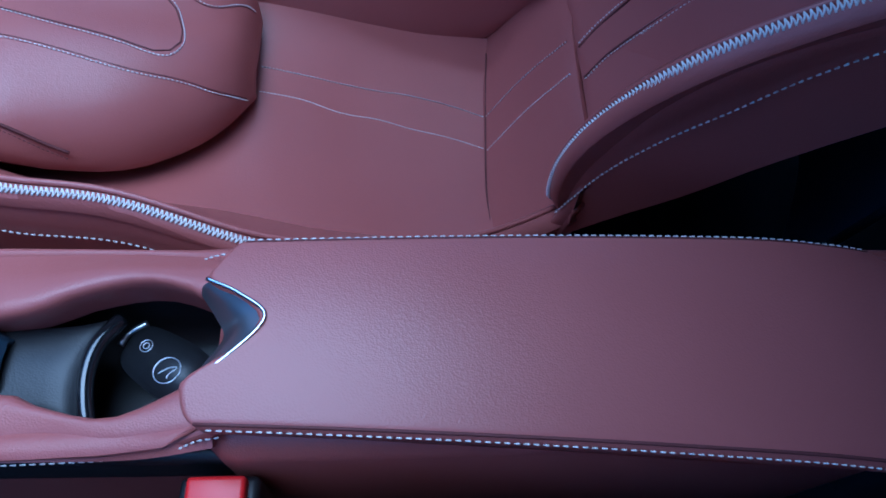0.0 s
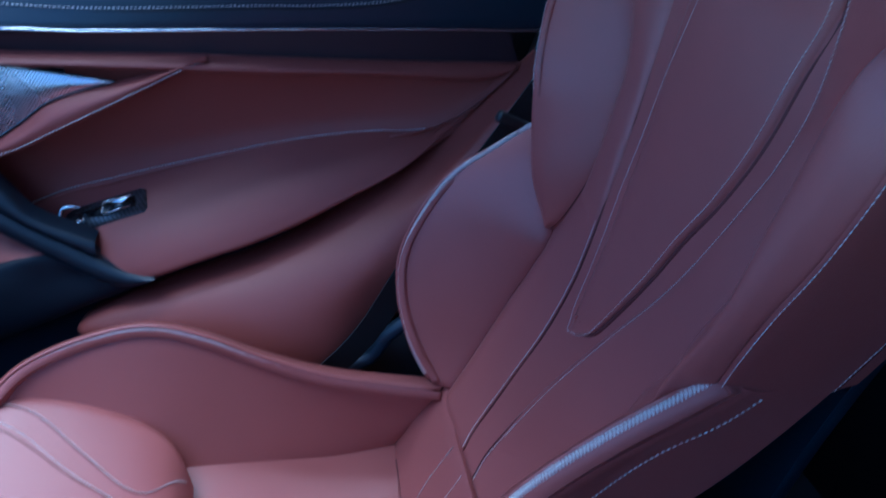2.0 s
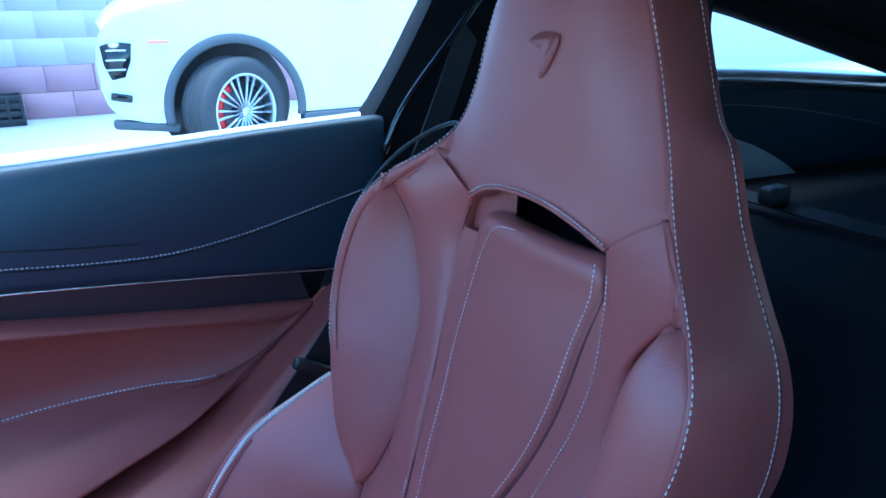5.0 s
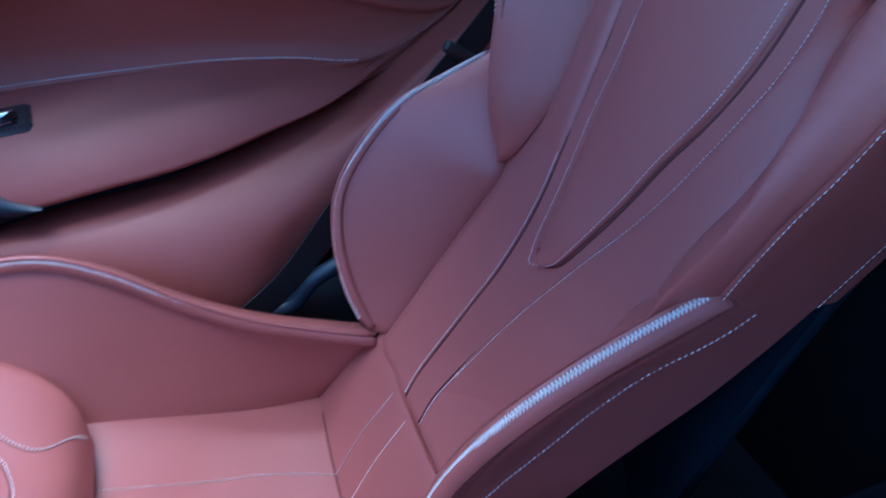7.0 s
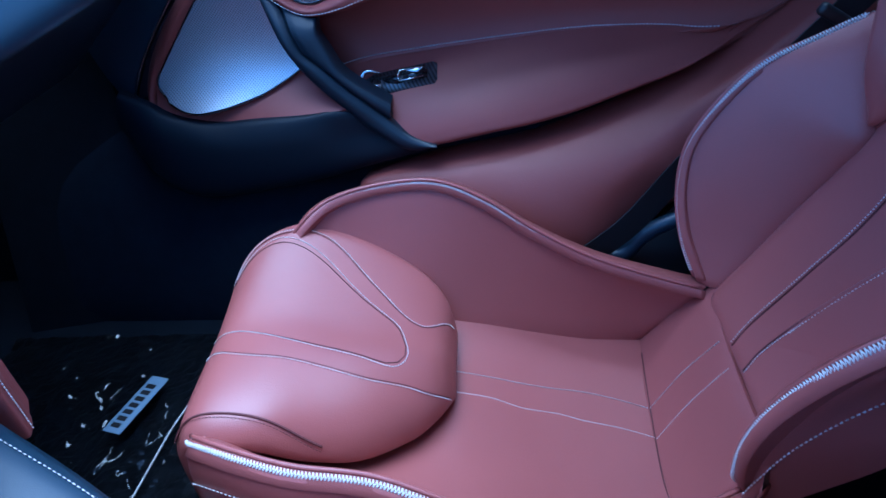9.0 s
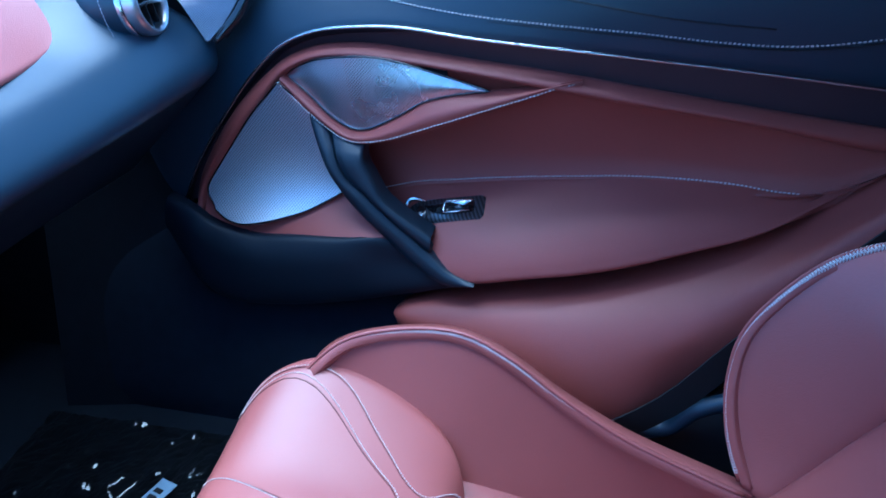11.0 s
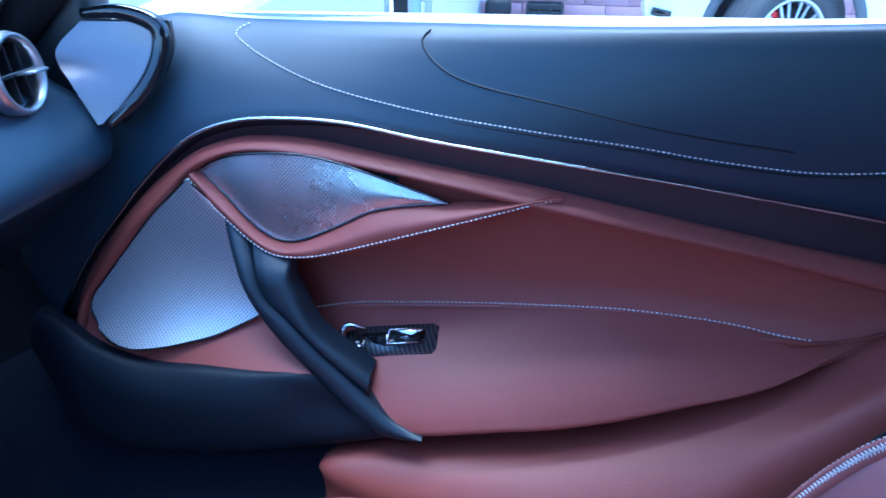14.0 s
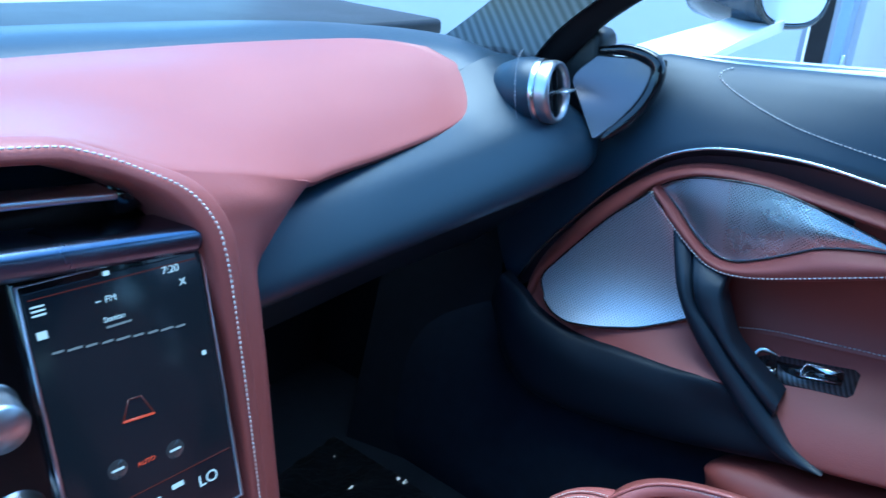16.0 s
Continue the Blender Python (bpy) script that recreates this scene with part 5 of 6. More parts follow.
key = thing("car_key", "black car key fob with silver rings in the cup well", "car key", (-0.135, 0.115, 0.29))
KM = Matrix.Translation((-0.153, 0.120, 0.310)) @ Matrix.Rotation(radians(-32), 4, "Z") @ Matrix.Rotation(radians(-8), 4, "Y")
part("fob_body", move(prism([(-0.036, 0.006), (-0.03, 0.017), (-0.01, 0.021), (0.02, 0.021), (0.033, 0.012), (0.035, -0.008), (0.02, -0.02), (-0.012, -0.019), (-0.03, -0.012)], 0.011, 0.003, 50), KM), BLACK, key)
part("fob_edge", move(tube([(-0.0375, -0.004, 0.008), (-0.0385, 0.006, 0.008), (-0.032, 0.0185, 0.008)], 0.0025, 14, 6), KM), STEEL, key)


def ring(r, w, m):
    return move(tube([(r * math.cos(a), r * math.sin(a), 0) for a in (2 * math.pi * k / 24 for k in range(25))], w, 48, 6), m)


part("emblem_ring", ring(0.0095, 0.0005, KM @ Matrix.Translation((0.008, -0.003, 0.0113))), STEEL, key)
part("emblem", move(tube([(-0.004, -0.005, 0), (0.0, 0.002, 0), (0.005, 0.005, 0), (0.003, -0.002, 0), (0.004, -0.005, 0)], 0.0004, 24, 5), KM @ Matrix.Translation((0.008, -0.003, 0.0113))), STEEL, key, "silver curved emblem")
part("button_ring", ring(0.0045, 0.0004, KM @ Matrix.Translation((-0.018, 0.004, 0.0113))), STEEL, key)
part("button_mark", ring(0.0022, 0.0004, KM @ Matrix.Translation((-0.018, 0.004, 0.0113))), STEEL, key)

buckle = thing("belt_buckle", "black belt buckle with a red release button beside the console", "belt buckle", (-0.11, 0.02, 0.25))
part("buckle_body", move(block((0.05, 0.022, 0.10), 0.005), Matrix.Translation((-0.102, 0.030, 0.283))), BLACK, buckle)
part("release_button", move(block((0.036, 0.018, 0.016), 0.003), Matrix.Translation((-0.102, 0.030, 0.336))), REDPLASTIC, buckle, "red release button")
part("stalk", tube([(-0.11, 0.022, 0.235), (-0.09, 0.01, 0.12), (-0.08, 0.0, 0.05)], 0.012, 12, 8), BLACK, buckle)


# ---- dashboard ----
dash = thing("dashboard", "navy leather dashboard with a red leather top pad", "dashboard", (-0.8, 0.45, 0.5))
# navy face on the passenger side: from the shelf under the pad down to the lower edge
face_s = Surf([[(-0.76, 0.28, 0.765), (-0.74, 0.55, 0.77), (-0.73, 0.70, 0.79), (-0.70, 0.80, 0.83), (-0.70, 0.88, 0.83), (-0.70, 0.93, 0.80)],
               [(-0.68, 0.28, 0.745), (-0.67, 0.55, 0.75), (-0.66, 0.70, 0.762), (-0.64, 0.80, 0.782), (-0.635, 0.88, 0.785), (-0.63, 0.93, 0.765)],
               [(-0.64, 0.28, 0.715), (-0.625, 0.55, 0.722), (-0.612, 0.70, 0.73), (-0.595, 0.80, 0.738), (-0.588, 0.88, 0.738), (-0.58, 0.93, 0.73)],
               [(-0.612, 0.28, 0.660), (-0.598, 0.55, 0.664), (-0.586, 0.70, 0.669), (-0.573, 0.80, 0.676), (-0.566, 0.88, 0.680), (-0.575, 0.93, 0.682)],
               [(-0.66, 0.28, 0.62), (-0.65, 0.55, 0.625), (-0.64, 0.70, 0.63), (-0.62, 0.93, 0.64)],
               [(-0.80, 0.28, 0.50), (-0.80, 0.55, 0.50), (-0.80, 0.72, 0.50), (-0.78, 0.93, 0.50)]])
part("passenger_face", sheet(face_s, 40, 40, 0.015), NAVY, dash, "navy leather lower dashboard")
# navy top towards the windscreen
top_s = Surf([[(-0.97, -0.60, 0.868), (-0.98, 0.1, 0.876), (-0.97, 0.45, 0.875), (-0.93, 0.70, 0.868), (-0.87, 0.85, 0.85), (-0.80, 0.93, 0.82)],
              [(-0.90, -0.60, 0.868), (-0.90, 0.1, 0.872), (-0.89, 0.45, 0.87), (-0.86, 0.70, 0.866), (-0.81, 0.85, 0.852), (-0.75, 0.93, 0.82)],
              [(-0.84, -0.60, 0.845), (-0.84, 0.1, 0.845), (-0.83, 0.45, 0.846), (-0.79, 0.70, 0.846), (-0.745, 0.82, 0.843), (-0.69, 0.92, 0.81)],
              [(-0.74, -0.60, 0.78), (-0.74, 0.1, 0.77), (-0.74, 0.45, 0.77), (-0.73, 0.68, 0.79), (-0.70, 0.80, 0.825), (-0.66, 0.92, 0.79)]])
part("dash_top", sheet(top_s, 50, 24, 0.02), NAVY, dash, "navy leather dashboard top")
# red pad: sweeps over the passenger side and folds down beside the screen
PAD = [
    [(-0.845, 0.0, 0.860), (-0.85, 0.25, 0.862), (-0.855, 0.45, 0.861), (-0.83, 0.62, 0.859), (-0.80, 0.70, 0.856), (-0.755, 0.755, 0.846)],
    [(-0.77, 0.0, 0.866), (-0.77, 0.25, 0.858), (-0.77, 0.45, 0.842), (-0.765, 0.62, 0.838), (-0.745, 0.72, 0.834), (-0.708, 0.782, 0.818)],
    [(-0.69, 0.0, 0.862), (-0.69, 0.20, 0.848), (-0.69, 0.36, 0.815), (-0.70, 0.55, 0.80), (-0.70, 0.70, 0.798), (-0.678, 0.782, 0.792)],
    [(-0.575, 0.0, 0.866), (-0.566, 0.10, 0.860), (-0.564, 0.162, 0.854), (-0.564, 0.20, 0.842), (-0.565, 0.240, 0.818), (-0.593, 0.328, 0.788), (-0.622, 0.416, 0.757), (-0.635, 0.463, 0.754), (-0.648, 0.552, 0.752), (-0.656, 0.663, 0.757), (-0.660, 0.708, 0.763), (-0.662, 0.748, 0.774)]]
pad2_s = Surf(PAD)
part("dash_pad", sheet(pad2_s, 50, 40, 0.012, roll=0.004, wu=0.02, wv=0.04, ends=(0, 1, 1, 1)), LEATHER, dash, "red leather dashboard pad")
# leather rim round the screen: an arch that runs down into a post, and the pad folding down its outer side
RIM_IN = [(-0.560, -0.10, 0.845), (-0.555, 0.05, 0.850), (-0.552, 0.155, 0.841), (-0.552, 0.184, 0.831), (-0.552, 0.209, 0.818), (-0.552, 0.229, 0.802), (-0.552, 0.246, 0.781), (-0.552, 0.254, 0.762), (-0.552, 0.257, 0.734), (-0.552, 0.261, 0.685), (-0.552, 0.264, 0.610), (-0.552, 0.266, 0.526), (-0.55, 0.268, 0.38)]
RIM_MID = [(-0.556, -0.10, 0.857), (-0.552, 0.05, 0.861), (-0.550, 0.156, 0.851), (-0.550, 0.185, 0.843), (-0.550, 0.216, 0.826), (-0.550, 0.248, 0.803), (-0.550, 0.266, 0.774), (-0.549, 0.270, 0.750), (-0.549, 0.272, 0.729), (-0.549, 0.274, 0.680), (-0.549, 0.276, 0.610), (-0.549, 0.278, 0.519), (-0.548, 0.280, 0.38)]
RIM_OUT = [(-0.574, -0.10, 0.866), (-0.566, 0.05, 0.866), (-0.562, 0.162, 0.855), (-0.562, 0.191, 0.844), (-0.562, 0.223, 0.828), (-0.562, 0.256, 0.809), (-0.562, 0.276, 0.787), (-0.562, 0.287, 0.762), (-0.562, 0.291, 0.733), (-0.562, 0.292, 0.688), (-0.562, 0.294, 0.612), (-0.562, 0.296, 0.519), (-0.56, 0.298, 0.38)]
arch_s = Surf([[(x - 0.05, y - 0.004, z - 0.006) for x, y, z in RIM_IN], RIM_IN, RIM_MID, RIM_OUT, [(x - 0.012, y + 0.004, z - 0.003) for x, y, z in RIM_OUT]], arc=False)
part("screen_arch", sheet(arch_s, 72, 24, 0.006), LEATHER, dash, "red leather rim round the screen")
part("stitching", dashes([Vector(p) + Vector((0.0022, 0, 0.0008)) for p in even(RIM_MID, 200)], 0.0045, r=0.0009), THREAD, dash)
FOLD_A = [(-0.565, 0.240, 0.818), (-0.563, 0.276, 0.787), (-0.563, 0.287, 0.762), (-0.563, 0.291, 0.733), (-0.563, 0.292, 0.688), (-0.563, 0.294, 0.612), (-0.563, 0.296, 0.519), (-0.561, 0.298, 0.38)]
FOLD_B = [(-0.622, 0.416, 0.757), (-0.615, 0.388, 0.741), (-0.608, 0.358, 0.720), (-0.602, 0.334, 0.698), (-0.600, 0.332, 0.660), (-0.600, 0.333, 0.600), (-0.600, 0.333, 0.510), (-0.600, 0.335, 0.38)]
fold_m = [tuple(Vector(a).lerp(Vector(b), 0.5) + Vector((0.005, 0.004, 0.003)) * (1 if k else 0)) for k, (a, b) in enumerate(zip(FOLD_A, FOLD_B))]
fold_s = Surf([FOLD_A, fold_m, FOLD_B, [(x - 0.03, y + 0.006, z - 0.01) for x, y, z in FOLD_B]], arc=False, toward=(0.0, 0.9, 1.2))
part("pad_fold", sheet(fold_s, 40, 20, 0.006), LEATHER, dash, "red leather pad folding down beside the screen")
# centre vent, slat and screen
part("stack_backing", move(block((0.02, 0.36, 0.42), 0.006), Matrix.Translation((-0.625, 0.10, 0.585))), BLACK, dash)
part("vent_slat", move(block((0.03, 0.30, 0.006), 0.0025), Matrix.Translation((-0.582, 0.060, 0.8266)) @ Matrix.Rotation(radians(-7.9), 4, "X")), STEEL, dash, "satin metal vent slat")
part("vent_end", move(lathe([(0.0, -0.01), (0.014, -0.01), (0.016, 0), (0.014, 0.01), (0.0, 0.01)], 20), Matrix.Translation((-0.60, 0.226, 0.797)) @ Matrix.Rotation(radians(90), 4, "X")), GLOSS, dash)
part("stack_bar", move(block((0.05, 0.34, 0.021), 0.009, 5), Matrix.Translation((-0.572, 0.089, 0.7915)) @ Matrix.Rotation(radians(-8.7), 4, "X")), BLUE_METAL, dash, "navy metal bar above the screen")
SC = Matrix.Translation((-0.545, 0.188, 0.662)) @ Matrix.Rotation(radians(90), 4, "Z") @ Matrix.Rotation(radians(78), 4, "X") @ Matrix.Rotation(radians(-4), 4, "Z")
screen = part("screen_bezel", move(block((0.128, 0.218, 0.014), 0.005), SC), GLOSS, dash, "gloss black portrait screen bezel")
part("bezel_edge", move(tube([(-0.061, -0.100, 0.0075), (-0.061, 0.103, 0.0075), (0.061, 0.103, 0.0075), (0.061, -0.100, 0.0075), (-0.061, -0.100, 0.0075)], 0.0015, smooth=False, sides=6), SC), STEEL, screen)


def glow(name, colour, power):
    m = bpy.data.materials.new(name)
    m.use_nodes = True
    b = m.node_tree.nodes["Principled BSDF"]
    b.inputs["Base Color"].default_value = (0.01, 0.01, 0.01, 1)
    b.inputs["Roughness"].default_value = 0.15
    b.inputs["Emission Color"].default_value, b.inputs["Emission Strength"].default_value = (*colour, 1), power
    return m


SCR_DIM, SCR_GREY, SCR_BTN = glow("screen_dim_red", (0.5, 0.08, 0.05), 0.05), glow("screen_grey", (0.7, 0.75, 0.85), 0.09), glow("screen_button", (0.25, 0.26, 0.34), 0.035)
SCR_BG, SCR_W, SCR_R = glow("screen_dark", (0.03, 0.05, 0.10), 0.03), glow("screen_white", (0.8, 0.9, 1.0), 0.25), glow("screen_red", (1.0, 0.12, 0.05), 0.2)
part("display", move(block((0.118, 0.196, 0.002), 0.0005), SC @ Matrix.Translation((0, 0, 0.0075))), SCR_BG, screen, "lit radio display")


def bar(x, y, w, h, m):
    part("display_mark", move(block((w, h, 0.0006), 0), SC @ Matrix.Translation((x, y, 0.0089))), m, screen, smooth=False)


def words(text, x, y, size, m, align="CENTER"):
    cu = bpy.data.curves.new("display_text", "FONT")
    cu.body, cu.size, cu.align_x, cu.extrude = text, size, align, 0.0002
    ob = new("display_text", cu)
    me = bpy.data.meshes.new_from_object(ob)
    bpy.data.objects.remove(ob)
    me.materials.append(m)
    ob = new("display_text", me)
    ob.parent = screen
    ob.matrix_basis = SC @ Matrix.Translation((x, y, 0.0089))


def px(u, v):
    return (u - 0.5) * 0.118, (0.5 - v) * 0.196


for text, u, v, size, m in (("7:20", 0.80, 0.050, 0.0075, SCR_W), ("x", 0.862, 0.105, 0.0105, SCR_W), ("FM", 0.43, 0.092, 0.0062, SCR_W), ("Station", 0.43, 0.158, 0.0052, SCR_W), ("AUTO", 0.446, 0.695, 0.0046, SCR_R), ("LO", 0.80, 0.885, 0.0125, SCR_W)):
    words(text, *px(u, v), size, m)
for u, v, w, h, m in ((0.50, 0.022, 0.112, 0.0006, SCR_DIM), (0.432, -0.004, 0.004, 0.003, SCR_W), (0.062, 0.046, 0.008, 0.0011, SCR_W), (0.062, 0.060, 0.008, 0.0011, SCR_W), (0.062, 0.074, 0.008, 0.0011, SCR_W), (0.055, 0.139, 0.006, 0.005, SCR_W), (0.36, 0.083, 0.003, 0.0008, SCR_W),
                      (0.449, 0.176, 0.017, 0.0014, SCR_GREY), (0.919, 0.38, 0.0032, 0.0032, SCR_W), (0.281, 0.671, 0.008, 0.0014, SCR_W), (0.627, 0.695, 0.008, 0.0014, SCR_W),
                      (0.50, 0.79, 0.112, 0.0006, SCR_DIM), (0.44, 0.845, 0.010, 0.0018, SCR_W), (0.60, 0.832, 0.009, 0.0035, SCR_W), (0.28, 0.85, 0.010, 0.002, SCR_W)):
    bar(*px(u, v), w, h, m)
# a line of words too small to read
for k in range(9):
    f = k / 8
    bar(*px(0.11 + 0.69 * f, 0.206 + 0.045 * f), 0.007 + 0.002 * (k % 3 == 1), 0.0014, SCR_GREY)
TRI = [px(0.36, 0.516), px(0.415, 0.445), px(0.49, 0.45), px(0.545, 0.528)]
for a, b, m in zip(TRI, TRI[1:] + TRI[:1], (SCR_DIM, SCR_DIM, SCR_DIM, SCR_R)):
    part("display_mark", move(tube([(*a, 0.0088), (*b, 0.0088)], 0.0005 if m is SCR_DIM else 0.0009, smooth=False, sides=5), SC), m, screen)
for u, v in ((0.281, 0.671), (0.627, 0.695)):
    part("display_button", move(lathe([(0.0, 0.0003), (0.0068, 0.0003), (0.0070, 0.0)], 28), SC @ Matrix.Translation((*px(u, v), 0.0083))), SCR_BTN, screen)
for z in (0.70, 0.62):
    knob = part("rotary_knob", move(lathe([(0, 0.024), (0.014, 0.024), (0.016, 0.02), (0.017, 0.0), (0.019, -0.002)], 28), Matrix.Translation((-0.55, 0.102, z)) @ Matrix.Rotation(radians(90), 4, "Y")), STEEL, dash, "satin metal rotary knob")
# round side vent
VC = Vector((-0.603, 0.838, 0.793))
VM = Matrix.Translation(VC) @ (Vector((0.98, 0.13, 0.12)).to_track_quat("Z", "Y").to_matrix().to_4x4()) @ Matrix.Scale(0.9, 4)
vent = part("side_vent", move(lathe([(0.030, -0.105), (0.046, -0.08), (0.053, -0.055), (0.0535, -0.035), (0.050, -0.018), (0.047, -0.012)], 40), VM), NAVY, dash, "round side air vent")
part("vent_ring", move(lathe([(0.047, -0.013), (0.0475, 0.002), (0.045, 0.010), (0.0405, 0.010), (0.039, 0.0), (0.039, -0.03)], 48), VM), STEEL, vent, "satin metal vent ring")
part("vent_collar", move(lathe([(0.050, -0.022), (0.051, -0.016), (0.0485, -0.012)], 48), VM), CHROME, vent)
part("vent_throat", move(lathe([(0.039, -0.028), (0.03, -0.03), (0.0, -0.03)], 40), VM), BLACK, vent)
for a in (-0.022, 0.0, 0.022):
    part("vent_blade", move(block((0.002, 0.07, 0.02), 0.0008), VM @ Matrix.Translation((a, 0, -0.012))), BLACK, vent)
part("vent_bar", move(block((0.074, 0.006, 0.018), 0.002), VM @ Matrix.Translation((0, 0, -0.004))), GLOSS, vent)
part("vent_tab", move(block((0.03, 0.004, 0.03), 0.0015), VM @ Matrix.Translation((0.01, 0, 0.012))), STEEL, vent)
part("stitching", dashes([VM @ Vector((0.066 * math.cos(a), 0.066 * math.sin(a), -0.045 - 0.012 * math.cos(a * 1.0))) for a in [radians(100 + k * 4) for k in range(46)]], 0.0045, r=0.0007), DARKTHREAD, dash)


# ---- body shell of the car ----
tweeter = thing("door_speaker", "punched steel corner speaker with a gloss black frame", "speaker", (-0.57, 0.95, 0.78))
TW_A = [(-0.572, 0.91, 0.722), (-0.60, 0.915, 0.77), (-0.625, 0.935, 0.80), (-0.60, 0.955, 0.832)]
TW_B = [(-0.567, 0.912, 0.724), (-0.535, 0.945, 0.762), (-0.52, 0.965, 0.80), (-0.522, 0.97, 0.832)]
tw_s = Surf([TW_A, [tuple((a + b) / 2) for a, b in zip(even(TW_A, 8), even(TW_B, 8))], TW_B])
part("grille", sheet(tw_s, 20, 12, 0.006), perforated("punched_grey_steel", (0.24, 0.22, 0.23), 0.34, 0.0024, 0.8), tweeter)
part("frame", tube([(x + 0.006, y + 0.002, z - 0.004) for x, y, z in TW_B] + [(-0.555, 0.965, 0.843), (-0.60, 0.96, 0.84)], 0.010, 40, 10, taper=[0.4, 1, 1.1, 1.1, 0.9, 0.6]), GLOSS, tweeter)
part("backing", sheet(Surf([[(x - 0.01, y + 0.02, z) for x, y, z in TW_A], [(x + 0.012, y + 0.02, z) for x, y, z in TW_B]]), 12, 8, 0.01), BLACK, tweeter)

shell = thing("car_body", "black lined roof, pillars and floor of the car", "car body", (0, 0.1, 0), kind="structure")
# the last two rows are added across the unseen rear window to block its light
roof_s = Surf([[(-0.24, -0.70, 1.08), (0.05, 0.1, 1.19), (-0.02, 0.62, 1.165), (-0.24, 0.89, 1.07)], [(0.15, -0.66, 1.15), (0.15, 0.1, 1.20), (0.15, 0.60, 1.175), (0.15, 0.93, 1.152)], [(0.62, -0.62, 1.13), (0.62, 0.1, 1.185), (0.62, 0.58, 1.155), (0.62, 0.88, 1.118)], [(1.0, -0.55, 1.09), (1.0, 0.1, 1.15), (1.0, 0.55, 1.13), (0.92, 0.74, 1.085)], [(1.4, -0.5, 0.99), (1.4, 0.1, 1.04), (1.4, 0.5, 1.02), (1.35, 0.70, 0.985)], [(1.8, -0.5, 0.86), (1.8, 0.1, 0.90), (1.8, 0.5, 0.89), (1.75, 0.66, 0.87)]])
part("headliner", sheet(roof_s, 24, 24, 0.03), HEADLINER, shell)
for sg in (1, -1):
    def sd(c):
        return c if sg > 0 else [(x, 0.2 - y, z) for x, y, z in c]
    part("windscreen_pillar", tube(sd([(-0.80, 0.97, 0.73), (-0.675, 0.955, 0.85), (-0.605, 0.945, 0.915), (-0.45, 0.915, 1.0), (-0.22, 0.86, 1.085)]), 0.033, 24, 12, 1.3), HEADLINER, shell, "black windscreen pillar")
    if sg > 0:
        part("roof_rail", tube(sd([(-0.24, 0.90, 1.085), (-0.08, 0.925, 1.128), (0.15, 0.935, 1.15), (0.42, 0.92, 1.148), (0.70, 0.87, 1.105)]), 0.022, 24, 10), HEADLINER, shell)
    part("door_pillar", sheet(Surf([sd([(0.492, 0.93, 0.80), (0.540, 0.905, 0.88), (0.604, 0.89, 0.99), (0.656, 0.87, 1.10)]), sd([(0.70, 0.90, 0.80), (0.74, 0.89, 0.88), (0.80, 0.87, 0.99), (0.86, 0.83, 1.08)])]), 12, 8, 0.05), HEADLINER, shell, "black door pillar")
    part("pillar_trim", tube(sd([(0.54, 0.875, 0.83), (0.575, 0.868, 0.90), (0.655, 0.855, 1.0), (0.72, 0.835, 1.09)]), 0.006, 20, 6), GLOSS, shell)
    part("rear_rail", tube(sd([(0.80, 0.80, 1.09), (1.05, 0.76, 1.06), (1.35, 0.72, 0.985), (1.7, 0.66, 0.89)]), 0.035, 20, 10, 0.8), HEADLINER, shell, "black rear roof rail")
    part("sill_board", sheet(Surf([sd([(-0.9, 0.97, 0.42), (0.7, 0.97, 0.42)]), sd([(-0.9, 0.90, 0.30), (0.7, 0.88, 0.30)]), sd([(-0.9, 0.84, 0.10), (0.7, 0.80, 0.10)]), sd([(-0.9, 0.83, 0.02), (0.7, 0.78, 0.02)])]), 16, 12, 0.02), FOOTWELL, shell)
part("kick_panel", sheet(Surf([[(-0.74, 0.98, 0.75), (-0.74, 0.95, 0.4), (-0.74, 0.85, 0.02)], [(-0.95, 0.97, 0.75), (-0.98, 0.9, 0.4), (-1.0, 0.80, 0.02)]]), 12, 8, 0.02), CARPET, shell)
part("footwell_side", move(block((0.66, 0.03, 0.74), 0), Matrix.Translation((-1.0, 0.985, 0.37))), CARPET, shell, smooth=False)
part("floor_pan", move(block((3.1, 1.8, 0.03), 0), Matrix.Translation((0.25, 0.1, 0.015))), CARPET, shell, smooth=False)
part("firewall", move(block((0.03, 1.8, 0.86), 0), Matrix.Translation((-1.28, 0.1, 0.43))), CARPET, shell, smooth=False)
part("bulkhead", sheet(Surf([[(0.74, -0.70, 0.05), (0.74, 0.1, 0.05), (0.74, 0.88, 0.05)], [(0.78, -0.70, 0.50), (0.78, 0.1, 0.50), (0.78, 0.88, 0.5)], [(0.86, -0.70, 0.66), (0.84, 0.1, 0.68), (0.86, 0.88, 0.66)], [(1.0, -0.66, 0.70), (1.0, 0.1, 0.71), (1.0, 0.84, 0.70)], [(1.7, -0.6, 0.72), (1.7, 0.1, 0.74), (1.7, 0.78, 0.72)]]), 20, 24, 0.02), HEADLINER, shell, "dark leather rear bulkhead and shelf")
part("rear_quarter", sheet(Surf([[(0.70, 0.93, 0.55), (1.1, 0.86, 0.60), (1.75, 0.72, 0.60)], [(0.72, 0.92, 0.75), (1.1, 0.84, 0.80), (1.75, 0.70, 0.78)], [(0.74, 0.90, 0.88), (1.1, 0.83, 0.90), (1.75, 0.68, 0.86)]]), 20, 12, 0.02), NAVY, shell, "dark leather rear quarter panel")
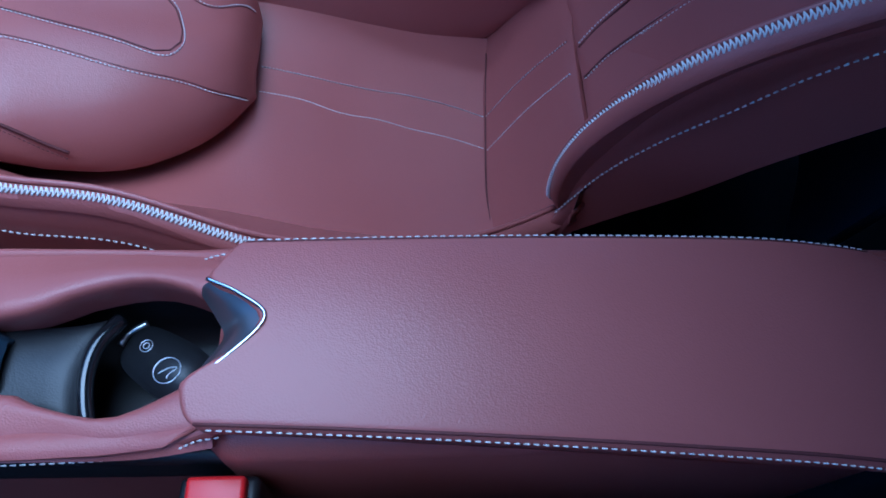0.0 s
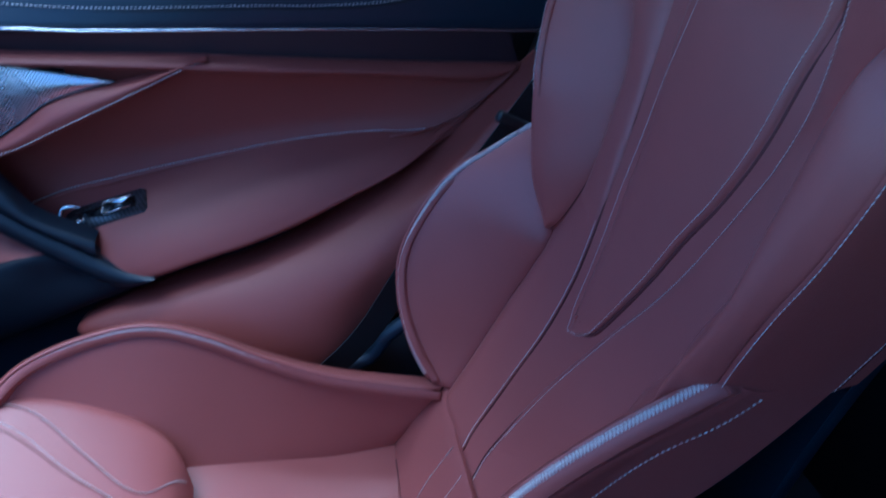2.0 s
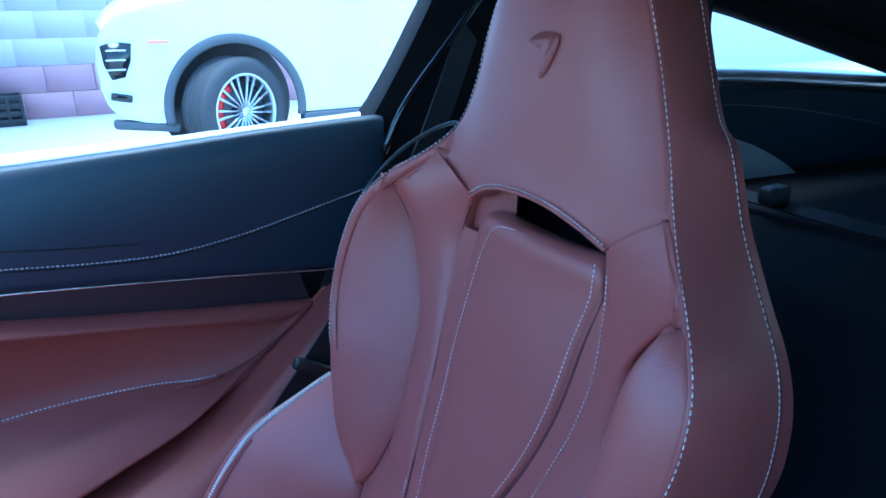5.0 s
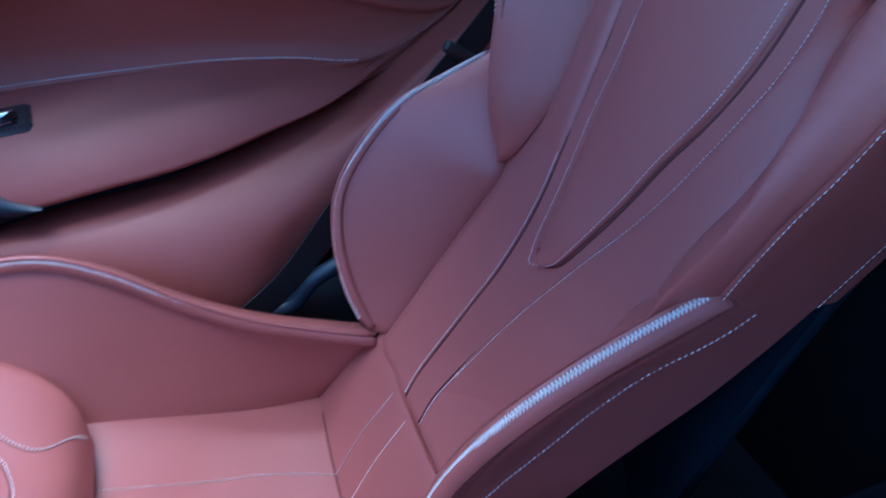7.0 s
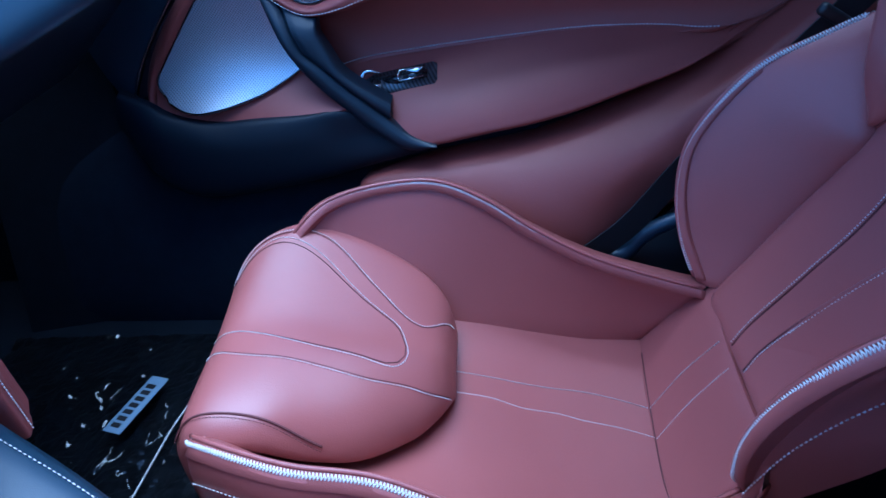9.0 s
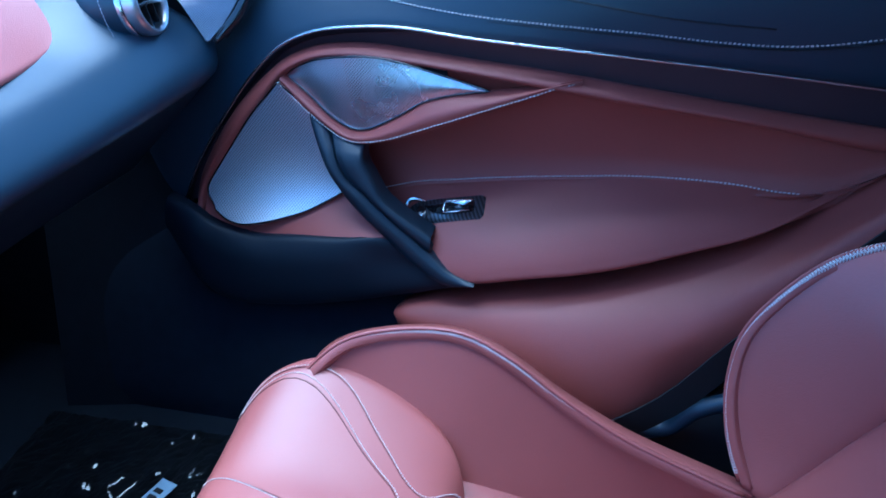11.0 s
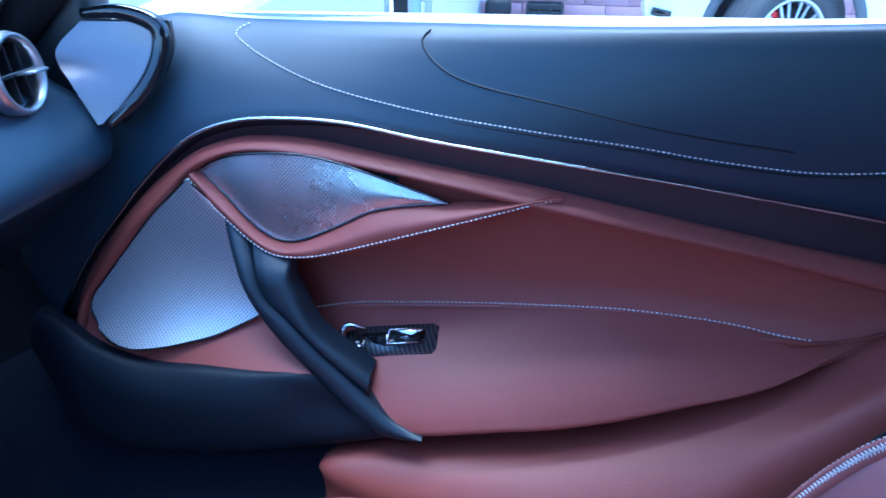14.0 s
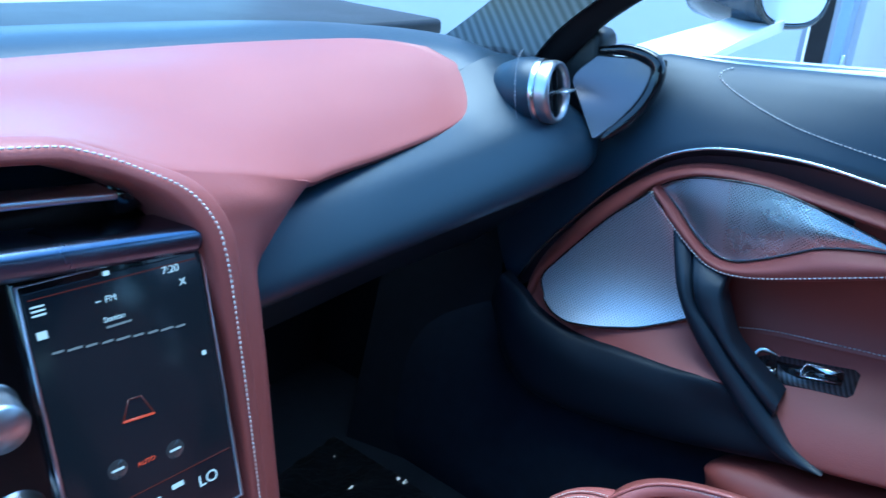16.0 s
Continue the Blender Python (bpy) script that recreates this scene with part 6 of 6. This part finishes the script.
part("stitching", dashes(even([(0.85, 0.865, 0.845), (1.1, 0.815, 0.862), (1.35, 0.765, 0.845), (1.6, 0.71, 0.80)], 60), 0.006, r=0.0012), DARKTHREAD, shell)
part("quarter_sill", tube([(0.74, 0.89, 0.89), (1.1, 0.82, 0.915), (1.75, 0.67, 0.87)], 0.022, 24, 8, 0.8), STEEL, shell, "pale quarter window sill")
part("rear_wall", move(block((0.03, 1.6, 0.86), 0), Matrix.Translation((1.78, 0.1, 0.43))), CARPET, shell, smooth=False)
# unseen plain wall, added to hold back light from the driver side
part("driver_blocker", move(block((1.5, 0.04, 0.80), 0), Matrix.Translation((-0.55, -0.80, 0.40))), CARPET, shell, "unseen dark wall that limits light from the driver side", smooth=False)
# taller unseen wall, added to shade the rear half of the cabin
part("rear_blocker", move(block((1.5, 0.04, 1.02), 0), Matrix.Translation((0.95, -0.80, 0.51))), CARPET, shell, "unseen dark wall that shades the rear of the cabin", smooth=False)
part("scuttle", move(block((0.35, 1.9, 0.03), 0.01), Matrix.Translation((-1.14, 0.1, 0.852)) @ Matrix.Rotation(radians(4), 4, "Y")), BLACK, shell)
part("bonnet", sheet(Surf([[(-1.25, -0.85, 0.84), (-1.3, 0.1, 0.87), (-1.25, 1.05, 0.84)], [(-1.8, -0.85, 0.76), (-1.8, 0.1, 0.78), (-1.8, 1.05, 0.76)], [(-2.4, -0.7, 0.55), (-2.5, 0.1, 0.56), (-2.4, 0.9, 0.55)]], toward=(0, 0, 4)), 20, 16, 0.01), bpy.data.materials["white_car_paint"], shell, "white painted bonnet")
part("carbon_trim", sheet(Surf([[(-0.68, 0.90, 0.822), (-0.88, 0.93, 0.832)], [(-0.62, 0.90, 0.885), (-0.80, 0.93, 0.885)], [(-0.42, 0.875, 1.02), (-0.62, 0.905, 1.0)]]), 12, 12, 0.006), carbon("carbon_fibre_bold", 0.016), shell, "carbon fibre pillar trim")
grille2 = thing("rear_speaker", "pale punched rear speaker grille in the quarter panel", "speaker", (1.2, 0.8, 0.73))
part("grille", sheet(Surf([[(1.0, 0.836, 0.80), (1.12, 0.81, 0.808), (1.24, 0.786, 0.792), (1.35, 0.764, 0.745), (1.46, 0.740, 0.672)], [(1.0, 0.84, 0.68), (1.2, 0.80, 0.670), (1.46, 0.742, 0.668)]]), 24, 10, 0.006), GRILLE, grille2)

sill = thing("door_sill", "red leather covered door sill beside the seat", "door sill", (0, 0.85, 0.05), kind="structure")
SIL = [[(-0.305, 0.91, 0.30), (-0.17, 0.92, 0.335), (0.0, 0.935, 0.36), (0.15, 0.945, 0.412), (0.28, 0.95, 0.472), (0.38, 0.955, 0.55), (0.48, 0.955, 0.625)],
       [(-0.312, 0.868, 0.312), (-0.17, 0.85, 0.335), (0.0, 0.85, 0.357), (0.15, 0.865, 0.400), (0.28, 0.885, 0.460), (0.38, 0.90, 0.538), (0.47, 0.91, 0.612)],
       [(-0.315, 0.845, 0.30), (-0.17, 0.81, 0.30), (0.0, 0.79, 0.31), (0.13, 0.80, 0.35), (0.24, 0.83, 0.42), (0.36, 0.86, 0.51), (0.46, 0.87, 0.59)],
       [(-0.31, 0.845, 0.27), (-0.17, 0.80, 0.25), (-0.05, 0.765, 0.235), (0.05, 0.76, 0.24), (0.14, 0.79, 0.30), (0.24, 0.80, 0.335), (0.36, 0.83, 0.43), (0.47, 0.85, 0.53)],
       [(-0.305, 0.838, 0.24), (-0.17, 0.80, 0.20), (-0.05, 0.768, 0.168), (0.05, 0.76, 0.162), (0.13, 0.785, 0.20), (0.22, 0.81, 0.28), (0.34, 0.835, 0.38), (0.46, 0.85, 0.47)]]
sil_s = Surf(SIL)
part("sill_cover", sheet(sil_s, 40, 24, 0.02, roll=0.010, wu=0.04, wv=0.08), LEATHER_SHADED, sill, "red leather sill cover")
part("sill_base", sheet(Surf([[(-0.05, 0.772, 0.16), (0.12, 0.79, 0.19), (0.30, 0.84, 0.34), (0.46, 0.87, 0.46)], [(-0.05, 0.76, 0.12), (0.16, 0.77, 0.15), (0.36, 0.80, 0.28), (0.52, 0.84, 0.42)], [(-0.05, 0.74, 0.03), (0.16, 0.74, 0.03), (0.36, 0.76, 0.03), (0.55, 0.8, 0.03)]]), 20, 12, 0.02), BLACK, sill)

belt = thing("seat_belt", "black seat belt with its buckle tongue beside the seat", "seat belt", (0.3, 0.8, 0.3))


def strap(pts, w, side):
    s = Surf([[tuple(Vector(p) + Vector(side) * w * k) for p in pts] for k in (-0.5, 0.5)])
    return sheet(s, 30, 2, 0.0025)


part("webbing", strap([(0.68, 0.86, 1.0), (0.58, 0.83, 0.82), (0.47, 0.81, 0.66), (0.395, 0.80, 0.57), (0.325, 0.795, 0.49), (0.26, 0.778, 0.422), (0.195, 0.765, 0.350), (0.12, 0.752, 0.258), (0.03, 0.74, 0.19)], 0.05, (0.62, 0.1, -0.62)), WEB, belt)
part("anchor", tube([(0.04, 0.765, 0.185), (0.12, 0.765, 0.200), (0.155, 0.765, 0.24), (0.21, 0.765, 0.268), (0.26, 0.765, 0.275)], 0.013, 30, 10), NAVY, belt, "dark curved belt anchor")
part("tongue", move(block((0.066, 0.016, 0.018), 0.006), Matrix.Translation((0.378, 0.788, 0.560)) @ Matrix.Rotation(radians(32), 4, "Y")), BLACK, belt)
part("rear_strap", strap([(1.1, 0.80, 0.735), (1.1, 0.70, 0.735), (1.1, 0.60, 0.733), (1.1, 0.42, 0.73), (1.1, 0.2, 0.73)], 0.03, (1, 0, 0.3)), WEB, belt)
part("rear_clip", move(block((0.05, 0.03, 0.03), 0.008), Matrix.Translation((1.09, 0.60, 0.748))), BLACK, belt)

mat_ = thing("floor_film", "crumpled clear plastic film on the black carpet", "floor cover", (-0.7, 0.45, 0.04))
FILM = bpy.data.materials.new("clear_film")
FILM.use_nodes = True
fb = FILM.node_tree.nodes["Principled BSDF"]
fb.inputs["Base Color"].default_value, fb.inputs["Roughness"].default_value = (0.012, 0.014, 0.018, 1), 0.3
fb.inputs["Coat Weight"].default_value = 0.8
fb.inputs["Coat Roughness"].default_value = 0.07
fn = FILM.node_tree.nodes.new("ShaderNodeTexNoise")
fn.inputs["Scale"].default_value, fn.inputs["Detail"].default_value, fn.inputs["Distortion"].default_value = 110, 6, 1.6
fbp = FILM.node_tree.nodes.new("ShaderNodeBump")
fbp.inputs["Strength"].default_value, fbp.inputs["Distance"].default_value = 0.9, 0.01
FILM.node_tree.links.new(fn.outputs["Fac"], fbp.inputs["Height"])
FILM.node_tree.links.new(fbp.outputs["Normal"], fb.inputs["Normal"])
bmf = bmesh.new()
bmesh.ops.create_grid(bmf, x_segments=90, y_segments=80, size=0.5)
for v in bmf.verts:
    q = Vector((v.co.x * 0.62 - 0.70, v.co.y * 0.62 + 0.47, 0))
    h = abs(noise.noise(q * 16)) * 0.012 + abs(noise.noise(q * 45)) * 0.009
    v.co = Vector((q.x, q.y, 0.032 + h))
part("film", bmf, FILM, mat_)
tagm = Matrix.Translation((-0.683, 0.586, 0.064)) @ Matrix.Rotation(radians(75), 4, "Z") @ Matrix.Rotation(radians(3), 4, "Y")
tag_ = part("label_tag", move(block((0.125, 0.034, 0.0015), 0.0005), tagm), mat("pale_blue_tag", (0.28, 0.36, 0.45), 0.5), mat_, "pale blue label")
for k in range(7):
    part("label_bar", move(block((0.009, 0.016, 0.0008), 0), tagm @ Matrix.Translation((-0.048 + 0.0145 * k, 0.002, 0.0011))), BLACK, tag_, smooth=False)
part("mat_edge", tube([(-0.640, 0.30, 0.045), (-0.629, 0.409, 0.047), (-0.615, 0.539, 0.048), (-0.605, 0.60, 0.045)], 0.0016, 30, 6), THREAD, mat_, "pale bound edge")



# ---- outside ----
GZ = -0.06
CONC = mat("pale_concrete", (0.40, 0.41, 0.42), 0.8, spots=0.1, scale=1.5, grain=0.3, grain_scale=60)
WALLW = mat("pale_block_paint", (0.56, 0.55, 0.60), 0.8, spots=0.06, scale=2, grain=0.3, grain_scale=80)
WALLR = mat("red_block_paint", (0.48, 0.30, 0.34), 0.8, spots=0.1, scale=3, grain=0.3, grain_scale=80)
WHITE = bpy.data.materials["white_car_paint"]
RUBBER = mat("tyre_rubber", (0.06, 0.06, 0.065), 0.8, grain=0.3, grain_scale=120)
WPLASTIC = mat("white_plastic", (0.8, 0.8, 0.8), 0.4)
MIRROR = mat("mirror_glass", (0.9, 0.92, 0.95), 0.02, 1.0, spots=0.0)
g = bmesh.new()
bmesh.ops.create_grid(g, x_segments=8, y_segments=8, size=60)
tagged(solid("ground", move(g, Matrix.Translation((0, 0, GZ))), CONC, "pale concrete floor of the yard", "ground"), kind="structure")

mirror = thing("wing_mirror", "white wing mirror with a dark housing on a broad arm", "wing mirror", (-0.6, 1.1, 0.80))
FACE = Matrix.Translation((-0.43, 1.31, 0.932)) @ Vector((0.93, -0.36, 0.02)).to_track_quat("Z", "Y").to_matrix().to_4x4()


def oval(w, h, k, n=40):
    """A rounded outline, fuller at one end."""
    out = []
    for i in range(n):
        a = 2 * math.pi * i / n
        c, s_ = math.cos(a), math.sin(a)
        out.append((w * math.copysign(abs(c) ** 0.75, c), h * math.copysign(abs(s_) ** 0.8, s_) * (1 + k * c)))
    return out


def cup(rings):
    """A closed hull through outlines (width, height, fullness, x shift, depth)."""
    bm = bmesh.new()
    rr = [[bm.verts.new((a + dx, b, d)) for a, b in oval(w, h, k)] for w, h, k, dx, d in rings]
    for p, q in zip(rr, rr[1:]):
        for i in range(40):
            bm.faces.new((p[i], p[(i + 1) % 40], q[(i + 1) % 40], q[i]))
    bm.faces.new(rr[0])
    bm.faces.new(list(reversed(rr[-1])))
    bmesh.ops.recalc_face_normals(bm, faces=bm.faces)
    return bm


part("housing", move(cup([(0.090, 0.058, 0.08, 0, -0.004), (0.098, 0.066, 0.08, 0, -0.002), (0.103, 0.070, 0.08, 0, -0.03), (0.100, 0.068, 0.08, 0.0, -0.10), (0.082, 0.056, 0.05, 0.0, -0.16), (0.045, 0.03, 0, 0, -0.19), (0.015, 0.01, 0, 0, -0.20)]), FACE), mat("dark_blue_lacquer", (0.02, 0.03, 0.05), 0.2, coat=0.6), mirror, "dark lacquered mirror housing")
part("rim", move(tube([(a, b, 0.0) for a, b in oval(0.096, 0.064, 0.08)] + [(*oval(0.096, 0.064, 0.08)[0], 0.0)], 0.005, 80, 8), FACE), GLOSS, mirror)
part("glass", move(prism(oval(0.090, 0.058, 0.08), 0.003), FACE @ Matrix.Translation((0, 0, 0.0))), MIRROR, mirror, "mirror glass", smooth=False)
part("arm", sheet(Surf([[(-0.78, 1.08, 0.80), (-0.66, 1.10, 0.82), (-0.56, 1.18, 0.858), (-0.50, 1.28, 0.885)], [(-0.60, 1.10, 0.79), (-0.53, 1.13, 0.81), (-0.47, 1.20, 0.85), (-0.43, 1.28, 0.88)]], toward=(-0.5, 0.9, 1.3)), 20, 8, 0.02), WHITE, mirror, "white painted mirror arm")

WY = 8.25
wall = thing("wall_far", "painted block wall with a red lower band", "wall", (0, WY, 0), kind="structure")
part("wall_core", move(block((16, 0.2, 4.0), 0), Matrix.Translation((7.2, WY + 0.12, GZ + 2.0))), WALLW, wall, smooth=False)
bk = mesh_of("block", block((0.452, 0.03, 0.262), 0.003, 1), WALLR)
bw = mesh_of("block", block((0.4568, 0.03, 0.2658), 0.002, 1), mat("faded_lilac_block_paint", (0.60, 0.55, 0.61), 0.8, spots=0.06, scale=2, grain=0.3, grain_scale=80))
for r in range(7):
    for c in range(16):
        ob = new("block", bk if r < 2 else bw)
        ob.location = (-0.58 + 0.458 * c + (0.229 if r % 2 else 0), WY + 0.006, GZ + 0.132 + 0.267 * r)
        ob.parent = wall
        ob.matrix_parent_inverse = wall.matrix_basis.inverted()
side = thing("wall_side", "pale painted side wall with a small white box", "wall", (-0.9, 6, 0), kind="structure")
part("wall_panel", move(block((0.16, 3.5, 4.0), 0), Matrix.Translation((-0.88, 6.5, GZ + 2))), WALLW, side, smooth=False)
part("wall_box", move(block((0.05, 0.10, 0.15), 0.02), Matrix.Translation((-0.785, 6.6, 0.575))), WPLASTIC, side, "small white wall box")
hall = thing("wall_near", "pale wall with an open doorway and a steel frame", "wall", (-1.5, 4.5, 0), kind="structure")
part("wall_panel", move(block((5.0, 0.16, 4.0), 0), Matrix.Translation((-3.57, 4.62, GZ + 2))), WALLW, hall, smooth=False)
part("door_frame", move(block((0.06, 0.2, 2.3), 0.006), Matrix.Translation((-0.86, 4.60, GZ + 1.15))), mat("blue_grey_steel", (0.30, 0.36, 0.48), 0.4, spots=0.05), hall, "blue-grey steel door frame")
# thin black sheet stands in for the shade of the room beyond
part("room_shade", move(block((0.30, 0.05, 2.3), 0), Matrix.Translation((-1.0, 5.2, GZ + 1.15))), BLACK, hall, "black sheet for the shade behind the doorway", smooth=False)
part("hinge", move(block((0.02, 0.03, 0.10), 0.004), Matrix.Translation((-0.815, 4.50, 0.48))), STEEL, hall)
part("hinge", move(block((0.02, 0.03, 0.10), 0.004), Matrix.Translation((-0.815, 4.50, 0.20))), STEEL, hall)
bag = thing("plastic_bag", "crumpled white bag on the floor by the doorway", "bag", (-0.95, 4.6, GZ))
bb = bmesh.new()
bmesh.ops.create_icosphere(bb, subdivisions=3, radius=0.16)
for v in bb.verts:
    v.co = v.co * (1 + 0.25 * noise.noise(v.co * 14)) * 0.9
    v.co.z = max(v.co.z, -0.11)
part("bag_film", move(bb, Matrix.Translation((-0.96, 4.55, GZ + 0.14))), WPLASTIC, bag)

stand = thing("jack_stand", "black post stand with a heavy foot against the wall", "stand", (-0.6, 8.0, GZ))
BLK = mat("black_rubberised", (0.03, 0.032, 0.036), 0.6, spots=0.2)
part("foot", move(block((0.28, 0.24, 0.30), 0.05), Matrix.Translation((-0.60, 8.0, GZ + 0.17))), BLK, stand)
part("post", tube([(-0.59, 8.0, GZ + 0.28), (-0.50, 8.02, GZ + 0.62), (-0.49, 8.02, GZ + 0.75)], 0.04, 12, 10), BLK, stand)
part("head", move(lathe([(0.03, -0.06), (0.06, -0.05), (0.06, 0.05), (0.04, 0.06), (0.0, 0.06)], 20), Matrix.Translation((-0.485, 8.02, GZ + 0.82))), BLK, stand)
crate = thing("milk_crate", "black slotted plastic crate on the floor", "crate", (-0.1, 7.95, GZ))
for k in range(4):
    for dx, dy, w, d in ((0, -0.16, 0.39, 0.02), (0, 0.16, 0.39, 0.02), (-0.185, 0, 0.02, 0.33), (0.185, 0, 0.02, 0.33)):
        part("slat", move(block((w, d, 0.05), 0.006), Matrix.Translation((-0.10 + dx, 8.0 + dy, GZ + 0.045 + 0.075 * k))), BLK, crate)
for dx in (-0.18, -0.06, 0.06, 0.18):
    part("rib", move(block((0.03, 0.026, 0.29), 0.004), Matrix.Translation((-0.10 + dx, 7.84, GZ + 0.15))), BLK, crate)
part("base", move(block((0.38, 0.33, 0.02), 0.004), Matrix.Translation((-0.10, 8.0, GZ + 0.012))), BLK, crate)

# white car parked beyond the window
suv = thing("parked_car", "white parked car with black arch trim and multi-spoke wheels", "car", (1.45, 5.0, GZ))
SY = 4.98
NOSE = [(0.60, 0.86), (0.56, 0.72), (0.55, 0.52), (0.62, 0.36), (0.86, 0.27)]


arch_c, arch_r = Vector((1.42, 0, 0.35)), 0.485
outline = [(0.60, 0.90), (0.68, 0.98), (0.98, 1.06), (1.5, 1.12), (2.2, 1.15), (5.0, 1.15), (5.0, 0.28), (1.90, 0.28)]
outline += [(arch_c.x + arch_r * math.cos(a), arch_c.z + arch_r * math.sin(a)) for a in (radians(-8 + 196 * k / 24) for k in range(25))]
outline += [(0.86, 0.27), (0.62, 0.36), (0.55, 0.52), (0.56, 0.72)]
fl = prism(outline, 0.06, 0.012)
part("front_wing", move(fl, Matrix.Translation((0, SY + 0.06, 0)) @ Matrix.Rotation(radians(90), 4, "X")), WHITE, suv, "white body side", smooth=False)
bonnet_s = Surf([[(0.60, SY + 0.03, 0.90), (0.69, SY + 0.03, 0.985), (1.0, SY + 0.03, 1.065), (1.5, SY + 0.03, 1.122), (2.2, SY + 0.03, 1.152), (5.0, SY + 0.03, 1.152)], [(0.615, SY + 0.3, 0.92), (0.70, SY + 0.3, 1.02), (1.0, SY + 0.3, 1.13), (1.6, SY + 0.25, 1.20), (2.3, SY + 0.2, 1.25), (5.0, SY + 0.2, 1.25)], [(0.665, SY + 0.95, 0.93), (0.76, SY + 0.95, 1.04), (1.0, SY + 0.95, 1.16), (1.7, SY + 0.95, 1.24), (2.4, SY + 0.9, 1.3), (5.0, SY + 0.9, 1.3)]], toward=(1.5, 3, 6))
part("bonnet", sheet(bonnet_s, 40, 12, 0.02), WHITE, suv)
part("nose", sheet(Surf([[(x + 0.004, SY + 0.01, z) for x, z in NOSE], [(x + 0.015, SY + 0.35, z) for x, z in NOSE], [(x + 0.09, SY + 0.95, z) for x, z in NOSE]], toward=(-2, 4, 1)), 20, 10, 0.03), WHITE, suv, "white front bumper")
part("wheel_well", move(lathe([(0.47, -0.30), (0.48, 0.02), (0.0, 0.3)], 40), Matrix.Translation((1.42, SY + 0.30, 0.36)) @ Matrix.Rotation(radians(90), 4, "X")), BLACK, suv)
part("arch_trim", tube([(arch_c.x + 0.475 * math.cos(a), SY - 0.004, arch_c.z + 0.475 * math.sin(a)) for a in (radians(-10 + 200 * k / 30) for k in range(31))], 0.034, 60, 8, 0.5, up=(0, 1, 0)), mat("grey_arch_plastic", (0.10, 0.105, 0.115), 0.6), suv, "dark plastic wheel arch trim")
part("side_skirt", move(block((3.1, 0.10, 0.08), 0.02), Matrix.Translation((3.45, SY + 0.03, 0.235))), bpy.data.materials["grey_arch_plastic"], suv)
part("chin", move(block((0.42, 0.10, 0.06), 0.02), Matrix.Translation((0.80, SY + 0.05, 0.265)) @ Matrix.Rotation(radians(8), 4, "Y")), bpy.data.materials["grey_arch_plastic"], suv)
intake = part("side_intake", move(prism([(0.575, 0.80), (0.66, 0.825), (0.765, 0.81), (0.745, 0.70), (0.70, 0.60), (0.62, 0.585), (0.585, 0.68)], 0.02, 0.004), Matrix.Translation((0, SY + 0.004, 0)) @ Matrix.Rotation(radians(90), 4, "X")), GLOSS, suv, "dark side air intake")
for k in range(3):
    part("intake_slat", move(block((0.12, 0.012, 0.012), 0.003), Matrix.Translation((0.665 - 0.008 * k, SY - 0.02, 0.77 - 0.06 * k))), STEEL, intake)
part("fog_lamp", move(block((0.13, 0.03, 0.05), 0.01), Matrix.Translation((0.66, SY - 0.005, 0.47)) @ Matrix.Rotation(radians(12), 4, "Y")), GLOSS, suv)
part("side_marker", move(block((0.13, 0.012, 0.018), 0.004), Matrix.Translation((0.93, SY - 0.004, 0.815))), mat("amber_lens", (0.7, 0.25, 0.15), 0.2), suv, "amber side marker")
part("car_mirror", move(block((0.10, 0.20, 0.14), 0.04), Matrix.Translation((2.32, SY - 0.12, 1.16))), mat("pale_blue_paint", (0.25, 0.33, 0.42), 0.3), suv)
wheel = new("wheel")
wheel.parent = suv
wheel.matrix_basis = Matrix.Translation(suv.location).inverted() @ Matrix.Translation((1.455, SY - 0.03, 0.32)) @ Matrix.Rotation(radians(24), 4, "Z") @ Matrix.Rotation(radians(90), 4, "X")


def wpart(name, bm, material, label="", smooth=True):
    ob = new(name, mesh_of(name, bm, material, smooth))
    ob.parent = wheel
    return tagged(ob, label)


wpart("tyre", lathe([(0.268, 0.02), (0.29, 0.045), (0.34, 0.05), (0.372, 0.03), (0.381, 0.005)] + [q for k in range(5) for q in ((0.381, -0.02 - 0.04 * k), (0.373, -0.024 - 0.04 * k), (0.373, -0.03 - 0.04 * k), (0.381, -0.034 - 0.04 * k))] + [(0.37, -0.22), (0.27, -0.23)], 60), RUBBER, "black tyre")
wpart("rim", lathe([(0.272, 0.025), (0.262, 0.03), (0.252, 0.02), (0.245, -0.02), (0.24, -0.2)], 60), STEEL, "silver rim")
wpart("hub", lathe([(0.0, 0.012), (0.035, 0.012), (0.05, 0.0), (0.055, -0.03)], 24), STEEL)
spoke = mesh_of("spoke", prism([(0.03, -0.012), (0.14, -0.010), (0.255, -0.016), (0.255, 0.004), (0.14, 0.002), (0.03, 0.004)], 0.025, 0.003), STEEL)
for k in range(20):
    ob = new("spoke", spoke)
    ob.parent = wheel
    ob.matrix_basis = Matrix.Rotation(radians(36 * (k // 2) + (6 if k % 2 else -6)), 4, "Z") @ (Matrix.Diagonal((1, -1, 1, 1)) if k % 2 else Matrix.Identity(4)) @ Matrix.Translation((0, 0.0, -0.012))
wpart("brake_disc", lathe([(0.0, -0.06), (0.21, -0.06), (0.21, -0.09), (0.0, -0.09)], 40), mat("brake_iron", (0.12, 0.12, 0.13), 0.4, 0.8))
wpart("brake_caliper", tube([(0.195 * math.cos(a), 0.195 * math.sin(a), -0.055) for a in (radians(118 + 12 * k) for k in range(9))], 0.05, 24, 8, 0.7), REDPLASTIC, "red brake caliper")
